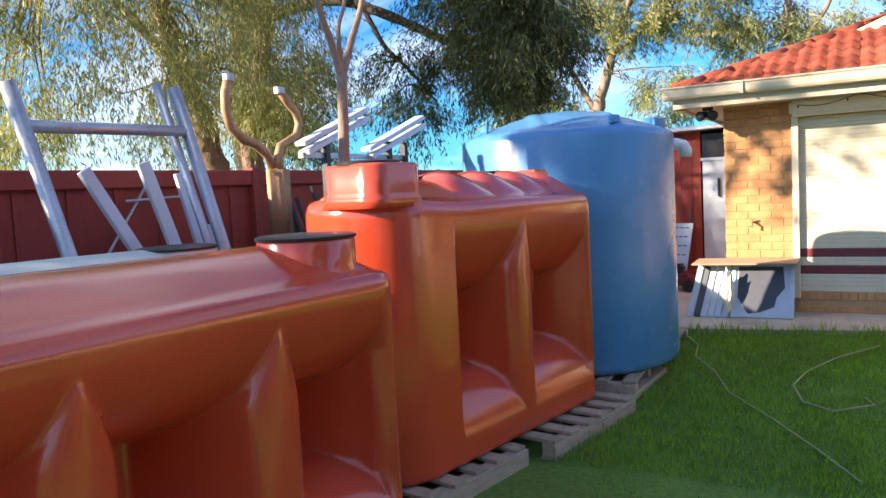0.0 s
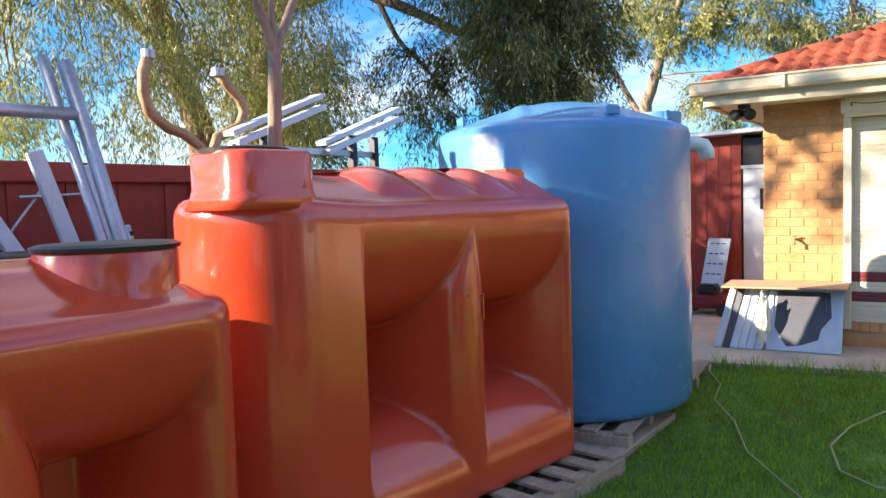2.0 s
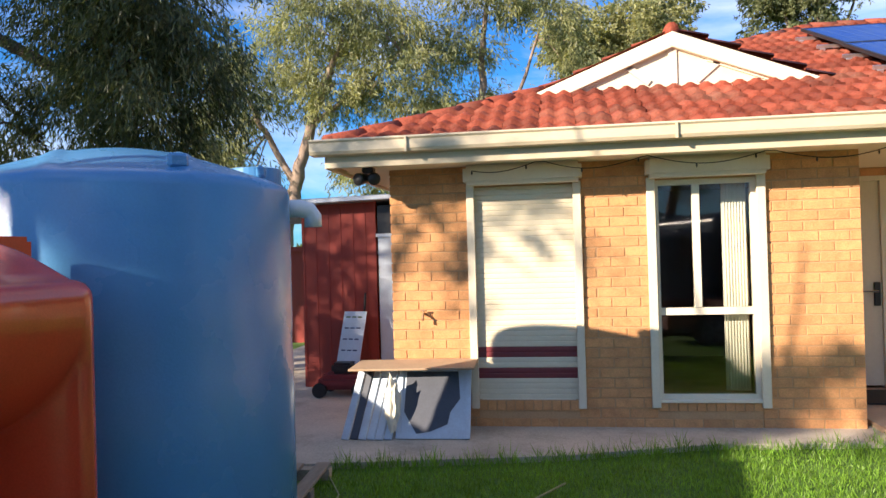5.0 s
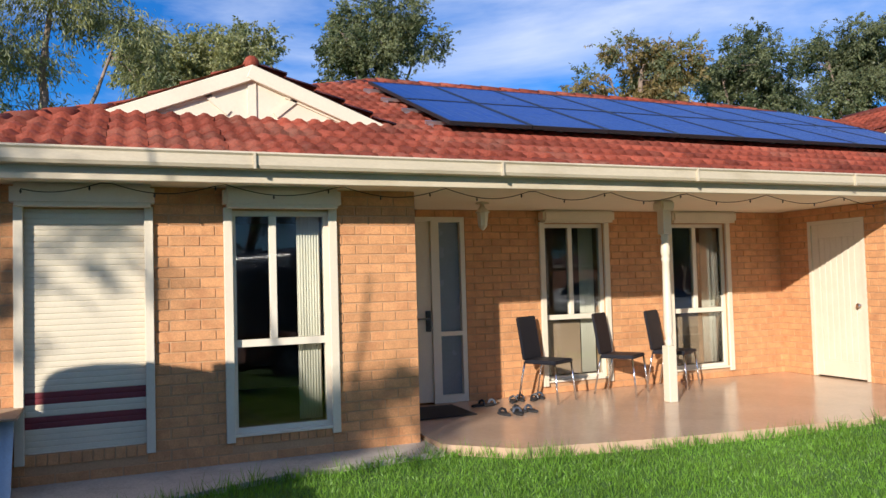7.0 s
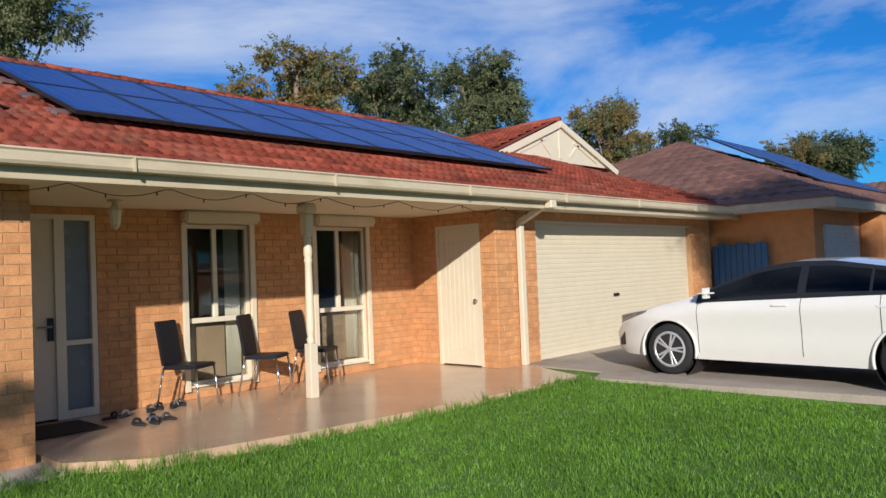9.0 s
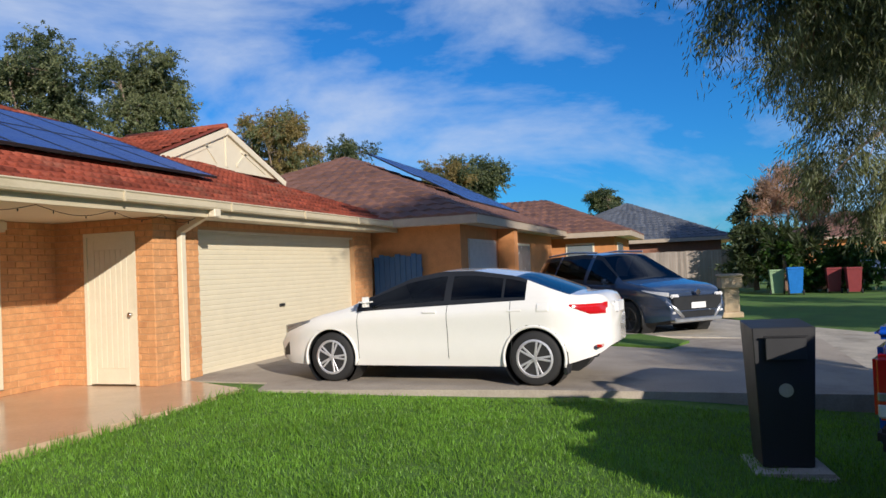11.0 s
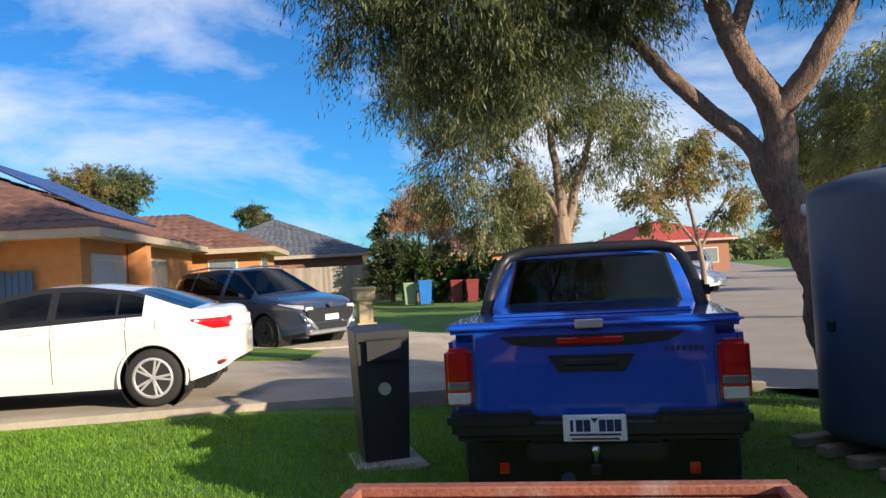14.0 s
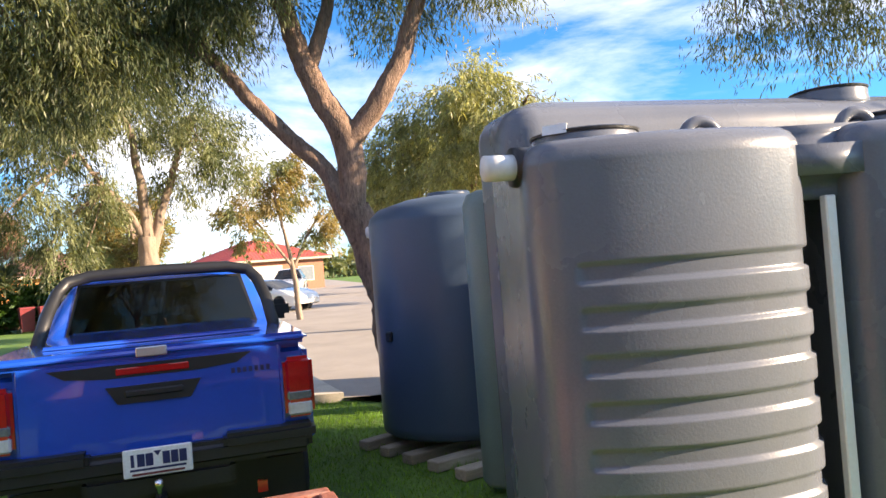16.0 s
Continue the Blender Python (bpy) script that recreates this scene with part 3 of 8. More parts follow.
def gablet(cx, y, half, zb, label):
    """A small cream gable that stands on the roof's slope, with battens and its own tiled roof."""
    g = thing("gable", label, "gable", pose(cx, y, zb), kind="structure")
    h = half * TP
    bm = bmesh.new()
    f = [bm.verts.new(p) for p in ((-half, 0, 0), (half, 0, 0), (0, 0, h))]
    k = [bm.verts.new(p) for p in ((-half, 0.05, 0), (half, 0.05, 0), (0, 0.05, h))]
    bm.faces.new(f), bm.faces.new(k[::-1])
    for i in range(3):
        bm.faces.new((f[i], k[i], k[(i + 1) % 3], f[(i + 1) % 3]))
    part("gable_board", bm, M_CREAM, g)
    for s in (-1, 1):
        L = math.hypot(half, h)
        part("bargeboard", bx(0, -0.07, -0.15, L + 0.1, 0.0, -0.01, bevel=0.006, m=pose(0, 0, h + 0.02) @ pose(0, 0, 0, 0, 0, 0 if s > 0 else 180) @ Matrix.Rotation(PITCH, 4, "Y") @ (Matrix.Identity(4) if s > 0 else Matrix.Translation((0, 0.066, 0)))), M_CREAM, g)
        part("batten", bx(0, -0.02, -0.03, L * 0.42, 0.0, 0.03, m=pose(s * half * 0.24, 0, h * 0.52) @ Matrix.Rotation(PITCH if s > 0 else math.pi - PITCH, 4, "Y")), M_CREAM, g)
        part("batten", bx(0, -0.02, -0.03, L * 0.26, 0.0, 0.03, m=pose(s * half * 0.16, 0, h * 0.14) @ Matrix.Rotation(-radians(40) if s > 0 else math.pi + radians(40), 4, "Y")), M_CREAM, g)
    part("batten", bx(-0.04, -0.02, h * 0.08, 0.04, 0.0, h * 0.82), M_CREAM, g)
    # its roof runs back into the main slope
    depth = h / TP + 0.3
    bm = bmesh.new()
    e = 0.12
    a = [bm.verts.new(p) for p in ((-half - e, -0.02, 0.03 - e * TP), (0, -0.02, h + 0.05), (half + e, -0.02, 0.03 - e * TP), (half + e, depth, -e * TP), (0, depth, h + 0.05), (-half - e, depth, -e * TP))]
    bm.faces.new((a[0], a[1], a[4], a[5])), bm.faces.new((a[1], a[2], a[3], a[4])), bm.faces.new((a[0], a[5], a[3], a[2])),  bm.faces.new((a[5], a[4], a[3]))
    part("gable_roof", bm, M_TILES, g)
    for s in (-1, 1):
        vs, fs = [], []
        n = int(depth / TW)
        for r in range(int((half + e) / math.cos(PITCH) / TL)):
            for c in range(n):
                m = Matrix.Translation((s * (half + e - r * TL * math.cos(PITCH)), -0.02 + c * TW if s > 0 else depth - c * TW, 0.035 - e * TP + r * TL * math.sin(PITCH))) @ Matrix.Rotation(math.pi / 2 * s, 4, "Z") @ Matrix.Rotation(PITCH, 4, "X")
                k = len(vs)
                vs += [tuple(m @ Vector(p)) for p in TV]
                fs += [tuple(k + i for i in q) for q in TF]
        raw("gable_tiles", vs, fs, M_TILES, g, smooth=True)["kind"] = "stuff"
    bm = bmesh.new()
    tube(bm, [(0, -0.03, h + 0.04), (0, depth, h + 0.04)], 0.07, seg=10)
    part("ridge_capping", bm, M_TILES, g, smooth=True)
    return g


def slope_z(y):
    return EZ + (y - EY0) * TP


gablet(1.53, 9.95, 1.38, slope_z(9.95) + 0.02, "cream boarded gable with painted battens on the tiled roof")
gablet(14.65, 11.7, 2.30, slope_z(11.7) + 0.02, "large cream boarded gable above the garage roof")

# eaves: soffit, fascia, gutter, downpipe
bm = bmesh.new()
box(bm, EX0 + 0.1, EY0 + 0.06, 2.385, 16.6, FY, 2.40)
box(bm, 2.6, FY, 2.385, 8.9, BY, 2.40)
tagged(part("soffit", bm, M_SOFFIT), "cream fibre-cement soffit over the porch and eaves", "soffit", kind="structure")
tagged(part("soffit_side", bx(EX0 + 0.06, FY, 2.385, -1.08, 19.4, 2.40), M_SOFFIT), "cream soffit along the side of the house", "soffit", kind="structure")
tagged(part("fascia", bx(EX0 + 0.04, EY0 + 0.02, 2.36, 16.8, EY0 + 0.06, 2.53, bevel=0.004), M_GUTTER), "cream painted timber fascia board", "fascia", kind="structure")
tagged(part("fascia_side", bx(EX0 + 0.02, EY0 + 0.06, 2.36, EX0 + 0.06, 19.5, 2.53, bevel=0.004), M_GUTTER), "cream painted fascia board at the side", "fascia", kind="structure")


def gutter_run(name, x0, x1):
    """A box gutter with a rolled front lip, along x."""
    sec = [(0.0, 0.0), (-0.11, 0.005), (-0.125, 0.03), (-0.125, 0.10), (-0.14, 0.115), (-0.13, 0.13), (-0.112, 0.12), (-0.112, 0.02), (-0.012, 0.014), (0.0, 0.10)]
    bm = bmesh.new()
    rings = [[bm.verts.new((x, EY0 + 0.02 + y, 2.455 + z)) for y, z in sec] for x in (x0, x1)]
    n = len(sec)
    for i in range(n):
        bm.faces.new((rings[0][i], rings[0][(i + 1) % n], rings[1][(i + 1) % n], rings[1][i]))
    bm.faces.new(rings[0]), bm.faces.new(rings[1][::-1])
    bmesh.ops.recalc_face_normals(bm, faces=bm.faces)
    g = tagged(part(name, bm, M_GUTTER), "cream metal roof gutter with dirt marks and joints", "gutter", kind="structure")
    x = x0 + 0.8
    while x < x1:
        part("gutter_joint", bx(x, EY0 - 0.127, 2.453, x + 0.018, EY0 - 0.10, 2.575), M_GUTTER, g)
        x += 2.1
    return g


gutter_run("gutter", EX0 - 0.06, 16.9)
dp = thing("downpipe", "cream square downpipe at the garage corner", "downpipe", kind="structure")
part("pipe", bx(9.33, 8.88, 0.15, 9.43, 8.96, 2.22, bevel=0.008), M_CREAM, dp)
part("elbow", bx(-0.05, -0.04, 0, 0.05, 0.04, 0.62, bevel=0.008, m=look((9.38, 8.92, 2.20), (9.38, 8.40, 2.44)) @ pose(0, 0, 0, 180)), M_CREAM, dp)
part("outlet", bx(9.31, EY0 - 0.11, 2.36, 9.45, EY0, 2.47, bevel=0.01), M_CREAM, dp)


# ---- windows and doors ----
def window(name, w, y, label, split=0.42, curtain=True, rails=True, card=False):
    x0, x1, z0, z1 = w
    g = thing(name, label, "window", kind="structure")
    fr = 0.045
    zt = z0 + (z1 - z0) * 0.40
    fy0, fy1 = y + 0.03, y + 0.09
    xm = x0 + (x1 - x0) * split
    bm = bmesh.new()
    for b in ((x0, z0, x0 + fr, z1), (x1 - fr, z0, x1, z1), (x0 + fr, z1 - fr, x1 - fr, z1), (x0 + fr, z0, x1 - fr, z0 + fr), (x0 + fr, zt - 0.03, x1 - fr, zt + 0.03)):
        box(bm, b[0], fy0, b[1], b[2], fy1, b[3])
    part("window_frame", bm, M_FRAME, g)
    part("mullion", bx(xm - 0.03, fy0 - 0.005, zt + 0.03, xm + 0.03, fy1 - 0.005, z1 - fr, bevel=0.004), M_FRAME, g)
    for b in ((x0 + fr, zt + 0.03, xm - 0.03, z1 - fr), (xm + 0.03, zt + 0.03, x1 - fr, z1 - fr), (x0 + fr, z0 + fr, x1 - fr, zt - 0.03)):
        p = part("pane", bx(b[0], fy0 + 0.02, b[1], b[2], fy0 + 0.026, b[3]), M_GLASS, g)
        p.visible_shadow = False
    part("window_sill", bx(x0 - 0.02, y - 0.035, z0 - 0.02, x1 + 0.02, fy0, z0 + 0.004, bevel=0.005), M_FRAME, g)
    if rails:
        for a, b in ((x0 - 0.06, x0 + 0.012), (x1 - 0.012, x1 + 0.06)):
            part("guide_rail", bx(a, y - 0.045, z0 - 0.06, b, y - 0.012, z1 + 0.02, bevel=0.004), M_CREAM, g)
        part("shutter_box", bx(x0 - 0.07, y - 0.19, z1 + 0.01, x1 + 0.07, y - 0.012, 2.384, bevel=0.03, seg=2), M_CREAM, g)
    if curtain:
        bm = bmesh.new()
        n = 40
        cx0 = x0 + (x1 - x0) * 0.70
        lo, hi = [], []
        for i in range(n + 1):
            x = cx0 + (x1 - 0.05 - cx0) * i / n
            yy = y + 0.17 + 0.007 * math.sin(i * 1.3)
            lo.append(bm.verts.new((x, yy, z0 + 0.05))), hi.append(bm.verts.new((x, yy, z1 - 0.03)))
        for i in range(n):
            bm.faces.new((lo[i], lo[i + 1], hi[i + 1], hi[i]))
        c = part("curtain", bm, M_CURTAIN, g, "pale drawn-back curtain", smooth=True)
        so = c.modifiers.new("thick", "SOLIDIFY")
        so.thickness = 0.006
    if card:
        part("backing_sheet", bx(x0 + 0.05, y + 0.14, z0 + 0.05, x0 + (x1 - x0) * 0.66, y + 0.15, zt - 0.05), M_CARD, g, "brown sheet behind the lower pane")
    return g


window("window_1", W1, FY, "tall cream-framed window with a raised roller shutter")
window("window_2", W2, BY, "cream-framed porch window with a brown sheet below", card=True, split=0.46)
window("window_3", W3, BY, "cream-framed porch window with pale curtain", card=True, split=0.46)

sh = thing("window_4", "closed cream roller shutter with two maroon stripes", "window", kind="structure")
zz, row = SH[2], 0
sl_bm = bmesh.new()
prof = [(0.0, 0.0), (-0.004, 0.005), (-0.005, 0.022), (-0.004, 0.040), (0.0, 0.046)]
a = [[sl_bm.verts.new((x, y, z)) for y, z in prof] for x in (SH[0] + 0.004, SH[1] - 0.004)]
for i in range(4):
    sl_bm.faces.new((a[0][i], a[1][i], a[1][i + 1], a[0][i + 1]))
sl_bm.faces.new((a[0][0], a[0][4], a[1][4], a[1][0]))
sl_c = mesh_of(sl_bm, "slat", M_SHUTTER)
sl_m = sl_c.copy()
sl_m.materials[0] = M_MAROON
while zz < SH[3] - 0.02:
    ob = new("slat", sl_m if row in (4, 5, 8, 9) else sl_c)
    ob.parent, ob.matrix_basis = sh, pose(0, FY + 0.03, zz)
    zz += 0.046
    row += 1
for a, b in ((SH[0] - 0.06, SH[0] + 0.008), (SH[1] - 0.008, SH[1] + 0.06)):
    part("guide_rail", bx(a, FY - 0.045, SH[2] - 0.07, b, FY - 0.012, SH[3] + 0.02, bevel=0.004), M_CREAM, sh)
part("shutter_box", bx(SH[0] - 0.07, FY - 0.19, SH[3] + 0.01, SH[1] + 0.07, FY - 0.012, 2.384, bevel=0.03, seg=2), M_CREAM, sh)
part("bottom_bar", bx(SH[0] + 0.03, FY + 0.01, SH[2] - 0.03, SH[1] - 0.03, FY + 0.04, SH[2] + 0.006), M_CREAM, sh)

# front door with a frosted sidelight
d = thing("door_1", "cream front door with a frosted sidelight, in shade", "door", kind="structure")
part("door_leaf", bx(2.90, BY + 0.02, 0.17, 3.62, BY + 0.06, 2.25, bevel=0.004), M_CREAM, d)
bm = bmesh.new()
for b in ((2.845, 0.155, 2.90, 2.30), (3.62, 0.155, 3.72, 2.30), (3.99, 0.155, 4.045, 2.30), (2.90, 2.25, 3.62, 2.30), (3.72, 2.24, 3.99, 2.30), (3.72, 0.155, 3.99, 0.24), (3.72, 0.92, 3.99, 0.97)):
    box(bm, b[0], BY - 0.01, b[1], b[2], BY + 0.11, b[3])
part("door_frame", bm, M_FRAME, d)
for b in ((0.24, 0.92), (0.97, 2.24)):
    part("sidelight", bx(3.72, BY + 0.05, b[0], 3.99, BY + 0.06, b[1]), M_FROST, d, "frosted glass sidelight")
lock = part("lock_plate", bx(3.54, BY - 0.01, 0.98, 3.60, BY + 0.019, 1.22, bevel=0.006), M_DARKMETAL, d)
part("lever", bx(3.42, BY - 0.05, 1.12, 3.57, BY - 0.012, 1.14, bevel=0.006), M_CHROME, lock)

# side door to the garage
d = thing("door_2", "cream ribbed timber door in the garage side wall", "door", kind="structure")
sx = 8.90
bm = bmesh.new()
for b in ((SD[0], 0.155, SD[0] + 0.05, 2.21), (SD[1] - 0.05, 0.155, SD[1], 2.21), (SD[0] + 0.05, 2.16, SD[1] - 0.05, 2.21)):
    box(bm, sx - 0.012, b[0], b[1], sx + 0.10, b[2], b[3])
part("door_frame", bm, M_CREAM, d)
part("door_leaf", bx(sx + 0.02, SD[0] + 0.05, 0.17, sx + 0.06, SD[1] - 0.05, 2.16), M_CREAM, d)
for b in ((SD[0] + 0.05, 0.17, SD[0] + 0.16, 2.16), (SD[1] - 0.16, 0.17, SD[1] - 0.05, 2.16), (SD[0] + 0.16, 1.98, SD[1] - 0.16, 2.16), (SD[0] + 0.16, 0.17, SD[1] - 0.16, 0.38)):
    part("stile", bx(sx + 0.006, b[0], b[1], sx + 0.019, b[2], b[3], bevel=0.003), M_CREAM, d)
for i in range(6):
    yy = SD[0] + 0.165 + i * 0.09
    part("plank", bx(sx + 0.010, yy, 0.38, sx + 0.019, yy + 0.082, 1.98, bevel=0.004), M_CREAM, d)
bm = bmesh.new()
tube(bm, [(sx + 0.006, SD[0] + 0.10, 1.10), (sx - 0.05, SD[0] + 0.10, 1.10)], [0.018, 0.03], seg=12)
part("door_knob", bm, M_CHROME, d, "chrome knob", smooth=True)

# garage roller door
d = thing("door_3", "cream ribbed garage roller door, closed", "garage door", kind="structure")
rib_bm = bmesh.new()
prof = [(0.0, 0.0), (-0.005, 0.007), (-0.006, 0.04), (-0.004, 0.066), (0.0, 0.0755)]
a = [[rib_bm.verts.new((x, y, z)) for y, z in prof] for x in (GD[0], GD[1])]
for i in range(4):
    rib_bm.faces.new((a[0][i], a[1][i], a[1][i + 1], a[0][i + 1]))
rib_bm.faces.new((a[0][0], a[0][4], a[1][4], a[1][0]))
rib_me = mesh_of(rib_bm, "slat", M_SHUTTER)
for i in range(28):
    ob = new("slat", rib_me)
    ob.parent, ob.matrix_basis = d, pose(0, FY + 0.10, 0.15 + i * 0.0755)
part("bottom_rail", bx(GD[0], FY + 0.08, 0.146, GD[1], FY + 0.12, 0.175), M_CREAM, d)
part("handle", bx(12.18, FY + 0.055, 1.00, 12.34, FY + 0.085, 1.05, bevel=0.006), M_BLACK, d)
part("head_trim", bx(GD[0] - 0.02, FY + 0.02, 2.22, GD[1] + 0.02, FY + 0.2, 2.249), M_CREAM, d)

# turned porch post
pp = thing("porch_post", "cream turned timber porch post on the tiled floor", "post", pose(5.95, 9.40, PORCH))
part("base_block", bx(-0.055, -0.055, 0.0, 0.055, 0.055, 0.62, bevel=0.006), M_CREAM, pp)
bm = bmesh.new()
lathe(bm, [(0.05, 0.62), (0.04, 0.64), (0.05, 0.67), (0.035, 0.70), (0.045, 0.74), (0.05, 0.80), (0.048, 1.0), (0.042, 1.4), (0.040, 1.55), (0.052, 1.58), (0.04, 1.61), (0.052, 1.64), (0.05, 1.72), (0.036, 1.78), (0.05, 1.81), (0.04, 1.84), (0.05, 1.86)], seg=20)
part("shaft", bm, M_CREAM, pp, smooth=True)
part("head_block", bx(-0.055, -0.055, 1.86, 0.055, 0.055, 2.12, bevel=0.006), M_CREAM, pp)
part("capital", bx(-0.09, -0.09, 2.12, 0.09, 0.09, 2.234, bevel=0.02, seg=2), M_CREAM, pp)

# porch lantern, security camera, tap
lt = thing("porch_lantern", "old glass carriage lantern under the porch soffit", "lamp", pose(3.90, 9.80, 2.384))
bm = bmesh.new()
lathe(bm, [(0.075, -0.02), (0.07, 0.0)], seg=16)
part("ceiling_plate", bm, M_CREAM, lt)
bm = bmesh.new()
lathe(bm, [(0.05, -0.25), (0.065, -0.12), (0.068, -0.11)], seg=8)
part("glass", bm, M_CURTAIN, lt, "cloudy pale glass")
bm = bmesh.new()
lathe(bm, [(0.085, -0.11), (0.03, -0.05), (0.02, -0.02)], seg=8)
part("cap", bm, M_CREAM, lt)
bm = bmesh.new()
lathe(bm, [(0.01, -0.30), (0.04, -0.27), (0.05, -0.25)], seg=8)
part("finial", bm, M_CREAM, lt)

sc = thing("security_light", "black twin spotlight under the eave corner", "security light", pose(-1.20, 8.70, 2.384))
part("bracket", bx(-0.05, -0.05, -0.05, 0.05, 0.05, 0.0, bevel=0.01), M_BLACK, sc)
for s in (-1, 1):
    bm = bmesh.new()
    lathe(bm, [(0.035, -0.07), (0.05, 0.0), (0.055, 0.05), (0.045, 0.06)], seg=16)
    part("lamp_head", bm, M_BLACK, sc, smooth=True, m=pose(s * 0.05, -0.05, -0.10, 100, 0, s * 25))

tp = thing("garden_tap", "brass garden tap on the brick wall", "tap", pose(-0.80, FY - 0.012, 1.10))
bm = bmesh.new()
tube(bm, [(0, 0, 0), (0, -0.05, 0), (0, -0.085, -0.015), (0, -0.09, -0.055)], 0.012)
part("spout", bm, M_EXHAUST, tp, smooth=True)
part("tap_handle", bx(-0.03, -0.055, 0.025, 0.03, -0.04, 0.04, bevel=0.005), M_EXHAUST, tp)
bm = bmesh.new()
tube(bm, [(0, -0.047, 0.0), (0, -0.047, 0.03)], 0.007)
part("spindle", bm, M_EXHAUST, tp)

# festoon wire under the porch edge
bm = bmesh.new()
pts = []
for i in range(0, 129):
    x = -0.30 + i * 0.075
    pts.append((x, 8.62, 2.372 - 0.085 * abs(math.sin((x - 3.0) * math.pi / (0.9 + 0.05 * math.sin(x))))))
tube(bm, pts, 0.004, seg=5)
for i in range(0, 129, 6):
    lathe(bm, [(0.002, pts[i][2] - 0.035), (0.009, pts[i][2] - 0.02), (0.004, pts[i][2])], pts[i][0], pts[i][1], seg=6)
tagged(part("festoon_wire", bm, M_DARKMETAL), "thin drooping string of fairy lights under the porch eave", "string lights")

# ---- solar panels ----
def solar_panel(w, h):
    p = thing("solar_panel", "dark blue solar panel with silver frame on the tiled roof", "solar panel", group="solar panels on the red roof")
    bm = bmesh.new()
    for b in ((0, 0, w, 0.03), (0, h - 0.03, w, h), (0, 0.03, 0.03, h - 0.03), (w - 0.03, 0.03, w, h - 0.03)):
        box(bm, b[0], b[1], -0.03, b[2], b[3], 0.008)
    part("frame", bm, M_DARKMETAL, p, "dark anodised frame")
    part("cell_sheet", bx(0.03, 0.03, -0.01, w - 0.03, h - 0.03, 0.003), M_SOLAR, p)
    bm = bmesh.new()
    for i in range(1, 6):
        x = 0.03 + (w - 0.06) * i / 6
        box(bm, x - 0.002, 0.03, 0.003, x + 0.002, h - 0.03, 0.0045)
    for i in range(1, 10):
        y = 0.03 + (h - 0.06) * i / 10
        box(bm, 0.03, y - 0.002, 0.003, w - 0.03, y + 0.002, 0.0042)
    part("cell_grid", bm, M_SOLARLINE, p, "pale cell grid lines")["kind"] = "stuff"
    return p


PW, PH = 0.985, 1.60
first = solar_panel(PW - 0.012, PH)
for r in range(2):
    for c in range(8):
        m = slope_matrix(3.50 + c * PW + 0.03 * r, 1.42 + r * (PH + 0.02)) @ Matrix.Translation((0, 0, 0.165))
        if r == 0 and c == 0:
            first.matrix_basis = m
        else:
            copy_thing(first, m)
for r in range(4):
    rail = thing("mounting_rail", "aluminium rail under the solar panels", "rail", slope_matrix(3.36, 1.75 + r * 0.82 + (0.0 if r < 2 else 0.02)), group="solar mounting rails")
    part("bar", bx(0, -0.02, 0.075, 8.15, 0.02, 0.112), M_ALU, rail)
    for k in range(6):
        part("foot", bx(0.03 + k * 1.6, -0.03, 0.03, 0.09 + k * 1.6, 0.03, 0.075, bevel=0.004), M_ALU, rail)


# ---- water tanks ----
def ring_path(L, D, R, n_long, n_short, n_arc):
    """Points round a rounded rectangle, with the way out at each; starts at the front's left end. x long, y deep, front at y = 0. R: one corner radius, or one for each end."""
    Q, R = R if isinstance(R, tuple) else (R, R)
    pts = []
    for i in range(n_long):
        pts.append((Q + (L - Q - R) * i / n_long, 0.0, 0, -1))
    for i in range(n_arc):
        a = -math.pi / 2 + math.pi / 2 * i / n_arc
        pts.append((L - R + R * math.cos(a), R + R * math.sin(a), math.cos(a), math.sin(a)))
    for i in range(n_short):
        pts.append((L, R + (D - 2 * R) * i / n_short, 1, 0))
    for i in range(n_arc):
        a = math.pi / 2 * i / n_arc
        pts.append((L - R + R * math.cos(a), D - R + R * math.sin(a), math.cos(a), math.sin(a)))
    for i in range(n_long):
        pts.append((L - R - (L - Q - R) * i / n_long, D, 0, 1))
    for i in range(n_arc):
        a = math.pi / 2 + math.pi / 2 * i / n_arc
        pts.append((Q + Q * math.cos(a), D - Q + Q * math.sin(a), math.cos(a), math.sin(a)))
    for i in range(n_short):
        pts.append((0.0, D - Q - (D - 2 * Q) * i / n_short, -1, 0))
    for i in range(n_arc):
        a = math.pi + math.pi / 2 * i / n_arc
        pts.append((Q + Q * math.cos(a), Q + Q * math.sin(a), math.cos(a), math.sin(a)))
    return pts


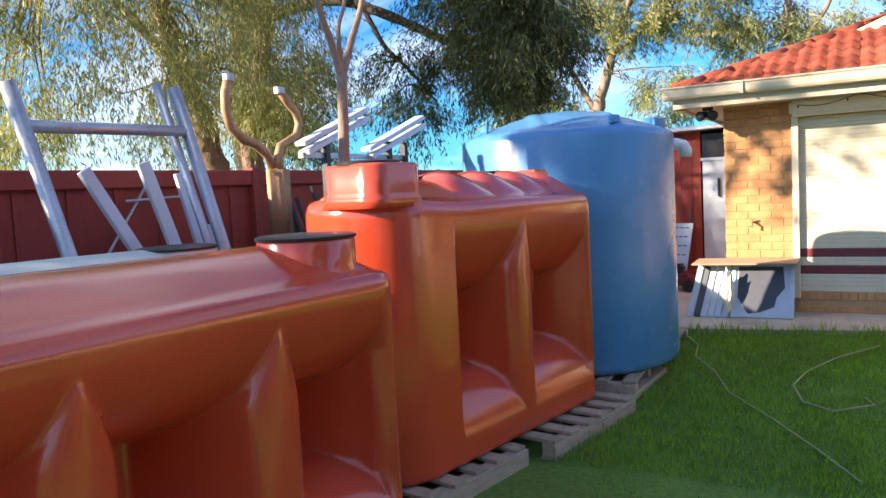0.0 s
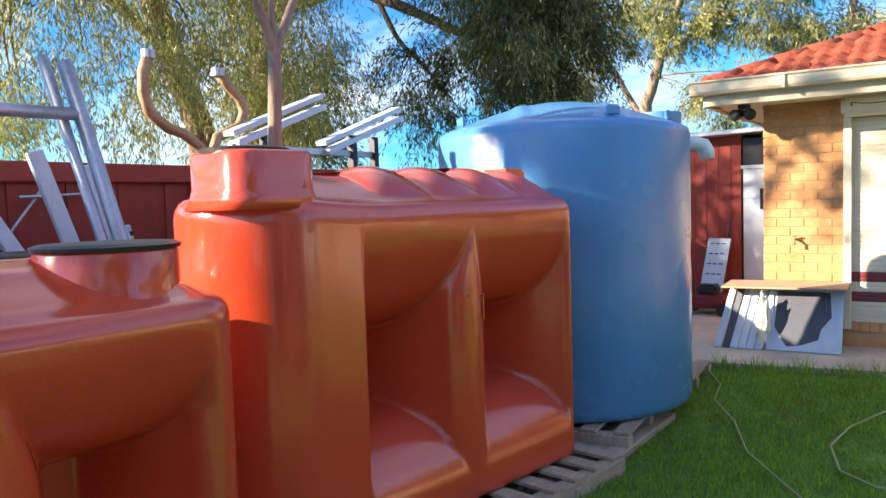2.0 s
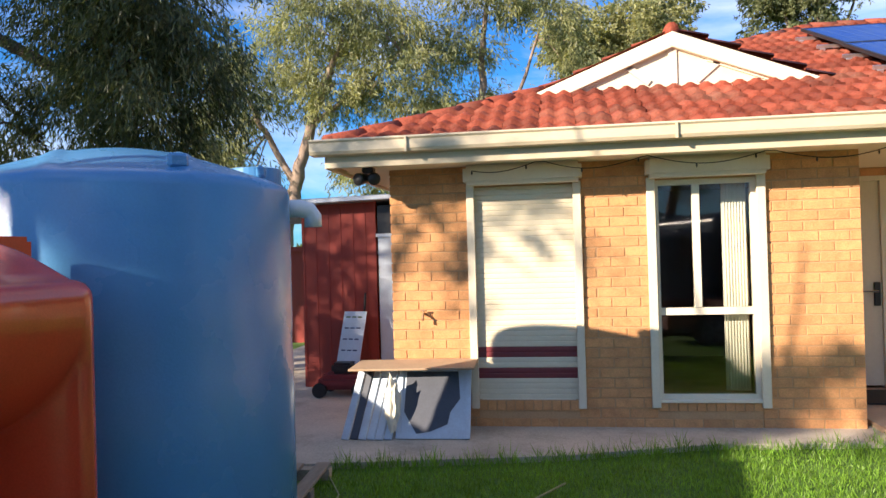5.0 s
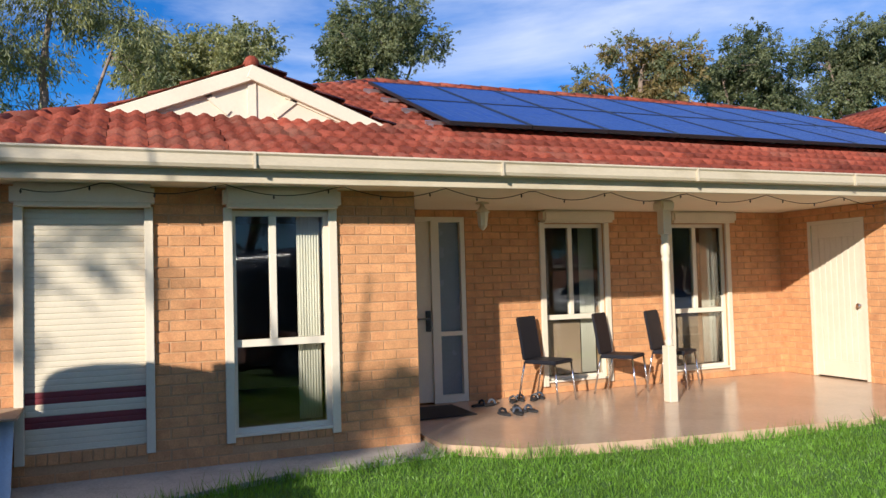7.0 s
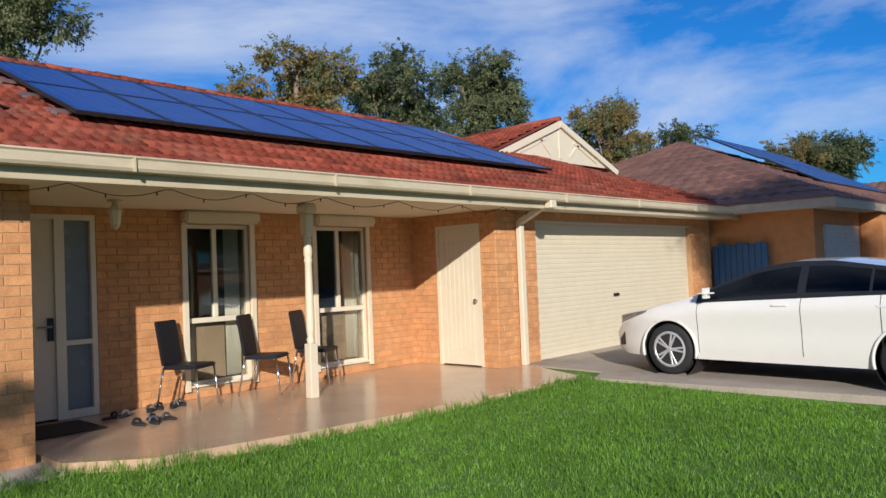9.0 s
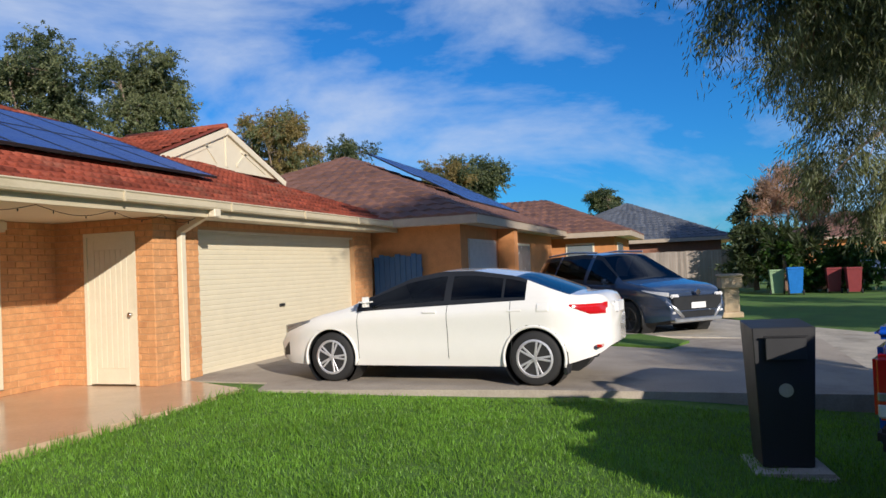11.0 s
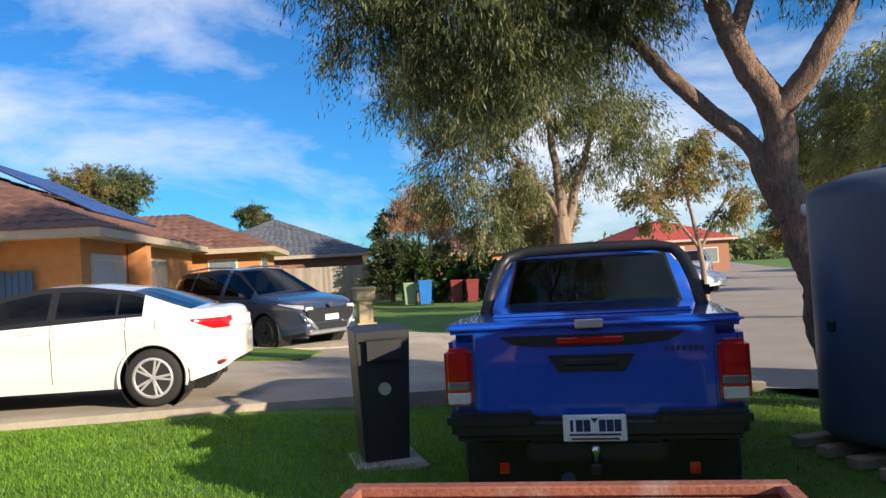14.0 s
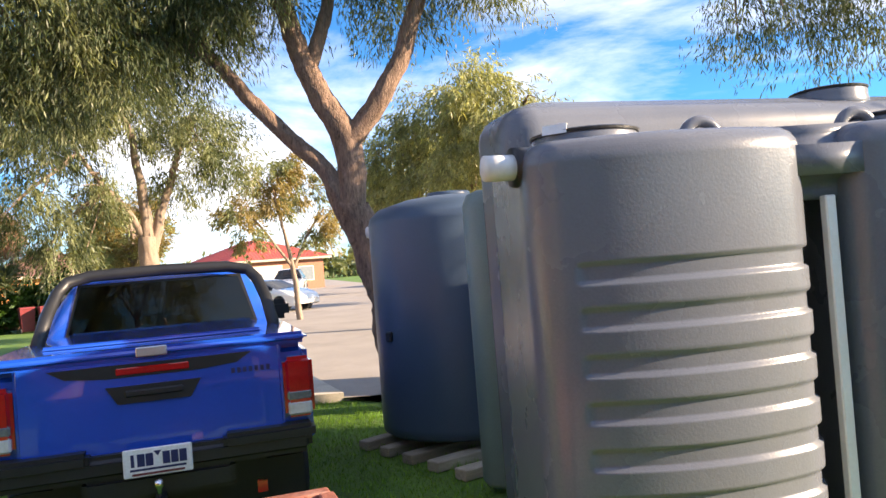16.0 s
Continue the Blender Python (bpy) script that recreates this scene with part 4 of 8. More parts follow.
def slim_tank_mesh(L, D, R, H, rise, recesses, depth, z_lo, z_hi, humps=0, n_long=150, rows=64, edge=0.05, push=None, ribs=(), reach=0.25):
    """A moulded slim tank: a rounded block with a deep hooded recess in its front, parted by pointed ribs (x, half width, peak), and a domed, ridged top."""
    bm = bmesh.new()
    path = ring_path(L, D, R, n_long, 14, 12)

    def inward(x, z):
        if not recesses or not recesses[0] < x < recesses[1]:
            return 0.0
        d = depth * min(1.0, min(x - recesses[0], recesses[1] - x) / reach) ** 1.3
        for xc, w, peak in ribs:
            if z < peak:
                half, off = 0.004 + w * math.sin(min(1.0, (peak - z) / 0.30) * math.pi / 2), abs(x - xc)
                d = min(d, 0.8 * half * (1 - math.sqrt(1 - (off / half) ** 2)) if off < half else 0.8 * half + 2.2 * (off - half))
        top = max(0.0, min(1.0, (z_hi - z) / (0.42 * (z_hi - z_lo))))
        low = max(0.0, min(1.0, (z - z_lo) / (0.30 * (z_hi - z_lo))))
        return min(d, *(depth * (1 - math.sqrt(1 - q * q)) for q in (top, low)))

    rings = []
    zs = [0.0, 0.012, 0.03] + [0.03 + (H - 0.03 - edge) * i / rows for i in range(1, rows + 1)] + [H - edge + edge * math.sin(a) for a in (0.4, 0.8, 1.2, math.pi / 2)]
    for z in zs:
        inset = 0.03 * (1 - min(1.0, z / 0.03)) ** 2
        if z > H - edge:
            inset = edge * (1 - math.sqrt(max(0.0, 1 - ((z - (H - edge)) / edge) ** 2)))
        ring = []
        for x, y, nx, ny in path:
            dd = inset
            if ny < -0.99:
                dd += inward(x, z)
            if push:
                dd += push(x, y, z, nx, ny)
            ring.append(bm.verts.new((x - nx * dd, y - ny * dd, z)))
        rings.append(ring)
    # the top: rings that shrink to the long centre line
    c0, c1, cy = D / 2, L - D / 2, D / 2
    for q in (0.12, 0.25, 0.4, 0.55, 0.7, 0.85, 0.97):
        ring = []
        for x, y, nx, ny in path:
            ex, ey = x - nx * edge, y - ny * edge
            tx = min(max(x, c0), c1)
            px, py = ex + (tx - ex) * q, ey + (cy - ey) * q
            hz = rise * math.sin(q * math.pi / 2)
            if humps:
                hz += 0.045 * math.sin(min(1.0, q * 1.4) * math.pi / 2) * abs(math.sin(math.pi * humps * min(1.0, max(0.0, (px - 0.36 * L) / (0.62 * L))))) ** 0.7 * (1.0 if px > 0.36 * L else 0.0)
            ring.append(bm.verts.new((px, py, H + hz)))
        rings.append(ring)
    n = len(path)
    for a, b in zip(rings, rings[1:]):
        for k in range(n):
            bm.faces.new((a[k], a[(k + 1) % n], b[(k + 1) % n], b[k]))
    bm.faces.new(rings[0][::-1])
    bmesh.ops.contextual_create(bm, geom=rings[-1])
    bmesh.ops.recalc_face_normals(bm, faces=bm.faces)
    return bm


def neck(parent, x, y, z, r, h, lid=True, material=None, lid_label="black screw lid"):
    bm = bmesh.new()
    lathe(bm, [(r * 1.10, z - 0.10), (r * 1.03, z - 0.02), (r, z + 0.01), (r, z + h - 0.015), (r - 0.01, z + h)], x, y, seg=40)
    nk = part("neck", bm, material, parent, smooth=False)
    for p in nk.data.polygons:
        p.use_smooth = len(p.vertices) == 4
    if lid:
        bm = bmesh.new()
        lathe(bm, [(r + 0.005, z + h - 0.006), (r + 0.008, z + h + 0.006), (r - 0.01, z + h + 0.013), (r * 0.3, z + h + 0.016)], x, y, seg=40)
        part("lid", bm, M_BLACK, nk, lid_label)
    return nk


ROW = 80.5       # the heading of the row of red tanks
base_b = pose(-1.665, 2.864, 0.123, 0, 0, ROW)
tank = thing("water_tank", "terracotta red slim poly water tank on timber pallets", "water tank", base_b)
bm = slim_tank_mesh(2.18, 0.76, (0.36, 0.12), 1.435, 0.125, (0.60, 2.12), 0.50, 0.10, 1.37, humps=4, edge=0.075, ribs=[(1.285, 0.13, 1.28)], reach=0.25)
for v in bm.verts:
    v.co.x += 0.055 * smoothstep(0.7, 0.0, v.co.x)
    v.co.z += 0.035 * smoothstep(0.75, 0.15, v.co.x) * smoothstep(1.2, 1.43, v.co.z)
part("body", bm, M_TANKR, tank, smooth=True)
bm = bmesh.new()
rings = []
for inset, z in ((-0.03, 1.42), (-0.008, 1.47), (0.0, 1.50), (0.0, 1.625), (0.012, 1.64), (0.05, 1.64)):
    rings.append([bm.verts.new((0.075 + x - nx * inset, 0.05 + y - ny * inset, z)) for x, y, nx, ny in ring_path(0.38, 0.40, 0.10, 6, 6, 8)])
for p, q in zip(rings, rings[1:]):
    for k in range(len(p)):
        bm.faces.new((p[k], p[(k + 1) % len(p)], q[(k + 1) % len(p)], q[k]))
bm.faces.new(rings[0][::-1]), bm.faces.new(rings[-1])
nk = part("neck", bm, M_TANKR, tank, "square rounded filler neck", smooth=True)
bm = bmesh.new()
lathe(bm, [(0.17, 1.635), (0.172, 1.652), (0.15, 1.658), (0.04, 1.660)], 0.245, 0.26, seg=40)
part("lid", bm, M_BLACK, nk, "thin black screen lid")
part("outlet_block", bx(1.98, 0.34, 1.41, 2.17, 0.54, 1.605, bevel=0.02, seg=2), M_TANKR, tank)
bm = bmesh.new()
for i in range(5):
    box(bm, 0, 0, 0, 0.075 - 0.008 * (i % 2), 0.004, 0.006, m=pose(1.258, 0.0, 0.965 - 0.020 * i))
for b in ((-0.015, 0.985, 0.095, 0.991), (0.090, 0.865, 0.096, 0.985)):
    box(bm, 1.253 + b[0], -0.001, b[1], 1.253 + b[2], 0.012, b[3])
part("moulded_mark", bm, M_TANKR, tank, "moulded maker's mark")

base_a = pose(-1.58, 0.37, 0.10, 0, 0, 86.0)
tank = thing("water_tank", "low terracotta red slim poly tank with a black lid", "water tank", base_a)
part("body", slim_tank_mesh(2.36, 0.76, (0.13, 0.17), 1.19, 0.135, (0.08, 2.30), 0.50, 0.10, 1.13, edge=0.065, ribs=[(0.85, 0.13, 1.04), (1.60, 0.13, 1.04)], reach=0.27), M_TANKR, tank, smooth=True)
neck(tank, 2.06, 0.29, 1.22, 0.205, 0.125, material=M_TANKR)

base_p = pose(-2.95, 0.68, 0.10, 0, 0, ROW)
tank = thing("water_tank", "pale grey-green slim poly tank beside the red fence", "water tank", base_p)
part("body", slim_tank_mesh(2.42, 0.76, 0.2, 1.16, 0.12, (), 0, 0, 0, n_long=40, rows=20), M_TANKP, tank, smooth=True)
neck(tank, 2.14, 0.38, 1.235, 0.21, 0.035, material=M_TANKP)

# the round blue tank
BC = (-1.90, 6.11)
tank = thing("water_tank", "big round blue poly water tank with ridged dome", "water tank", pose(BC[0], BC[1], 0.16))
R = 0.875


def dome_wob(r, a):
    """Two raised bands that cross the dome."""
    x, y = r * math.cos(a), r * math.sin(a)
    u = x * 0.87 + y * 0.5
    w = abs(abs(u) - 0.30)
    return 0.014 * smoothstep(0.055, 0.02, w) * smoothstep(0.83, 0.74, r) if r < 0.85 else 0.0


prof = [(R - 0.05, 0.0), (R - 0.015, 0.02), (R, 0.06), (R, 0.9), (R - 0.006, 1.0), (R, 1.10), (R, 1.80), (R - 0.012, 1.84)]
prof += [(R - 0.03 - 0.80 * t ** 0.9, 1.86 + 0.20 * math.sin(t * math.pi / 2)) for t in [i / 26 for i in range(1, 27)]]
bm = bmesh.new()
lathe(bm, prof, seg=120, wob=dome_wob)
part("body", bm, M_TANKB, tank, smooth=True)
bm = bmesh.new()
lathe(bm, [(0.15, 1.86), (0.15, 1.965), (0.13, 1.97)], 0.60, 0.34, seg=32)
part("inlet_collar", bm, M_TANKB, tank)
for a in (-40, 10, 150, 230):
    part("lifting_lug", bx(-0.02, -0.05, 0, 0.02, 0.05, 0.07, bevel=0.015, m=pose(0.74 * math.cos(radians(a)), 0.74 * math.sin(radians(a)), 1.89, 0, 0, a)), M_TANKB, tank)
bm = bmesh.new()
tube(bm, [(0.70, 0.46, 1.75), (0.80, 0.52, 1.75), (0.85, 0.55, 1.735), (0.868, 0.562, 1.70), (0.868, 0.562, 1.64)], 0.052, seg=16)
part("overflow_elbow", bm, M_WHITEPVC, tank, "pale PVC overflow elbow", smooth=True)


def pallet(m, w=1.1, d=1.1):
    p = thing("pallet", "weathered grey timber pallet under the water tanks", "pallet", m, group="pallets under the tanks")
    for i in range(6):
        x = i * (w - 0.1) / 5
        part("deck_board", bx(x, 0, 0.10, x + 0.10, d, 0.122, bevel=0.003, m=pose(random.uniform(-.006, .006), random.uniform(-.01, .01), 0, 0, 0, random.uniform(-.6, .6))), M_WOOD, p)
    for j in range(3):
        y = j * (d - 0.09) / 2
        part("bearer", bx(0, y, 0.02, w, y + 0.09, 0.099, bevel=0.003), M_WOOD, p)
        part("bottom_board", bx(0, y, 0.0, w, y + 0.10, 0.019, bevel=0.002), M_WOOD, p)
    return p


row_m = pose(-1.62, 3.13, 0, 0, 0, ROW)
first = pallet(row_m @ pose(-0.30, -0.10, 0.0))
for m in (row_m @ pose(0.93, -0.20, 0.0), pose(-3.36, 5.22, 0.035, 0, 0, 4), pose(-2.25, 5.26, 0.035, 0, 0, 4), pose(-3.38, 6.38, 0.035, 0, 0, 4), pose(-2.26, 6.40, 0.035, 0, 0, 4),
          base_a @ pose(0.05, -0.08, -0.123), base_a @ pose(1.25, -0.08, -0.123)):
    copy_thing(first, m)
for k, (x, y, L, r) in enumerate(((-1.36, 4.52, 1.7, 88), (-1.22, 4.6, 1.6, 89), (-1.50, 4.4, 1.7, 87))):
    t = thing("timber_plank", "grey weathered timber plank lying beside the pallets", "plank", pose(x, y, ground_z(x, y) + 0.02, 0, 0, r), group="planks beside the pallets")
    part("plank", bx(0, -0.06, 0, L, 0.06, 0.05, bevel=0.006), M_WOOD, t)

# ---- grey tanks by the street ----
GDIR = 239.5      # their row runs away from the house
gm = pose(2.85, -0.53, -0.12, 0, 0, GDIR)     # local x along the row, local -y towards the lawn


def rib_push(x, y, z, nx, ny):
    """Pressed-in pockets, one above the other, that start a hand's width from the end."""
    d = 0.0
    if ny < -0.25 and 0.17 < x < 1.34:
        for zc in (1.49, 1.30, 1.105, 0.91, 0.715, 0.52, 0.325):
            d = max(d, 0.019 * smoothstep(0.046, 0.036, abs(z - zc)) * smoothstep(0.17, 0.19, x))
    return d


def lobe(parent, x0):
    def push(x, y, z, nx, ny):
        swell = 0.16 * max(0.0, 1 - ((x - 0.65) / 0.65) ** 2) if y < 0.45 else 0.0
        return rib_push(x, y, z, nx, ny) - swell
    bm = slim_tank_mesh(1.30, 0.95, (0.15, 0.22), 2.07, 0.05, (), 0, 0, 0, n_long=60, rows=170, edge=0.10, push=push)
    return part("chamber", bm, M_TANKG, parent, smooth=True, m=pose(x0, 0, 0))


tank = thing("water_tank", "slate grey ribbed modular water tank with white outlet", "water tank", gm)
lobe(tank, 0.0)
lobe(tank, 1.43)
part("bridge", bx(1.0, -0.03, 1.74, 1.75, 0.85, 2.075, bevel=0.10, seg=5), M_TANKG, tank, smooth=True)
part("upright_pole", bx(1.335, 0.0, 0.0, 1.385, 0.05, 1.75, bevel=0.006), M_WHITEPVC, tank, "white plastic pole between the chambers")
bm = bmesh.new()
tube(bm, [(0.12, 0.20, 1.98), (-0.06, 0.16, 1.98), (-0.15, 0.14, 1.98)], 0.058, seg=20)
part("outlet_pipe", bm, M_WHITEPVC, tank, "white PVC outlet stub", smooth=True)
bm = bmesh.new()
tube(bm, [(0.06, 0.185, 1.98), (-0.02, 0.168, 1.98)], 0.09, seg=20)
part("outlet_flange", bm, M_BLACK, tank, smooth=True)
nk = neck(tank, 0.42, 0.5, 2.09, 0.26, 0.06, lid=True, material=M_TANKG)
part("label_sticker", bx(-0.06, -0.002, 0, 0.06, 0.002, 0.05, m=pose(0.22, 0.31, 2.14, -20, 0, -35)), M_WHITEPVC, nk, "small pale sticker")
for x in (0.95, 1.75):
    bm = bmesh.new()
    tube(bm, [(x + 0.085 * math.cos(a), 0.35, 2.08 + 0.085 * math.sin(a)) for a in [math.pi * i / 12 for i in range(13)]], 0.03, seg=10)
    part("lifting_ring", bm, M_TANKG, tank, smooth=True)
neck(tank, 2.05, 0.5, 2.09, 0.24, 0.06, material=M_TANKG)
bm = bmesh.new()
for i in range(9):
    box(bm, 0, 0, 0, 0.017, 0.004, 0.03, m=pose(0.60 + i * 0.024, -0.052, 1.76))
part("moulded_mark", bm, M_TANKG, tank, "moulded maker's mark")

tank = thing("water_tank", "tall slate grey slim water tank behind the ribbed one", "water tank", pose(3.72, -1.25, -0.14, 0, 0, 250))
part("body", slim_tank_mesh(4.6, 0.70, 0.20, 2.49, 0.06, (), 0, 0, 0, n_long=30, rows=16, edge=0.16), M_TANKG, tank, smooth=True)
neck(tank, 2.6, 0.35, 2.53, 0.25, 0.06, material=M_TANKG)
tank = thing("water_tank", "slender teal green tank between the grey tanks", "water tank", pose(4.66, -1.82, -0.14))
bm = bmesh.new()
lathe(bm, [(0.14, 0.0), (0.17, 0.04), (0.17, 1.98), (0.14, 2.06), (0.06, 2.09)], seg=48)
part("body", bm, M_TEAL, tank, smooth=True)

tank = thing("water_tank", "round dark blue-grey tank on timber sleepers by the tree", "water tank", pose(6.05, -2.55, -0.03))
bm = bmesh.new()
lathe(bm, [(0.70, 0.0), (0.745, 0.03), (0.75, 0.1), (0.75, 1.86), (0.735, 1.92), (0.66, 1.99), (0.42, 2.06), (0.20, 2.09)], seg=80)
part("body", bm, M_TANKD, tank, smooth=True)
neck(tank, 0.0, 0.0, 2.07, 0.2, 0.05, lid=False, material=M_TANKD)
part("drain_boss", bx(-0.05, 0.735, 0.84, 0.03, 0.775, 0.93, bevel=0.012), M_BLACK, tank)
bm = bmesh.new()
tube(bm, [(0.60, 0.42, 1.82), (0.68, 0.48, 1.82)], 0.055, seg=16)
part("overflow_stub", bm, M_WHITEPVC, tank, smooth=True)
tank = thing("water_tank", "round pale green tank standing behind the dark one", "water tank", pose(8.3, -4.75, -0.10))
bm = bmesh.new()
lathe(bm, [(0.70, 0.0), (0.745, 0.03), (0.75, 0.1), (0.75, 1.88), (0.735, 1.94), (0.66, 2.0), (0.42, 2.07), (0.20, 2.10)], seg=64)
part("body", bm, M_TANKP, tank, smooth=True)
neck(tank, 0.0, 0.0, 2.08, 0.2, 0.05, lid=False, material=M_TANKP)
for k in range(5):
    sl = thing("timber_sleeper", "weathered timber sleeper under the dark tank", "sleeper", pose(6.75 - k * 0.42, -3.45, ground_z(5, -2) + 0.005, 0, 0, 97 - k * 2), group="sleepers under the tanks")
    part("sleeper", bx(0, -0.07, 0, 1.72, 0.07, 0.085, bevel=0.008), M_WOOD, sl)

# ---- red fence and what leans on it ----
fence = thing("fence", "dark red painted paling fence with a capping rail", "fence", pose(-4.2, 0, 0))
for i in range(40):
    y = -5.2 + i * 0.36
    part("panel", bx(-0.02, y, 0.04, 0.012, y + 0.345, 1.76, bevel=0.005), M_REDPAINT, fence)
    part("cover_strip", bx(0.012, y - 0.03, 0.04, 0.024, y + 0.02, 1.76), M_REDPAINT, fence)
part("capping_rail", bx(-0.06, -5.2, 1.74, 0.06, 9.2, 1.865, bevel=0.008), M_REDPAINT, fence)
part("middle_rail", bx(0.024, -5.2, 0.9, 0.06, 9.2, 0.98), M_REDPAINT, fence)
for y in (-2.6, 0.0, 2.45, 4.72, 7.1):
    part("post", bx(-0.05, y, 0.0, 0.075, y + 0.12, 1.88, bevel=0.006), M_REDPAINT, fence)

fr = thing("pipe_frame", "leaning galvanised pipe frame against the red fence", "frame")
for a, b in (((-3.28, 2.80, 0.04), (-3.55, 2.34, 2.29)), ((-3.28, 3.92, 0.04), (-3.55, 3.43, 2.36))):
    bm = bmesh.new()
    tube(bm, [a, b], 0.042, seg=16)
    part("upright", bm, M_GALV, fr, smooth=True)
bm = bmesh.new()
tube(bm, [(-3.52, 2.385, 2.06), (-3.52, 3.50, 2.08)], 0.035, seg=16)
part("crossbar", bm, M_GALV, fr, smooth=True)
bm = bmesh.new()
tube(bm, [(-3.30, 3.83, 0.04), (-3.60, 3.34, 2.38)], 0.03, seg=12)
part("upright", bm, M_GALV, fr, smooth=True)

for a, b, w in (((-3.86, 2.96, 1.85), (-3.66, 3.98, 0.04), 0.085), ((-3.88, 3.42, 1.90), (-3.68, 3.96, 0.04), 0.09), ((-3.88, 3.72, 1.83), (-3.70, 4.08, 0.04), 0.075)):
    a, b = Vector(a), Vector(b)
    pl = thing("steel_bar", "pale galvanised flat bar leaning on the red fence", "bar", look(tuple(b), tuple(a)), group="bars leaning on the fence")
    part("bar", bx(-w / 2, -0.02, -(a - b).length, w / 2, 0.02, 0, bevel=0.004, m=pose(0, 0, 0, 0, 0, 75)), M_WHITEPANEL, pl)
br = thing("slotted_post", "short slotted galvanised post beside the leaning bars", "post", look((-3.55, 4.12, 0.04), (-3.80, 3.90, 1.46)))
part("post", bx(-0.05, -0.03, -1.46, 0.05, 0.03, 0.0, bevel=0.008), M_WHITEPANEL, br)
for i in range(5):
    part("slot", bx(-0.02, -0.036, -1.42 + i * 0.06, 0.02, 0.036, -1.39 + i * 0.06), M_DARKMETAL, br)
for a, b in (((-3.95, 2.20, 0.06), (-4.12, 3.62, 1.74)), ((-4.10, 3.44, 1.65), (-4.10, 3.95, 1.67))):
    bm = bmesh.new()
    tube(bm, [a, Vector(a).lerp(Vector(b), 0.86) + Vector((0, 0, 0.0)), b], 0.010)
    tagged(part("thin_rod", bm, M_GALV, smooth=True), "thin metal rod across the red fence", "rod", group="rods by the fence")

ex = thing("car_exhaust", "rusty brown car exhaust with two bent tailpipes standing by the fence", "exhaust")
for pts in (((-3.65, 4.03, 2.50), (-3.65, 3.985, 2.38), (-3.65, 3.98, 2.26), (-3.65, 4.02, 2.14), (-3.65, 4.14, 2.06), (-3.65, 4.26, 2.03), (-3.65, 4.38, 1.95), (-3.65, 4.44, 1.84)),
            ((-3.62, 4.53, 2.45), (-3.62, 4.62, 2.36), (-3.62, 4.71, 2.29), (-3.62, 4.74, 2.2), (-3.62, 4.70, 2.11), (-3.62, 4.60, 2.06), (-3.62, 4.50, 2.02), (-3.62, 4.46, 1.92), (-3.62, 4.46, 1.84))):
    bm = bmesh.new()
    tube(bm, pts, 0.034, seg=14)
    p = part("tailpipe", bm, M_EXHAUST, ex, smooth=True)
    bm = bmesh.new()
    tube(bm, [Vector(pts[0]) + Vector((0, 0, 0.02)), Vector(pts[0]) - Vector((0, 0, 0.03))], 0.043, seg=14)
    part("flange", bm, M_GALV, p)
part("muffler", bx(-3.72, 4.37, 1.28, -3.56, 4.58, 1.90, bevel=0.06, seg=3, m=None), M_EXHAUST, ex, smooth=True)
bm = bmesh.new()
for y0, y1 in ((4.42, 4.34), (4.50, 4.62), (4.46, 4.50)):
    tube(bm, [(-3.64, y0, 1.32), (-3.62, y1, 1.1), (-3.58, y1 + 0.05, 0.06)], 0.028, seg=10)
part("headers", bm, M_DARKMETAL, ex, smooth=True)
for k in range(9):
    y = 4.62 + 0.07 * k
    sc_ = thing("scrap_bar", "dark rusty scrap steel bar propped by the fence", "scrap", group="scrap bars by the fence")
    bm = bmesh.new()
    tube(bm, [(-3.35 + 0.02 * k, y + 0.25 - 0.05 * k, 0.04), (-3.75, y - 0.1, 1.35 + 0.09 * ((k * 7) % 5))], 0.014 + 0.004 * (k % 3), seg=8)
    part("bar", bm, M_DARKMETAL, sc_, smooth=True)

rk = thing("ladder_rack", "slanting silver rails of an old rack behind the red tank", "rack")
for a, b in (((-3.2, 4.23, 1.99), (-3.2, 5.03, 2.29)), ((-3.2, 4.27, 1.93), (-3.2, 5.06, 2.22)), ((-3.2, 5.04, 1.97), (-3.2, 5.92, 2.28)), ((-3.2, 5.07, 1.91), (-3.2, 5.95, 2.21))):
    a, b = Vector(a), Vector(b)
    part("rail", bx(-0.05, -0.012, -(b - a).length, 0.05, 0.022, 0, bevel=0.004, m=look(tuple(a), tuple(b))), M_WHITEPANEL, rk)
for y in (4.50, 5.35, 5.6):
    part("rack_leg", bx(-3.23, y, 0.02, -3.18, y + 0.05, 2.02 if y < 5 else 2.05), M_DARKMETAL, rk)
part("crossbar", bx(-3.24, 4.25, 1.90, -3.20, 5.6, 1.94), M_GALV, rk)

bf = thing("back_fence", "dark red paling fence at the end of the side path", "fence", pose(0, 16.1, 0))
for i in range(20):
    part("panel", bx(-7.6 + i * 0.36, -0.015, 0.04, -7.255 + i * 0.36, 0.015, 1.78, bevel=0.004), M_REDPAINT, bf)
part("capping_rail", bx(-7.6, -0.05, 1.76, -0.4, 0.05, 1.86, bevel=0.006), M_REDPAINT, bf)

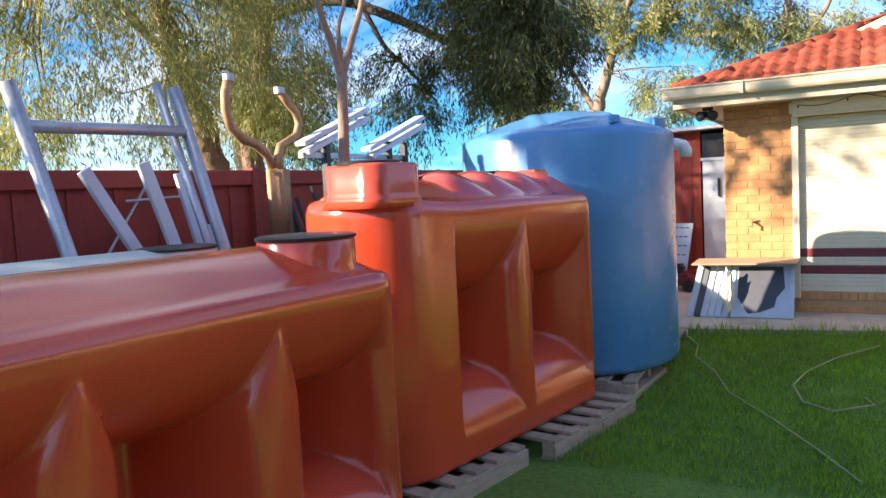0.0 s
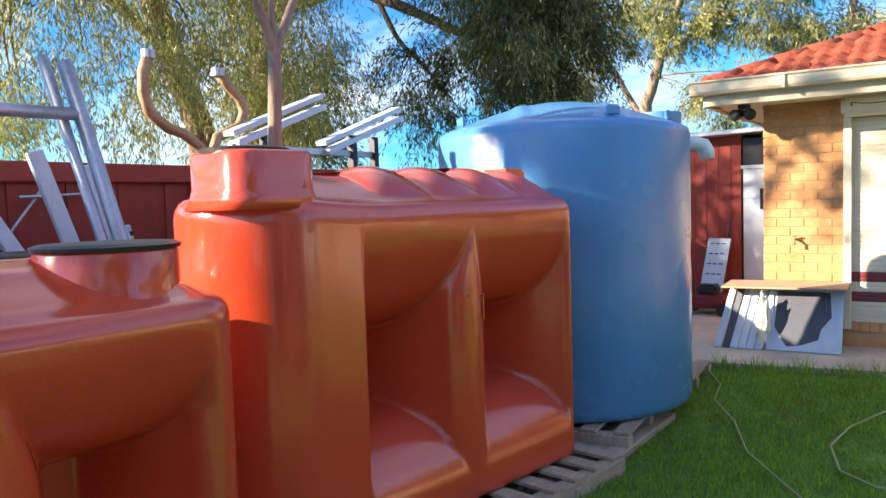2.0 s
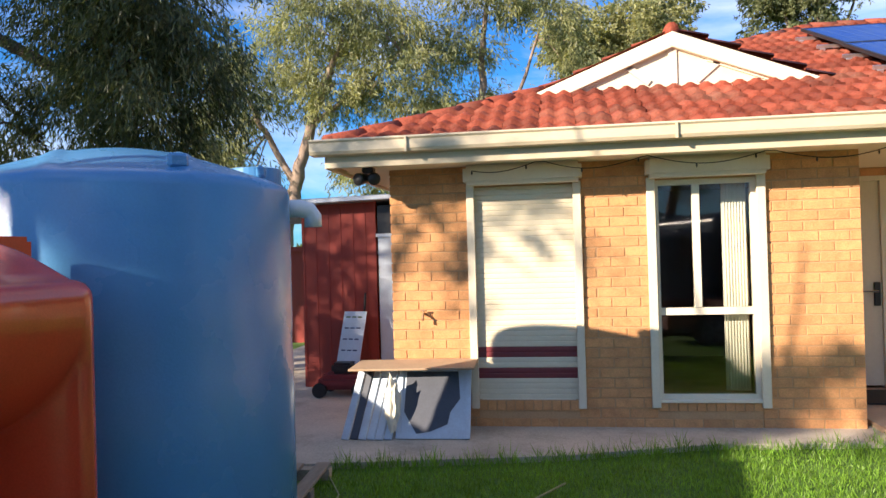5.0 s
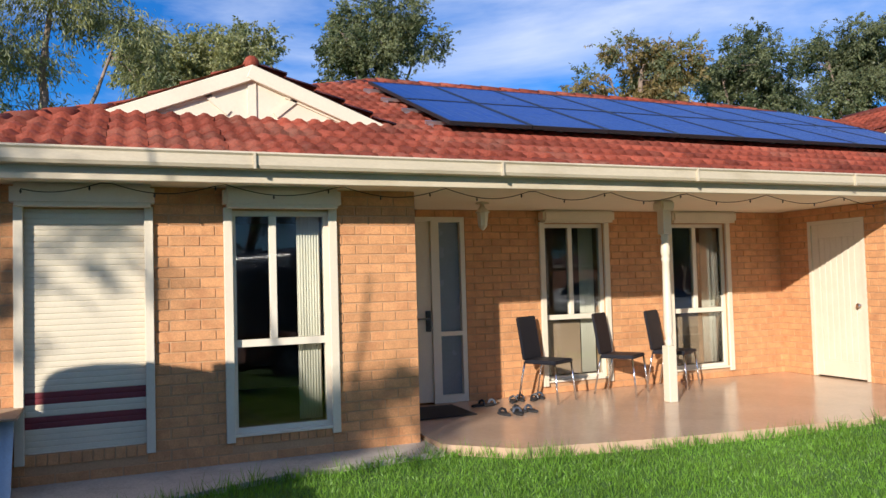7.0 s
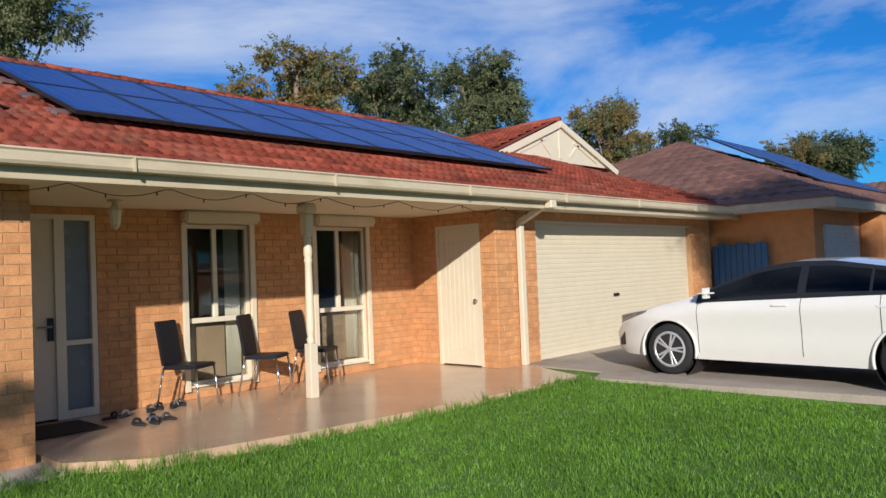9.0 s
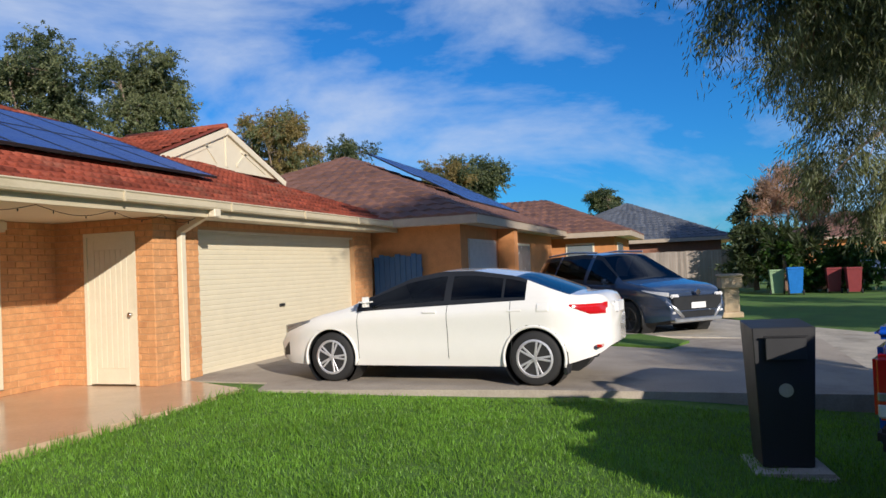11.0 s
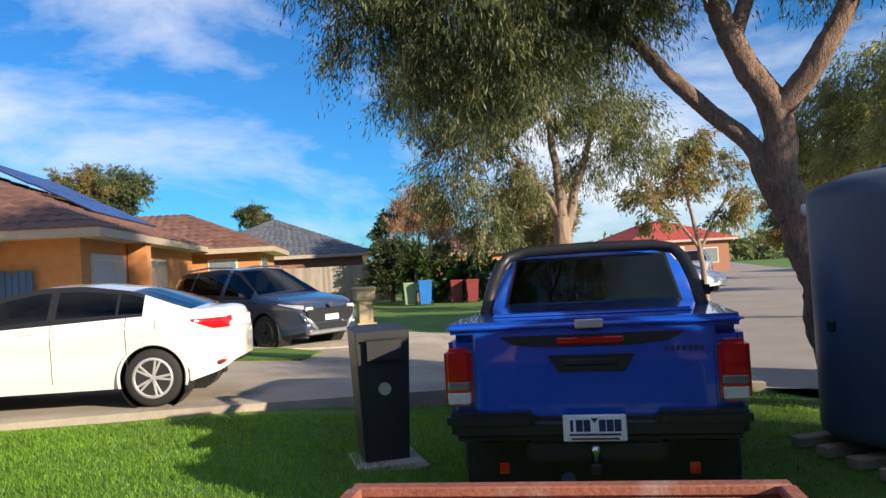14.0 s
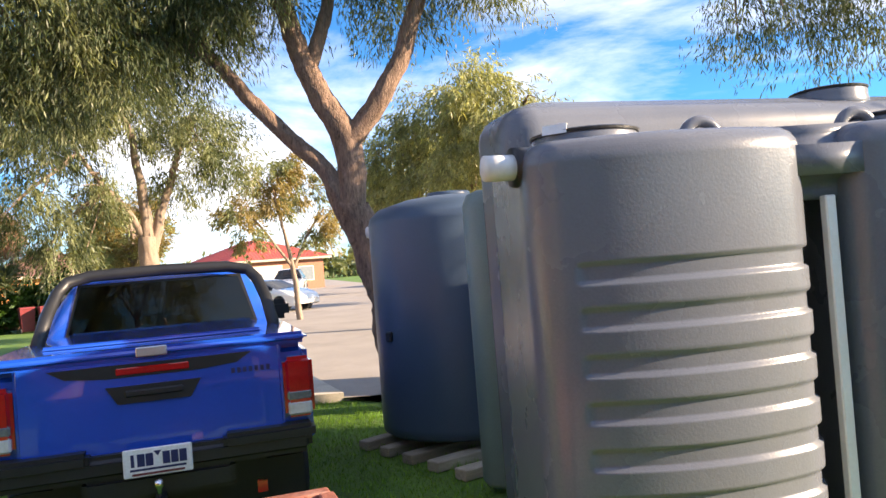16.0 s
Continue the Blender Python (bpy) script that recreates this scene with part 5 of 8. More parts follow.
# ---- shed and clutter beside the house ----
shed = thing("garden_shed", "red painted garden shed with a pale door", "shed")
part("wall", bx(-2.62, 11.0, 0.10, -1.72, 11.08, 2.30), M_REDPAINT, shed)
part("wall", bx(-2.62, 11.08, 0.10, -2.54, 14.0, 2.30), M_REDPAINT, shed)
part("wall", bx(-1.20, 11.08, 0.10, -1.12, 14.0, 2.30), M_REDPAINT, shed)
part("wall", bx(-2.62, 14.0, 0.10, -1.12, 14.08, 2.30), M_REDPAINT, shed)
for i in range(6):
    part("board_joint", bx(-2.60 + i * 0.15, 10.992, 0.12, -2.588 + i * 0.15, 11.0, 2.28), M_REDPAINT, shed)
dr = part("shed_door", bx(-1.70, 11.02, 0.12, -1.20, 11.06, 1.85, bevel=0.005), M_WHITEPANEL, shed, "pale grey door")
part("bolt", bx(-1.50, 10.99, 1.35, -1.47, 11.02, 1.60), M_DARKMETAL, dr)
part("vent_panel", bx(-1.70, 11.02, 1.89, -1.20, 11.05, 2.22), M_BLACK, shed)
part("door_head", bx(-1.72, 11.0, 1.85, -1.14, 11.07, 1.89), M_WHITEPANEL, shed)
part("roof_sheet", bx(-2.95, 10.75, 2.30, -1.06, 14.3, 2.36, bevel=0.01, m=Matrix.Translation((0, 0, 0)) @ pose(0, 0, 0, 0, -1.2, 0)), M_GALV, shed)

vr = thing("verandah_posts", "timber carport posts and beam behind the blue tank", "carport")
part("post", bx(-3.35, 12.2, 0.08, -3.25, 12.3, 2.1), M_GREYWOOD, vr)
part("post", bx(-2.86, 12.2, 0.08, -2.78, 12.3, 2.1), M_GREYWOOD, vr)
part("beam", bx(-5.2, 12.15, 2.1, -2.7, 12.33, 2.2), M_GREYWOOD, vr)

bd = thing("corrugated_sign_sheet", "white plastic sheet with rows of dark print marks", "board", look((-2.0, 10.62, 0.36), (-1.94, 10.86, 1.02)))
part("sheet", bx(-0.145, -0.004, -0.68, 0.145, 0.004, 0.0, m=pose(0, 0, 0, 0, 0, 0)), M_WHITEPANEL, bd)
for i in range(5):
    for j in range(3):
        part("print_mark", bx(-0.11 + j * 0.075, 0.0045, -0.62 + i * 0.13, -0.055 + j * 0.075, 0.006, -0.605 + i * 0.13), M_NAVY if i else M_HEDGE, bd)
mw = thing("old_mower", "dark red garden machine with black wheels on the path", "mower", pose(-2.0, 10.5, 0.105))
part("deck", bx(-0.25, -0.2, 0.08, 0.25, 0.2, 0.24, bevel=0.05, seg=2), M_MAROON, mw)
part("engine", bx(-0.12, -0.1, 0.24, 0.12, 0.12, 0.36, bevel=0.03, seg=2), M_BLACK, mw)
for sx_ in (-0.22, 0.22):
    for sy_ in (-0.2, 0.2):
        bm = bmesh.new()
        tube(bm, [(sx_, sy_ - 0.02, 0.08), (sx_, sy_ + 0.02, 0.08)], 0.08, seg=18)
        part("wheel", bm, M_RUBBER, mw)
bm = bmesh.new()
tube(bm, [(0.1, 0.2, 0.3), (0.16, 0.35, 0.9), (0.16, 0.42, 1.1)], 0.014)
part("handle", bm, M_DARKMETAL, mw)

for k in range(6):
    x = -1.40 + k * 0.072
    st = thing("skirting_board", "white painted timber board stacked against the wall", "board", look((x, 8.45 + 0.01 * (k % 2), 0.108), (x + 0.10, 8.78, 0.70)), group="boards stacked by the wall")
    part("board", bx(-0.033, -0.012, -0.62 - 0.01 * (k % 3), 0.033, 0.012, 0, bevel=0.003), M_WHITEPANEL if k != 1 else M_GREYSHEET, st)
sh_ = thing("particle_board", "thin brown board lying across the stacked panels", "board", pose(-1.38, 8.52, 0.66, 2, -0.5, 1))
part("sheet", bx(0, 0, 0, 1.06, 0.46, 0.018, bevel=0.003), M_CARD, sh_)
pn = thing("framed_panel", "white framed panel with torn dark grey sheet, leaning", "panel", look((-0.67, 8.50, 0.108), (-0.67, 8.72, 0.66)))
part("backing", bx(-0.31, -0.008, -0.59, 0.31, 0.0, 0.0), M_WHITEPANEL, pn)
bm = bmesh.new()
prism(bm, [(-0.24, -0.56), (0.20, -0.56), (0.22, -0.33), (0.14, -0.22), (0.12, -0.12), (-0.02, -0.06), (-0.14, -0.04), (-0.25, -0.22)][::1], 0.001, 0.004)
bmesh.ops.rotate(bm, verts=bm.verts, cent=(0, 0, 0), matrix=Matrix.Rotation(math.pi / 2, 3, "X"))
for v in bm.verts:
    v.co = Vector((v.co.x, 0.001 + abs(v.co.y), v.co.z))
part("torn_sheet", bm, M_GREYSHEET, pn, "torn dark grey sheet")
for b in ((-0.31, -0.59, -0.27, 0.0), (0.27, -0.59, 0.31, 0.0), (-0.27, -0.04, 0.27, 0.0)):
    part("edge_trim", bx(b[0], 0.0045, b[1], b[2], 0.016, b[3]), M_WHITEPANEL, pn)
bg_ = thing("plastic_bag", "crumpled pale plastic wrap hanging between the panels", "wrap", pose(-1.0, 8.50, 0.38))
bm = bmesh.new()
bmesh.ops.create_icosphere(bm, subdivisions=3, radius=1.0)
for v in bm.verts:
    v.co = Vector((v.co.x * 0.06, v.co.y * 0.06, v.co.z * 0.22)) * (1 + 0.5 * noise.noise(v.co * 2.3))
part("wrap", bm, M_CURTAIN, bg_)

# garden hose on the lawn
bm = bmesh.new()
pts = [(-1.29, 7.6), (-1.05, 7.1), (-0.99, 6.66), (-0.75, 6.2), (-0.56, 5.65), (-0.2, 5.1), (0.08, 4.62), (0.3, 4.2)]
tube(bm, [(x, y, ground_z(x, y) + 0.035) for x, y in pts], 0.006, seg=6)
tagged(part("garden_hose", bm, M_HOSE, smooth=True), "thin pale garden hose trailing over the lawn", "hose")
bm = bmesh.new()
pts = [(0.4, 7.4), (0.09, 6.87), (-0.10, 6.35), (-0.16, 5.95), (-0.07, 5.55), (0.12, 5.38), (0.36, 5.61), (0.30, 5.75)]
tube(bm, [(x, y, ground_z(x, y) + 0.04) for x, y in pts], 0.007, seg=6)
tagged(part("garden_hose", bm, M_HOSE, smooth=True), "looped pale garden hose lying in the grass", "hose")


# ---- porch furniture ----
def chair(m):
    c = thing("dining_chair", "black vinyl dining chair with chrome legs on the porch", "chair", m, group="chairs on the porch")
    part("seat", bx(-0.21, -0.22, 0.43, 0.21, 0.20, 0.475, bevel=0.015, seg=2), M_CHAIR, c)
    part("backrest", bx(-0.20, 0.0, 0.0, 0.20, 0.03, 0.50, bevel=0.012, seg=2, m=pose(0, 0.19, 0.47, -9)), M_CHAIR, c)
    for x in (-0.19, 0.19):
        bm = bmesh.new()
        tube(bm, [(x, -0.20, 0.43), (x * 1.08, -0.24, 0.0)], 0.012, seg=10)
        part("leg", bm, M_CHROME, c, smooth=True)
        bm = bmesh.new()
        tube(bm, [(x, 0.19, 0.46), (x * 1.05, 0.22, 0.3), (x * 1.08, 0.28, 0.0)], 0.012, seg=10)
        part("leg", bm, M_CHROME, c, smooth=True)
    return c


first = chair(pose(4.86, 10.20, PORCH, 0, 0, 30))
copy_thing(first, pose(5.88, 10.20, PORCH, 0, 0, 34))
copy_thing(first, pose(6.66, 10.22, PORCH, 0, 0, 30))
mt = tagged(part("door_mat", bx(2.95, 9.75, PORCH + 0.004, 3.75, 10.45, PORCH + 0.016, bevel=0.004), M_RUBBER), "dark rubber door mat at the front door", "mat")
for k, (x, y, r) in enumerate(((4.0, 10.25, 20), (4.12, 10.22, 35), (4.45, 10.3, 60), (4.58, 10.36, 75), (4.72, 10.3, 50), (4.85, 10.38, 80), (4.0, 9.62, 95), (4.14, 9.58, 80), (4.22, 9.72, 110), (4.33, 9.66, 100))):
    s = thing("sandal", "dark worn sandal lying on the porch tiles", "shoe", pose(x, y, PORCH, 0, 0, r), group="shoes by the front door")
    bm = bmesh.new()
    lathe(bm, [(0.11, 0.0), (0.12, 0.008), (0.115, 0.022)], seg=18)
    for v in bm.verts:
        v.co.y *= 0.38 + 0.07 * v.co.x / 0.12
    part("sole", bm, M_RUBBER, s)
    bm = bmesh.new()
    tube(bm, [(0.04, -0.045, 0.015), (0.045, -0.03, 0.05), (0.05, 0.0, 0.062), (0.045, 0.03, 0.05), (0.04, 0.045, 0.015)], 0.014, seg=8)
    part("strap", bm, M_GREYSHEET if k % 2 else M_BLACK, s)

# ---- vehicles ----
def wheel(parent, m, r=0.31, w=0.20, rim=None, spokes=5):
    """A road wheel: y is the axle, the outside is at -y."""
    wh = thing("wheel", "", "", m)
    wh.parent = parent
    bm = bmesh.new()
    lathe(bm, [(r * 0.66, -w * 0.46), (r * 0.90, -w / 2), (r * 0.98, -w * 0.38), (r, -w * 0.2), (r, w * 0.2), (r * 0.98, w * 0.38), (r * 0.9, w / 2), (r * 0.66, w * 0.46)], seg=40)
    bmesh.ops.rotate(bm, verts=bm.verts, cent=(0, 0, 0), matrix=Matrix.Rotation(-math.pi / 2, 3, "X"))
    part("tyre", bm, M_RUBBER, wh, smooth=True)
    bm = bmesh.new()
    lathe(bm, [(r * 0.60, w * 0.10), (r * 0.60, w * 0.40), (r * 0.66, w * 0.47), (r * 0.69, w * 0.44), (r * 0.67, w * 0.05), (r * 0.1, w * 0.0)], seg=40)
    bmesh.ops.rotate(bm, verts=bm.verts, cent=(0, 0, 0), matrix=Matrix.Rotation(math.pi / 2, 3, "X"))
    bmesh.ops.recalc_face_normals(bm, faces=bm.faces)
    part("brake_disc", bm, M_BLACK, wh, smooth=True)
    bm = bmesh.new()
    lathe(bm, [(r * 0.60, -0.02), (r * 0.69, -0.02), (r * 0.70, 0.012), (r * 0.63, 0.02), (r * 0.60, 0.01)], seg=40)
    bmesh.ops.rotate(bm, verts=bm.verts, cent=(0, 0, 0), matrix=Matrix.Rotation(math.pi / 2, 3, "X"))
    bmesh.ops.translate(bm, verts=bm.verts, vec=(0, -w * 0.42, 0))
    for k in range(spokes):
        for s in (-1, 1):
            a = 2 * math.pi * k / spokes + s * 0.14
            box(bm, r * 0.08, -0.02, -0.0125, r * 0.66, 0.012, 0.0125, bevel=0.004, m=Matrix.Translation((0, -w * 0.40, 0)) @ Matrix.Rotation(a, 4, "Y"))
    box(bm, -r * 0.12, -0.03, -r * 0.12, r * 0.12, 0.01, r * 0.12, bevel=r * 0.05, m=Matrix.Translation((0, -w * 0.40, 0)), seg=2)
    for f in [f for f in bm.faces if len(f.verts) > 8]:
        bm.faces.remove(f)
    part("rim", bm, rim or M_RIM, wh)
    return wh


def interp(x, table):
    for (a, p), (b, q) in zip(table, table[1:]):
        if x <= b:
            t = 0.0 if b == a else min(1.0, max(0.0, (x - a) / (b - a)))
            return p + (q - p) * t
    return table[-1][1]


def soft_interp(x, table, r=0.06):
    return sum(interp(x + d, table) for d in (-r, -r / 2, 0, r / 2, r)) / 5


def car(name, label, m, spec, paint, rim=None):
    """A closed car from a side outline: lower body, cabin, glass, lamps, wheels. Local x is forward."""
    L, W, wf, wr, R = spec["L"], spec["W"], spec["wf"], spec["wr"], spec["R"]
    c = thing(name, label, "car", m)
    n = 150
    tail = spec.get("tail", L / 2)
    xs = [-tail + (tail + L / 2) * i / n for i in range(n + 1)]
    arch = R * 1.17
    lower_rows, cab_rows = 16, 7

    def section(x):
        e = abs(2 * x / L) if x > 0 else -x / tail
        half = W / 2 * (1 - (0.26 if x > 0 else spec.get("rear", 0.26)) * max(0.0, (e - 0.66) / 0.34) ** 2.2)
        zb, belt, top = soft_interp(x, spec["bottom"]), soft_interp(x, spec["belt"]), soft_interp(x, spec["top"])
        pts = []
        for k in range(lower_rows + 1):
            t = k / lower_rows
            z = zb + (belt - zb) * t
            y = half * (0.945 + 0.055 * math.sin(min(1.0, t * 1.25) * math.pi / 2) - 0.055 * max(0.0, (t - 0.80) / 0.20) ** 2 + 0.008 * math.sin(t * 9))
            pts.append((y, z))
        y0 = pts[-1][0]
        h = max(0.0, top - belt - 0.03)
        ye = y0 - 0.02 - 0.50 * h if h > 0.02 else y0 - 0.05
        for k in range(1, cab_rows + 1):
            t = k / cab_rows
            z = belt + h * t
            pts.append((y0 - (y0 - ye) * t ** 1.25, z))
        for t in (0.12, 0.3, 0.6, 1.0):
            pts.append((ye * (1 - t), belt + h + 0.03 * math.sin(t * math.pi / 2) * (1 if h > 0.02 else 1) + (top - belt - h - 0.03) * t))
        return pts

    secs = [section(x) for x in xs]
    groups = {"body": bmesh.new(), "glass": bmesh.new(), 1: bmesh.new(), -1: bmesh.new()}
    for s in (1, -1):
        grid = {g: {} for g in groups}

        def vert(g, i, j):
            if (i, j) not in grid[g]:
                y, z = secs[i][j]
                grid[g][(i, j)] = groups[g].verts.new((xs[i], s * y, z))
            return grid[g][(i, j)]

        for i in range(n):
            xc = (xs[i] + xs[i + 1]) / 2
            rise = abs(soft_interp(xs[i + 1], spec["top"]) - soft_interp(xs[i], spec["top"])) / (xs[1] - xs[0])
            tall = secs[i][lower_rows + cab_rows][1] - secs[i][lower_rows][1]
            for j in range(len(secs[0]) - 1):
                zc = (secs[i][j][1] + secs[i][j + 1][1]) / 2
                if j < lower_rows and min(math.hypot(xc - wf, zc - R), math.hypot(xc - wr, zc - R)) < arch:
                    continue
                g = "body"
                if lower_rows <= j < lower_rows + cab_rows and tall > 0.10:
                    for a, b in spec["windows"]:
                        if a < xc < b:
                            post = any(p < xc < q for p, q in spec.get("pillars", ()))
                            g = "glass" if lower_rows < j < lower_rows + cab_rows - 1 and not post else s
                if j >= lower_rows + cab_rows and rise > 0.24 and tall > 0.02 and spec["screens"][0] < xc < spec["screens"][1]:
                    g = "glass"
                q = [vert(g, i, j), vert(g, i + 1, j), vert(g, i + 1, j + 1), vert(g, i, j + 1)]
                groups[g].faces.new(q if s < 0 else q[::-1])
    for i in (0, n):
        bmv = groups["body"]
        ring = [bmv.verts.new((xs[i], y, z)) for y, z in secs[i]] + [bmv.verts.new((xs[i], -y, z)) for y, z in secs[i][::-1]]
        bmv.faces.new(ring)
    for g in groups.values():
        bmesh.ops.remove_doubles(g, verts=g.verts, dist=0.0008)
        bmesh.ops.recalc_face_normals(g, faces=g.faces)
    body = part("body", groups["body"], paint, c, smooth=True)
    gl = part("glass", groups["glass"], M_CARGLASS, c, "dark tinted windows", smooth=True)
    for s in (1, -1):
        part("window_trim", groups[s], M_BLACK, c, "black window trim", smooth=True)
    part("cabin_lining", bx(-L * 0.22, -W * 0.36, spec["sill"], L * 0.14, W * 0.36, soft_interp(0, spec["belt"]) - 0.05), M_BLACK, c)
    part("underbody", bx(-tail + 0.62, -W * 0.38, 0.22, L / 2 - 0.55, W * 0.38, 0.42), M_BLACK, c)
    for x in (wf, wr):
        for s in (1, -1):
            yb = W / 2 * 0.985
            bm = bmesh.new()
            a0 = math.asin(max(-0.9, (0.22 - R) / arch))
            tube(bm, [(x + arch * math.cos(a), s * yb, R + arch * math.sin(a)) for a in [a0 + (math.pi - 2 * a0) * k / 28 for k in range(29)]], 0.018, seg=8)
            part("arch_lip", bm, spec.get("arch", paint), c, smooth=True)
            bm = bmesh.new()
            tube(bm, [(x, s * yb * 0.98, R), (x, s * yb * 0.62, R)], arch * 1.02, seg=32, caps=True)
            for f in [f for f in bm.faces if len(f.verts) > 4 and (f.calc_center_median().y * s) > yb * 0.9]:
                bm.faces.remove(f)
            part("wheel_well", bm, M_BLACK, c)
            wheel(c, pose(x, s * (W / 2 - 0.115), R, 0, 0, 0 if s < 0 else 180), R, 0.21, rim)
    # handles, mirrors, door lines
    for s in (1, -1):
        for x in spec["handles"]:
            part("door_handle", bx(x - 0.09, s * W / 2 * 0.985 - 0.012, spec["hz"], x + 0.09, s * W / 2 * 0.985 + 0.022, spec["hz"] + 0.03, bevel=0.008), paint, c)
        mx = spec["mirror"]
        part("mirror", bx(mx - 0.07, s * (W / 2 + 0.06) - 0.10, spec["mz"], mx + 0.09, s * (W / 2 + 0.06) + 0.10, spec["mz"] + 0.125, bevel=0.055, seg=4), paint, c)
        for x in spec["seams"]:
            bm = bmesh.new()
            for k in range(2, lower_rows):
                za, zb_ = [section(x)[k][1], section(x)[k + 1][1] if k < lower_rows else 0]
                ya = section(x)[k][0]
                yb2 = section(x)[k + 1][0]
                tube(bm, [(x, s * (ya + 0.0005), za), (x, s * (yb2 + 0.0005), zb_)], 0.004, seg=4, caps=False)
            part("door_seam", bm, M_BLACK, c)
    return c


SEDAN_SPEC = dict(L=4.54, W=1.78, tail=2.14, rear=0.52, wf=1.38, wr=-1.32, R=0.315, sill=0.3,
               bottom=[(-2.16, 0.46), (-2.0, 0.33), (-1.6, 0.22), (1.6, 0.21), (2.1, 0.22), (2.31, 0.30)],
               belt=[(-2.16, 0.637), (-2.12, 0.868), (-2.02, 0.984), (-1.2, 0.984), (0.5, 0.912), (1.0, 0.888), (1.8, 0.772), (2.1, 0.675), (2.26, 0.560), (2.31, 0.434)],
               top=[(-2.16, 0.772), (-2.13, 0.965), (-2.04, 1.052), (-1.76, 1.047), (-1.10, 1.293), (-0.55, 1.375), (-0.1, 1.380), (0.3, 1.312), (1.18, 0.960), (1.6, 0.873), (1.94, 0.762), (2.15, 0.675), (2.26, 0.579), (2.31, 0.444)],
               windows=[(-1.24, 1.02)], pillars=[(-0.30, -0.20), (-0.95, -0.92)], screens=(-1.8, 1.25), handles=(-1.10, -0.02), hz=0.85, mirror=0.80, mz=0.95, seams=(-0.25, 0.98, -1.05))
CW = pose(10.178, 5.266, 0.145, 0, 0, 85.2)
sedan = car("white_sedan", "white four-door sedan parked on the driveway", CW, SEDAN_SPEC, M_WHITECAR)


def car_side(spec, x, z):
    """The half width of a car's lower body at a place on its side."""
    e = abs(2 * x / spec["L"]) if x > 0 else -x / spec.get("tail", spec["L"] / 2)
    half = spec["W"] / 2 * (1 - (0.26 if x > 0 else spec.get("rear", 0.26)) * max(0.0, (e - 0.66) / 0.34) ** 2.2)
    zb, belt = soft_interp(x, spec["bottom"]), soft_interp(x, spec["belt"])
    t = min(1.0, max(0.0, (z - zb) / (belt - zb)))
    return half * (0.945 + 0.055 * math.sin(min(1.0, t * 1.25) * math.pi / 2) - 0.055 * max(0.0, (t - 0.80) / 0.20) ** 2 + 0.008 * math.sin(t * 9))


def side_patch(spec, s, x0, x1, low, high, proud=0.012, n=14):
    """A lens that follows the side of a car between two lines low(x) and high(x)."""
    bm = bmesh.new()
    outer = []
    for i in range(n + 1):
        x = x0 + (x1 - x0) * i / n
        outer.append([])
        for k in range(7):
            z = low(x) + (high(x) - low(x)) * k / 6
            rim_ = 0.0 if 0 < i < n and 0 < k < 6 else -0.02
            outer[-1].append(bm.verts.new((x, s * (car_side(spec, x, z) + proud + rim_), z)))
    for i in range(n):
        for k in range(6):
            bm.faces.new((outer[i][k], outer[i + 1][k], outer[i + 1][k + 1], outer[i][k + 1]))
    bmesh.ops.recalc_face_normals(bm, faces=bm.faces)
    return bm


for s in (1, -1):
    part("tail_lamp", side_patch(SEDAN_SPEC, s, -2.10, -1.72, lambda x: 0.905 - 0.115 * min(1.0, (-1.72 - x) / 0.22), lambda x: 0.925 + 0.005 * (-1.72 - x) / 0.38), M_TAIL, sedan, "red wraparound tail lamp", smooth=True)
    part("headlamp", side_patch(SEDAN_SPEC, s, 1.70, 2.22, lambda x: 0.765 - 0.17 * (x - 1.70) / 0.52, lambda x: 0.795 - 0.08 * (x - 1.70) / 0.52), M_HEAD, sedan, "slim dark headlamp", smooth=True)
    part("reflector", bx(-2.06, s * 0.62 - 0.07, 0.42, -2.00, s * 0.62 + 0.055, 0.455, bevel=0.006), M_TAIL, sedan)
    part("bumper_vent", side_patch(SEDAN_SPEC, s, 2.10, 2.24, lambda x: 0.30, lambda x: 0.54 - 0.9 * (x - 2.10), 0.006), M_BLACK, sedan, smooth=True)
    part("mudflap", bx(-1.70, s * 0.80 - 0.08, 0.14, -1.66, s * 0.80 + 0.08, 0.34), M_BLACK, sedan)
part("fuel_flap", side_patch(SEDAN_SPEC, 1, -1.52, -1.36, lambda x: 0.83, lambda x: 0.96, 0.006), M_WHITECAR, sedan, smooth=True)
part("grille", bx(2.235, -0.55, 0.30, 2.28, 0.55, 0.44, bevel=0.01), M_BLACK, sedan)
part("number_plate", bx(-2.175, -0.18, 0.80, -2.135, 0.18, 0.92), M_PLATE, sedan)

SUV = dict(L=4.57, W=1.84, wf=1.33, wr=-1.33, R=0.355, sill=0.35,
           bottom=[(-2.28, 0.48), (-2.0, 0.34), (1.9, 0.30), (2.28, 0.36)],
           belt=[(-2.28, 0.75), (-2.2, 1.08), (-1.3, 1.08), (0.5, 1.03), (1.1, 1.02), (1.9, 0.96), (2.15, 0.86), (2.26, 0.70), (2.28, 0.55)],
           top=[(-2.28, 0.9), (-2.24, 1.2), (-2.06, 1.60), (-1.7, 1.67), (-0.4, 1.71), (0.2, 1.67), (1.12, 1.12), (1.9, 1.00), (2.15, 0.90), (2.26, 0.74), (2.28, 0.56)],
           windows=[(-1.85, -1.25), (-1.18, -0.12), (0.0, 0.90)], screens=(-2.2, 1.15), handles=(-1.0, 0.1), hz=0.93, mirror=0.72, mz=1.03, seams=(-0.06, 1.0, -1.1), arch=M_BLACK)
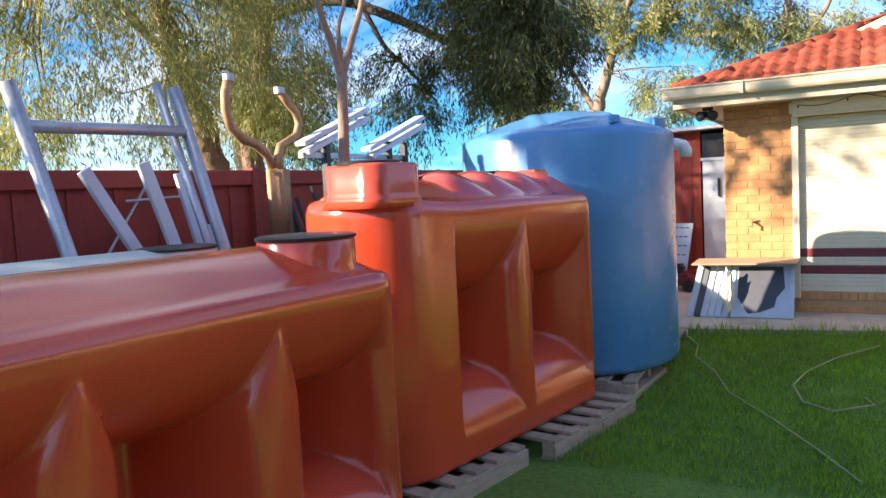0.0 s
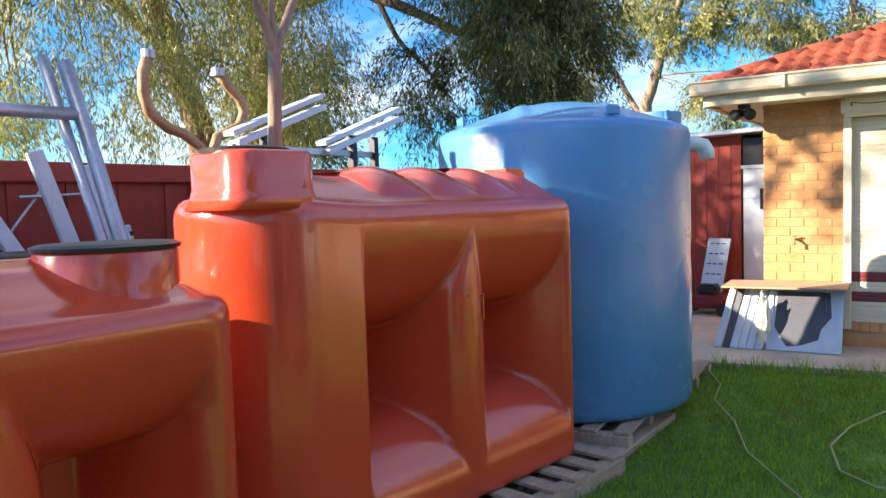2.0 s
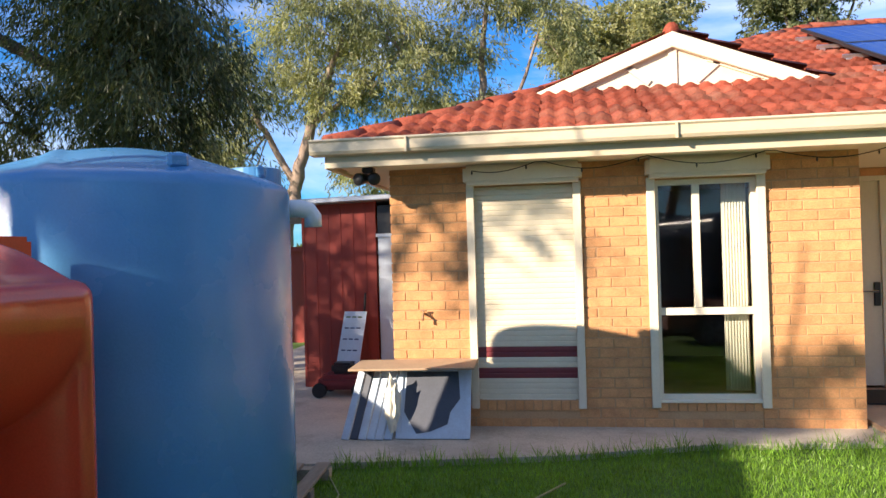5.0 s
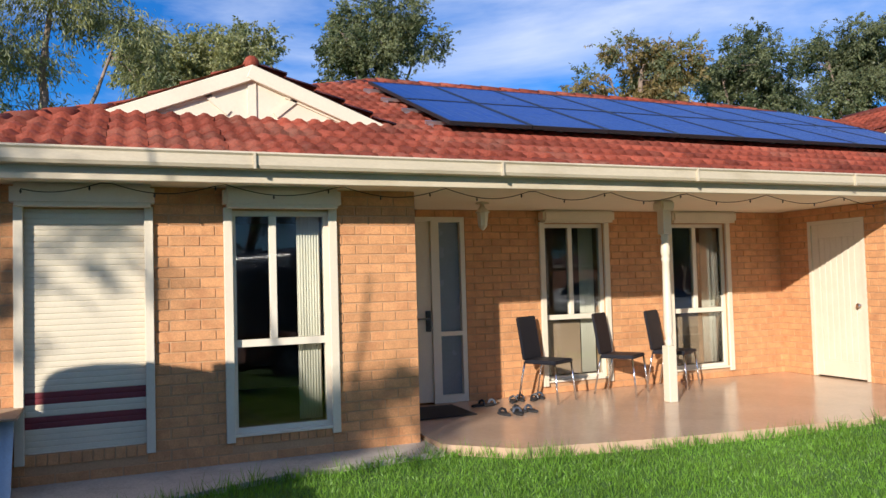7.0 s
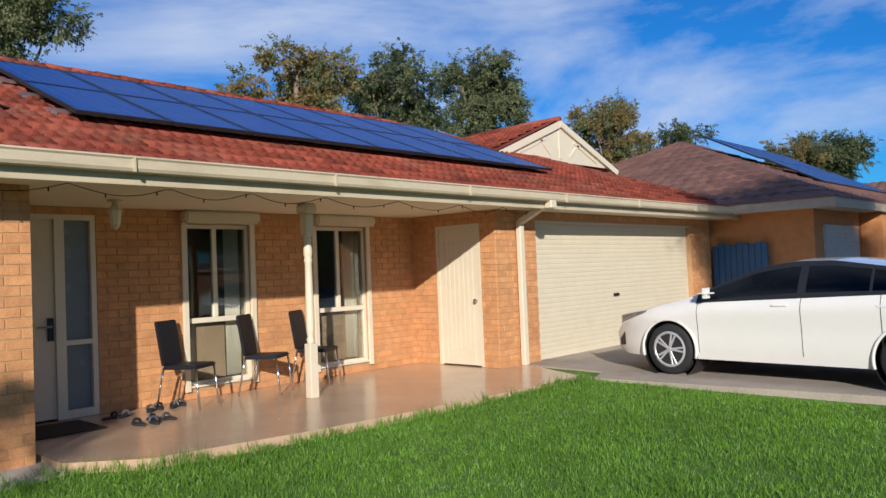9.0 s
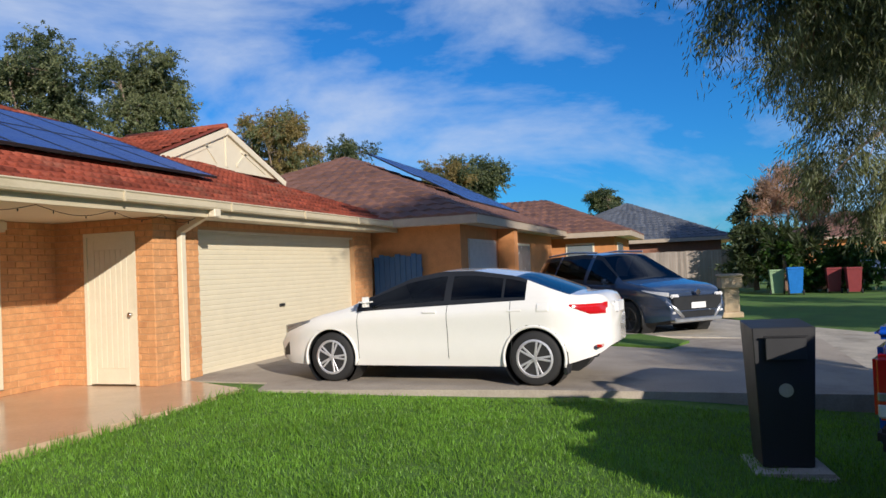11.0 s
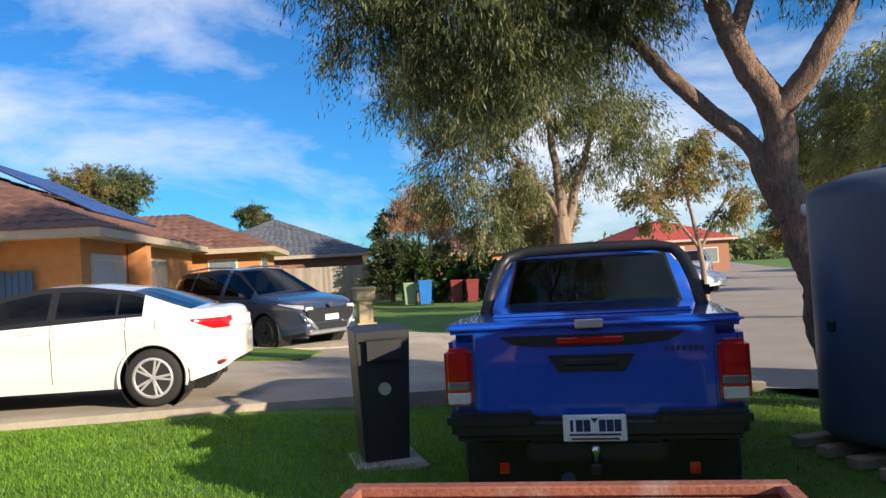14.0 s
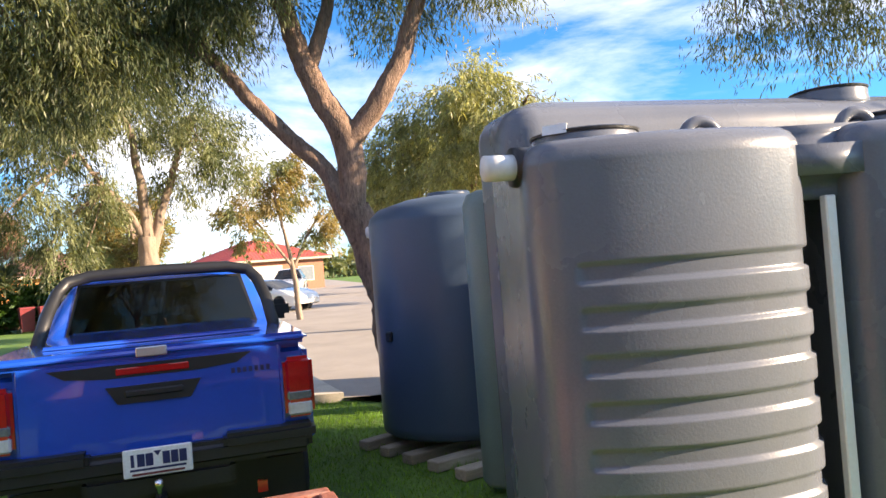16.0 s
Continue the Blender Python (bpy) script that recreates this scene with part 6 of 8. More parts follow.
suv = car("dark_suv", "dark blue SUV parked in the neighbouring driveway", pose(17.55, 3.85, 0.02, 0, 0, 225), SUV, M_SUVPAINT, M_RIMDARK)
part("grille", bx(2.20, -0.62, 0.52, 2.295, 0.62, 0.80, bevel=0.02), M_BLACK, suv)
part("lower_grille", bx(2.20, -0.42, 0.39, 2.30, 0.42, 0.51, bevel=0.015), M_BLACK, suv)
bm = bmesh.new()
tube(bm, [(2.27, 0, 0.86), (2.31, 0, 0.86)], 0.055, seg=20)
part("badge", bm, M_CHROME, suv, "chrome oval badge")
part("skid_plate", bx(2.16, -0.60, 0.30, 2.315, 0.60, 0.38, bevel=0.02), M_ALU, suv)
part("number_plate", bx(2.295, -0.18, 0.56, 2.31, 0.18, 0.67), M_PLATE, suv)
for s in (1, -1):
    lamp = part("headlamp", side_patch(SUV, s, 1.72, 2.24, lambda x: 0.92 - 0.13 * (x - 1.72) / 0.52, lambda x: 0.935 - 0.06 * (x - 1.72) / 0.52), M_CLEAR, suv, smooth=True)
    part("front_lens", bx(2.24, s * 0.56 - 0.11, 0.765, 2.30, s * 0.56 + 0.10, 0.84, bevel=0.02, seg=2), M_CLEAR, lamp)
    bm = bmesh.new()
    tube(bm, [(2.20, s * 0.72, 0.72), (2.29, s * 0.56, 0.56), (2.31, s * 0.40, 0.40)], [0.02, 0.04, 0.03], seg=10)
    part("bumper_wing", bm, M_ALU, suv, "silver bumper wing", smooth=True)
    part("fog_lamp", bx(2.20, s * 0.60 - 0.05, 0.46, 2.30, s * 0.60 + 0.05, 0.52, bevel=0.02), M_CLEAR, suv)
    bm = bmesh.new()
    tube(bm, [(-1.7, s * 0.60, 1.67), (-0.8, s * 0.62, 1.735), (0.1, s * 0.62, 1.70)], 0.02)
    part("roof_rail", bm, M_ALU, suv)

far = car("parked_sedan", "white sedan parked far down the street", pose(31.4, -11.7, -0.145, 0, 0, 205), SEDAN_SPEC, M_WHITECAR)
far2 = car("silver_wagon", "pale wagon parked before a far house", pose(41.5, -17.5, -0.05, 0, 0, 150), SUV, M_SILVERCAR)
far3 = car("dark_wagon", "dark wagon parked far behind the hedge", pose(45.0, -5.5, 0.0, 0, 0, 200), SUV, M_SUVPAINT)

# ---- the blue ute ----
UM = pose(5.13, 0.42, -0.215, 0, 0, -19.0)
ute = thing("blue_ute", "glossy blue dual-cab ute seen from its tailgate", "ute", UM)
HW = 0.905
part("tub", bx(0.02, -HW, 0.60, 1.60, HW, 1.25, bevel=0.05, seg=3), M_UTEBLUE, ute)
tg = part("tailgate", bx(-0.045, -0.735, 0.70, 0.03, 0.735, 1.275, bevel=0.022, seg=3), M_UTEBLUE, ute)
bm = bmesh.new()
prism(bm, [(-0.26, 0.0), (0.26, 0.0), (0.20, -0.10), (-0.20, -0.10)][::-1], 0.0, 0.012)
part("handle_recess", bm, M_BLACK, tg, "black tailgate handle recess", m=Matrix.Translation((-0.046, 0, 1.11)) @ Matrix(((0, 0, -1, 0), (-1, 0, 0, 0), (0, 1, 0, 0), (0, 0, 0, 1))))
part("handle", bx(-0.072, -0.16, 1.045, -0.05, 0.16, 1.085, bevel=0.008), M_BLACK, tg)
bm = bmesh.new()
prism(bm, [(-0.56, 0.0), (0.56, 0.0), (0.47, -0.055), (0.25, -0.075), (-0.25, -0.075), (-0.47, -0.055)][::-1], 0.0, 0.004)
part("black_band", bm, M_BLACK, tg, "matt black decal band", m=Matrix.Translation((-0.0455, 0, 1.235)) @ Matrix(((0, 0, -1, 0), (-1, 0, 0, 0), (0, 1, 0, 0), (0, 0, 0, 1))))
part("brake_lamp", bx(-0.06, -0.20, 1.175, -0.048, 0.20, 1.215, bevel=0.005), M_TAIL, tg, "red high brake lamp")
for k in range(7):
    part("badge_bar", bx(-0.049, -0.66 + k * 0.034, 1.115, -0.044, -0.64 + k * 0.034, 1.145), M_NAVY, tg)
lid = part("tub_lid", bx(-0.06, -HW + 0.005, 1.255, 1.62, HW - 0.005, 1.325, bevel=0.03, seg=3), M_UTEBLUE, ute, "hard blue tub cover")
part("lid_hump", bx(0.35, -0.66, 1.31, 1.60, 0.66, 1.348, bevel=0.018, seg=3), M_UTEBLUE, lid)
part("lid_latch", bx(-0.075, -0.085, 1.27, -0.05, 0.085, 1.325, bevel=0.006), M_ALU, lid, "silver latch plate")
for s in (1, -1):
    lamp = part("tail_lamp", bx(-0.05, s * 0.735 + (0.004 if s > 0 else -0.185), 0.80, 0.20, s * 0.735 + (0.185 if s > 0 else -0.004), 1.17, bevel=0.03, seg=3), M_TAIL, ute, "tall red and clear tail lamp")
    for z0, z1, mt_ in ((0.905, 0.965, M_HEAD), (0.815, 0.898, M_CLEAR)):
        part("clear_lens", bx(-0.056, s * 0.735 + (0.02 if s > 0 else -0.165), z0, 0.0, s * 0.735 + (0.165 if s > 0 else -0.02), z1, bevel=0.012), mt_, lamp)
    part("rear_guard", bx(0.20, s * HW - 0.03, 0.60, 1.55, s * HW + 0.03, 1.0, bevel=0.025, seg=2), M_UTEBLUE, ute)
    for x in (0.78, 3.86):
        wheel(ute, pose(x, s * (HW - 0.13), 0.385, 0, 0, 0 if s < 0 else 180), 0.385, 0.26, M_RIMDARK, 6)
    part("mudflap", bx(0.30, s * 0.72 - 0.14, 0.16, 0.33, s * 0.72 + 0.14, 0.5), M_BLACK, ute)
    part("reflector", bx(-0.03, s * 0.57 - 0.03, 0.38, 0.0, s * 0.57 + 0.03, 0.45), M_TAIL, ute)
# plain chassis block, black to carry the shadow between the wheels
part("underbody", bx(0.25, -0.62, 0.24, 5.0, 0.62, 0.60), M_BLACK, ute)
bump = part("bumper", bx(-0.13, -0.88, 0.60, 0.10, 0.88, 0.74, bevel=0.04, seg=3), M_BLACK, ute, "black step bumper")
part("bumper_step", bx(-0.15, 0.36, 0.68, 0.02, 0.90, 0.775, bevel=0.025, seg=2), M_BLACK, bump)
part("bumper_step", bx(-0.15, -0.90, 0.68, 0.02, -0.36, 0.775, bevel=0.025, seg=2), M_BLACK, bump)
part("bumper_lower", bx(-0.10, -0.42, 0.46, 0.05, 0.42, 0.61, bevel=0.03, seg=2), M_BLACK, bump)
plate = part("number_plate", bx(-0.162, -0.186, 0.605, -0.15, 0.186, 0.765, bevel=0.006), M_PLATE, ute, "white number plate with dark bars")
for k, w in enumerate((0.018, 0.04, 0.04, 0.0, 0.04, 0.04, 0.04)):
    if w:
        y = 0.135 - k * 0.045
        part("plate_bar", bx(-0.1645, y - w / 2, 0.665, -0.1618, y + w / 2, 0.735), M_NAVY, plate)
bm = bmesh.new()
prism(bm, [(-0.022, 0.0), (0.022, 0.0), (0.0, -0.03)][::-1], 0.0, 0.002)
part("plate_emblem", bm, M_NAVY, plate, m=Matrix.Translation((-0.162, 0.0, 0.745)) @ Matrix(((0, 0, -1, 0), (-1, 0, 0, 0), (0, 1, 0, 0), (0, 0, 0, 1))))
for z, w in ((0.647, 0.15), (0.622, 0.14)):
    part("plate_line", bx(-0.1645, -w, z - 0.006, -0.1618, w, z + 0.006), M_NAVY if z > 0.64 else M_MAROON, plate)
hitch = part("tow_bar", bx(-0.24, -0.03, 0.42, 0.1, 0.03, 0.49, bevel=0.01), M_DARKMETAL, ute)
bm = bmesh.new()
lathe(bm, [(0.012, 0.0), (0.014, 0.05), (0.026, 0.07), (0.024, 0.095), (0.01, 0.105)], -0.22, 0.0, seg=16)
for v in bm.verts:
    v.co.z += 0.49
part("tow_ball", bm, M_CHROME, hitch, smooth=True)
# cab: lofted from the back wall to the bonnet
bm = bmesh.new()
cab = [(1.62, 0.90, 0.42, 1.27, 0.82, 1.30), (1.66, 0.90, 0.42, 1.27, 0.66, 1.73), (1.9, 0.91, 0.40, 1.24, 0.64, 1.785), (2.7, 0.91, 0.40, 1.22, 0.64, 1.79), (3.05, 0.91, 0.40, 1.22, 0.68, 1.75), (3.75, 0.91, 0.45, 1.18, 0.80, 1.24), (4.9, 0.88, 0.50, 1.06, 0.70, 1.12), (5.15, 0.78, 0.55, 0.80, 0.60, 0.86)]
rings = []
for x, w, zl, zb, wt, zt in cab:
    pts = [(w * 0.96, zl), (w, (zl + zb) / 2), (w * 0.98, zb), ((w + wt) / 2, (zb + zt) / 2 + 0.02), (wt, zt - 0.05), (wt * 0.85, zt - 0.012), (wt * 0.4, zt), (0, zt + 0.005)]
    rings.append([bm.verts.new((x, y, z)) for y, z in pts] + [bm.verts.new((x, -y, z)) for y, z in pts[-2::-1]])
for a, b in zip(rings, rings[1:]):
    for k in range(len(a) - 1):
        bm.faces.new((a[k], a[k + 1], b[k + 1], b[k]))
bm.faces.new(rings[0]), bm.faces.new(rings[-1][::-1])
bmesh.ops.recalc_face_normals(bm, faces=bm.faces)
cabp = part("cab", bm, M_UTEBLUE, ute)
for p in cabp.data.polygons:
    p.use_smooth = len(p.vertices) == 4
tilt = math.degrees(math.atan2(0.04, 0.49))


def screen(low, high, z0, z1, thick):
    """An upright pane, wider at its foot, that faces back."""
    bm = bmesh.new()
    ring = [[bm.verts.new((x, y, z)) for y, z in ((-low, z0), (low, z0), (high, z1), (-high, z1))] for x in (-thick, 0.0)]
    for k in range(4):
        bm.faces.new((ring[0][k], ring[0][(k + 1) % 4], ring[1][(k + 1) % 4], ring[1][k]))
    bm.faces.new(ring[0][::-1]), bm.faces.new(ring[1])
    bmesh.ops.recalc_face_normals(bm, faces=bm.faces)
    return bm


rw = part("rear_window", screen(0.69, 0.585, 0.02, 0.375, 0.012), M_CARGLASS, ute, "dark rear window", m=pose(1.622, 0, 1.32, 0, tilt, 0))
part("window_seal", screen(0.715, 0.605, 0.0, 0.395, 0.006), M_BLACK, rw, m=pose(0.002, 0, 0))
for s in (1, -1):
    part("side_glass", bx(1.95, s * 0.795 - 0.02, 1.30, 3.15, s * 0.795 + 0.012, 1.64, m=None), M_CARGLASS, ute)
    part("side_mirror", bx(3.18, s * 1.02 - 0.12, 1.22, 3.32, s * 1.02 + 0.12, 1.42, bevel=0.05, seg=2), M_BLACK, ute)
    part("mirror_arm", bx(3.22, s * 0.90 - 0.06, 1.25, 3.30, s * 0.90 + 0.06, 1.30), M_BLACK, ute)
bm = bmesh.new()
tube(bm, [(0.95, 0.79, 1.30), (1.28, 0.77, 1.51), (1.46, 0.725, 1.66), (1.54, 0.66, 1.74), (1.56, 0.5, 1.775), (1.56, 0, 1.785), (1.56, -0.5, 1.775), (1.54, -0.66, 1.74), (1.46, -0.725, 1.66), (1.28, -0.77, 1.51), (0.95, -0.79, 1.30)], 0.045, seg=14)
part("sports_bar", bm, M_BLACK, ute, "black tubular sports bar", smooth=True)

# ---- trailer ----
TRM = pose(3.42, 1.115, -0.10, 0, 0, 163.0)      # local x runs back from the front panel
tr = thing("box_trailer", "rusty red steel box trailer hitched behind the ute", "trailer", TRM)
TWD = 0.80
part("floor", bx(0.0, -TWD, 0.36, 1.55, TWD, 0.40), M_RUST, tr)
part("front_panel", bx(0.0, -TWD, 0.40, 0.03, TWD, 0.70), M_RUST, tr)
part("rear_panel", bx(1.52, -TWD, 0.40, 1.55, TWD, 0.70), M_RUST, tr)
part("top_rail", bx(-0.02, -TWD - 0.02, 0.69, 0.05, TWD + 0.02, 0.73, bevel=0.006), M_RUST, tr)
part("top_rail", bx(1.50, -TWD - 0.02, 0.69, 1.57, TWD + 0.02, 0.73, bevel=0.006), M_RUST, tr)
for s in (1, -1):
    part("side_panel", bx(0.03, s * TWD - 0.015, 0.40, 1.52, s * TWD + 0.015, 0.70), M_RUST, tr)
    part("top_rail", bx(0.052, s * TWD - 0.03, 0.69, 1.498, s * TWD + 0.03, 0.73, bevel=0.006), M_RUST, tr)
    part("mudguard", bx(0.55, s * (TWD + 0.14) - 0.11, 0.60, 1.15, s * (TWD + 0.14) + 0.11, 0.63, bevel=0.01), M_RUST, tr)
    wheel(tr, pose(0.85, s * (TWD + 0.14), 0.29, 0, 0, 0 if s < 0 else 180), 0.29, 0.17, M_GALV)
    bm = bmesh.new()
    tube(bm, [(0.2, s * 0.5, 0.36), (-0.9, 0.03 * s, 0.36)], 0.03, seg=8)
    part("drawbar", bm, M_RUST, tr)
bm = bmesh.new()
tube(bm, [(-0.85, 0, 0.37), (-1.22, 0, 0.40)], 0.04, seg=10)
part("coupling", bm, M_DARKMETAL, tr)

# ---- letterboxes, bins, gate ----
LM = pose(6.86, 1.66, ground_z(6.86, 1.66) + 0.03, 0, 0, 8)
lb = thing("letterbox", "tall charcoal metal letterbox pillar on the lawn", "letterbox", LM)
bm = bmesh.new()
lo = [bm.verts.new(p) for p in ((-0.17, -0.18, 0), (0.17, -0.18, 0), (0.17, 0.18, 0), (-0.17, 0.18, 0))]
hi = [bm.verts.new(p) for p in ((-0.22, -0.22, 1.03), (0.22, -0.22, 1.06), (0.22, 0.22, 1.06), (-0.22, 0.22, 1.03))]
for i in range(4):
    bm.faces.new((lo[i], lo[(i + 1) % 4], hi[(i + 1) % 4], hi[i]))
bm.faces.new(lo[::-1]), bm.faces.new(hi)
bmesh.ops.bevel(bm, geom=list(bm.edges), offset=0.006, segments=1, affect="EDGES")
part("pillar", bm, M_LETTERBOX, lb)
dm = pose(-0.214, 0, 0, 0, -2.7, 0)
part("mail_door", bx(-0.012, -0.14, 0.80, 0.006, 0.14, 0.96, bevel=0.004, m=dm), M_LETTERBOX, lb)
part("door_trim", bx(-0.016, -0.15, 0.965, 0.004, 0.15, 0.975, m=dm), M_DARKMETAL, lb)
bm = bmesh.new()
tube(bm, [(-0.20, 0, 0.57), (-0.212, 0, 0.57)], 0.05, seg=24)
part("paper_slot", bm, M_ALU, lb, "round newspaper hole", m=pose(0, 0, 0))
part("plinth", bx(-0.36, -0.30, -0.12, 0.28, 0.30, -0.005, bevel=0.03, seg=2), M_CONC, lb)

pl = thing("stone_letterbox", "sandstone brick letterbox pillar across the driveway", "letterbox", pose(21.3, 1.46, -0.02, 0, 0, 10))
part("base", bx(-0.26, -0.26, 0, 0.26, 0.26, 0.14, bevel=0.02), M_STONE, pl)
part("shaft", bx(-0.19, -0.19, 0.14, 0.19, 0.19, 0.74, bevel=0.015), M_STONE, pl)
part("head", bx(-0.26, -0.26, 0.74, 0.26, 0.26, 1.02, bevel=0.02), M_STONE, pl)
part("cap", bx(-0.30, -0.30, 1.02, 0.30, 0.30, 1.10, bevel=0.04), M_STONE, pl)


def bin_(name, m, material, label):
    b = thing(name, label, "bin", m, group="wheelie bins by the hedge")
    bm = bmesh.new()
    lo = [bm.verts.new(p) for p in ((-0.24, -0.22, 0.06), (0.24, -0.22, 0.06), (0.24, 0.22, 0.06), (-0.24, 0.22, 0.06))]
    hi = [bm.verts.new(p) for p in ((-0.31, -0.28, 0.96), (0.31, -0.28, 0.96), (0.31, 0.28, 0.96), (-0.31, 0.28, 0.96))]
    for i in range(4):
        bm.faces.new((lo[i], lo[(i + 1) % 4], hi[(i + 1) % 4], hi[i]))
    bm.faces.new(lo[::-1]), bm.faces.new(hi)
    part("bin_body", bm, material, b)
    part("lid", bx(-0.34, -0.31, 0.96, 0.33, 0.31, 1.06, bevel=0.03, seg=2), material, b)
    for s in (1, -1):
        bm = bmesh.new()
        tube(bm, [(0.2, s * 0.24, 0.1), (0.2, s * 0.29, 0.1)], 0.1, seg=16)
        part("wheel", bm, M_RUBBER, b)
    return b


bin_("wheelie_bin", pose(35.9, -0.95, ground_z(35, -1), 0, 0, 180), M_BINGR, "pale green wheelie bin beside the hedge")
bin_("wheelie_bin", pose(35.4, -1.62, ground_z(35, -1), 0, 0, 180) @ Matrix.Scale(1.08, 4), M_BINB, "bright blue wheelie bin beside the hedge")
bin_("wheelie_bin", pose(36.0, -3.15, ground_z(35, -3), 0, 0, 180), M_BINR, "maroon wheelie bin beside the hedge")
bin_("wheelie_bin", pose(35.4, -3.80, ground_z(35, -3), 0, 0, 180), M_BINR, "maroon wheelie bin beside the hedge")

gt = thing("side_gate", "blue painted paling gate between the two houses", "gate")
for k in range(9):
    y = 7.85 + k * 0.125
    part("paling", bx(16.05, y, 0.14, 16.08, y + 0.118, 1.86 + 0.03 * math.sin(k * 2.1), bevel=0.004), M_BLUEGATE, gt)
for z in (0.5, 1.5):
    part("rail", bx(16.08, 7.85, z, 16.12, 8.98, z + 0.08), M_BLUEGATE, gt)


# ---- neighbouring houses ----
def far_house(name, label, x0, x1, y0, y1, wall_h, over, tp_, wall_mat, roof_mat, z=0.0, openings=(), rot=None):
    """A single-storey house: walls, hipped tiled roof, fascia, and openings given as (side, a0, a1, z0, z1, kind)."""
    h = thing(name, label, "house", pose(0, 0, z))
    part("wall_block", bx(x0, y0, -0.3, x1, y1, wall_h), wall_mat, h)
    ex0, ex1, ey0, ey1 = x0 - over, x1 + over, y0 - over, y1 + over
    bm = bmesh.new()
    for b in ((ex0, ey0, ex1, ey0 + 0.05), (ex0, ey1 - 0.05, ex1, ey1), (ex0, ey0 + 0.05, ex0 + 0.05, ey1 - 0.05), (ex1 - 0.05, ey0 + 0.05, ex1, ey1 - 0.05)):
        box(bm, b[0], b[1], wall_h - 0.02, b[2], b[3], wall_h + 0.16)
    part("fascia", bm, M_NFASCIA, h)
    part("soffit", bx(ex0 + 0.05, ey0 + 0.05, wall_h, ex1 - 0.05, ey1 - 0.05, wall_h + 0.02), M_SOFFIT, h)
    # stepped tile courses up each slope
    run = min(ex1 - ex0, ey1 - ey0) / 2
    rows = int(run / 0.34)
    bm = bmesh.new()
    for r in range(rows):
        a, b = r * run / rows, (r + 1) * run / rows
        za, zb = wall_h + 0.16 + a * tp_, wall_h + 0.16 + b * tp_
        for (p, q) in (((ex0, ey0), (ex1, ey0)), ((ex1, ey0), (ex1, ey1)), ((ex1, ey1), (ex0, ey1)), ((ex0, ey1), (ex0, ey0))):
            cx, cy = (ex0 + ex1) / 2, (ey0 + ey1) / 2

            def inn(pt, d):
                return (pt[0] + d * (1 if pt[0] < cx else -1), pt[1] + d * (1 if pt[1] < cy else -1))
            p0, q0, p1, q1 = inn(p, a), inn(q, a), inn(p, b), inn(q, b)
            L = math.hypot(q0[0] - p0[0], q0[1] - p0[1])
            m = max(1, int(L / 0.32))
            for k in range(m):
                t0, t1 = k / m, (k + 1) / m
                lerp = lambda u, v, t: (u[0] + (v[0] - u[0]) * t, u[1] + (v[1] - u[1]) * t)
                A, B, C, D = lerp(p0, q0, t0), lerp(p0, q0, t1), lerp(p1, q1, t1), lerp(p1, q1, t0)
                mid, mid2 = lerp(p0, q0, (t0 + t1) / 2), lerp(p1, q1, (t0 + t1) / 2)
                lift = 0.045
                v = [bm.verts.new(w) for w in ((*A, za + lift * 0.5), (*mid, za + lift * 1.4), (*B, za + lift * 0.5), (*C, zb), (*mid2, zb + lift * 0.7), (*D, zb), (*A, za - 0.01), (*mid, za - 0.01), (*B, za - 0.01))]
                bm.faces.new((v[0], v[1], v[4], v[5])), bm.faces.new((v[1], v[2], v[3], v[4]))
                bm.faces.new((v[6], v[7], v[1], v[0])), bm.faces.new((v[7], v[8], v[2], v[1]))
    rf = part("roof", bm, roof_mat, h)
    for side, a0, a1, z0, z1, kind in openings:
        if side == "s":
            o = bx(a0, y0 - 0.03, z0, a1, y0 + 0.02, z1)
            inner = bx(a0 + 0.06, y0 - 0.04, z0 + 0.06, a1 - 0.06, y0 - 0.03, z1 - 0.06)
        else:
            o = bx(x0 - 0.03, a0, z0, x0 + 0.02, a1, z1)
            inner = bx(x0 - 0.04, a0 + 0.06, z0 + 0.06, x0 - 0.03, a1 - 0.06, z1 - 0.06)
        w = part("window" if kind == "w" else "garage_door", o, M_FRAME if kind == "w" else M_GREYDOOR, h)
        if kind == "w":
            part("pane", inner, M_FROST, w)
        else:
            bm = bmesh.new()
            k = z0
            while k < z1 - 0.04:
                if side == "s":
                    box(bm, a0, y0 - 0.045, k, a1, y0 - 0.03, k + 0.05)
                else:
                    box(bm, x0 - 0.045, a0, k, x0 - 0.03, a1, k + 0.05)
                k += 0.085
            part("door_ribs", bm, M_GREYDOOR, w)
            inner.free()
    return h


nb = far_house("brick_house", "brown tiled brick house with solar panels next door", 16.2, 27.0, 7.0, 17.0, 2.42, 0.55, 0.42, M_NBRICK, M_BROWNTILE, 0.05, [("s", 16.75, 19.1, 0.08, 2.12, "g"), ("s", 21.2, 23.2, 0.3, 2.1, "w")])
part("pier", bx(19.35, 6.55, -0.2, 19.75, 6.98, 2.42), M_NBRICK, nb)
first = None
for r in range(2):
    for k in range(6):
        m = Matrix.Translation((20.2 + k * 1.0 - 0.0, 7.9 + r * 1.55, 2.42 + 0.16 + 0.14 + (1.45 + r * 1.55) * 0.42 + r * 0.14)) @ Matrix.Rotation(math.atan(0.42) + radians(5), 4, "X")
        if first is None:
            first = solar_panel(0.985, 1.6)
            first["label"], first["group"] = "blue solar panel on the brown tiled roof", "solar panels next door"
            first.matrix_basis = m
        else:
            copy_thing(first, m)
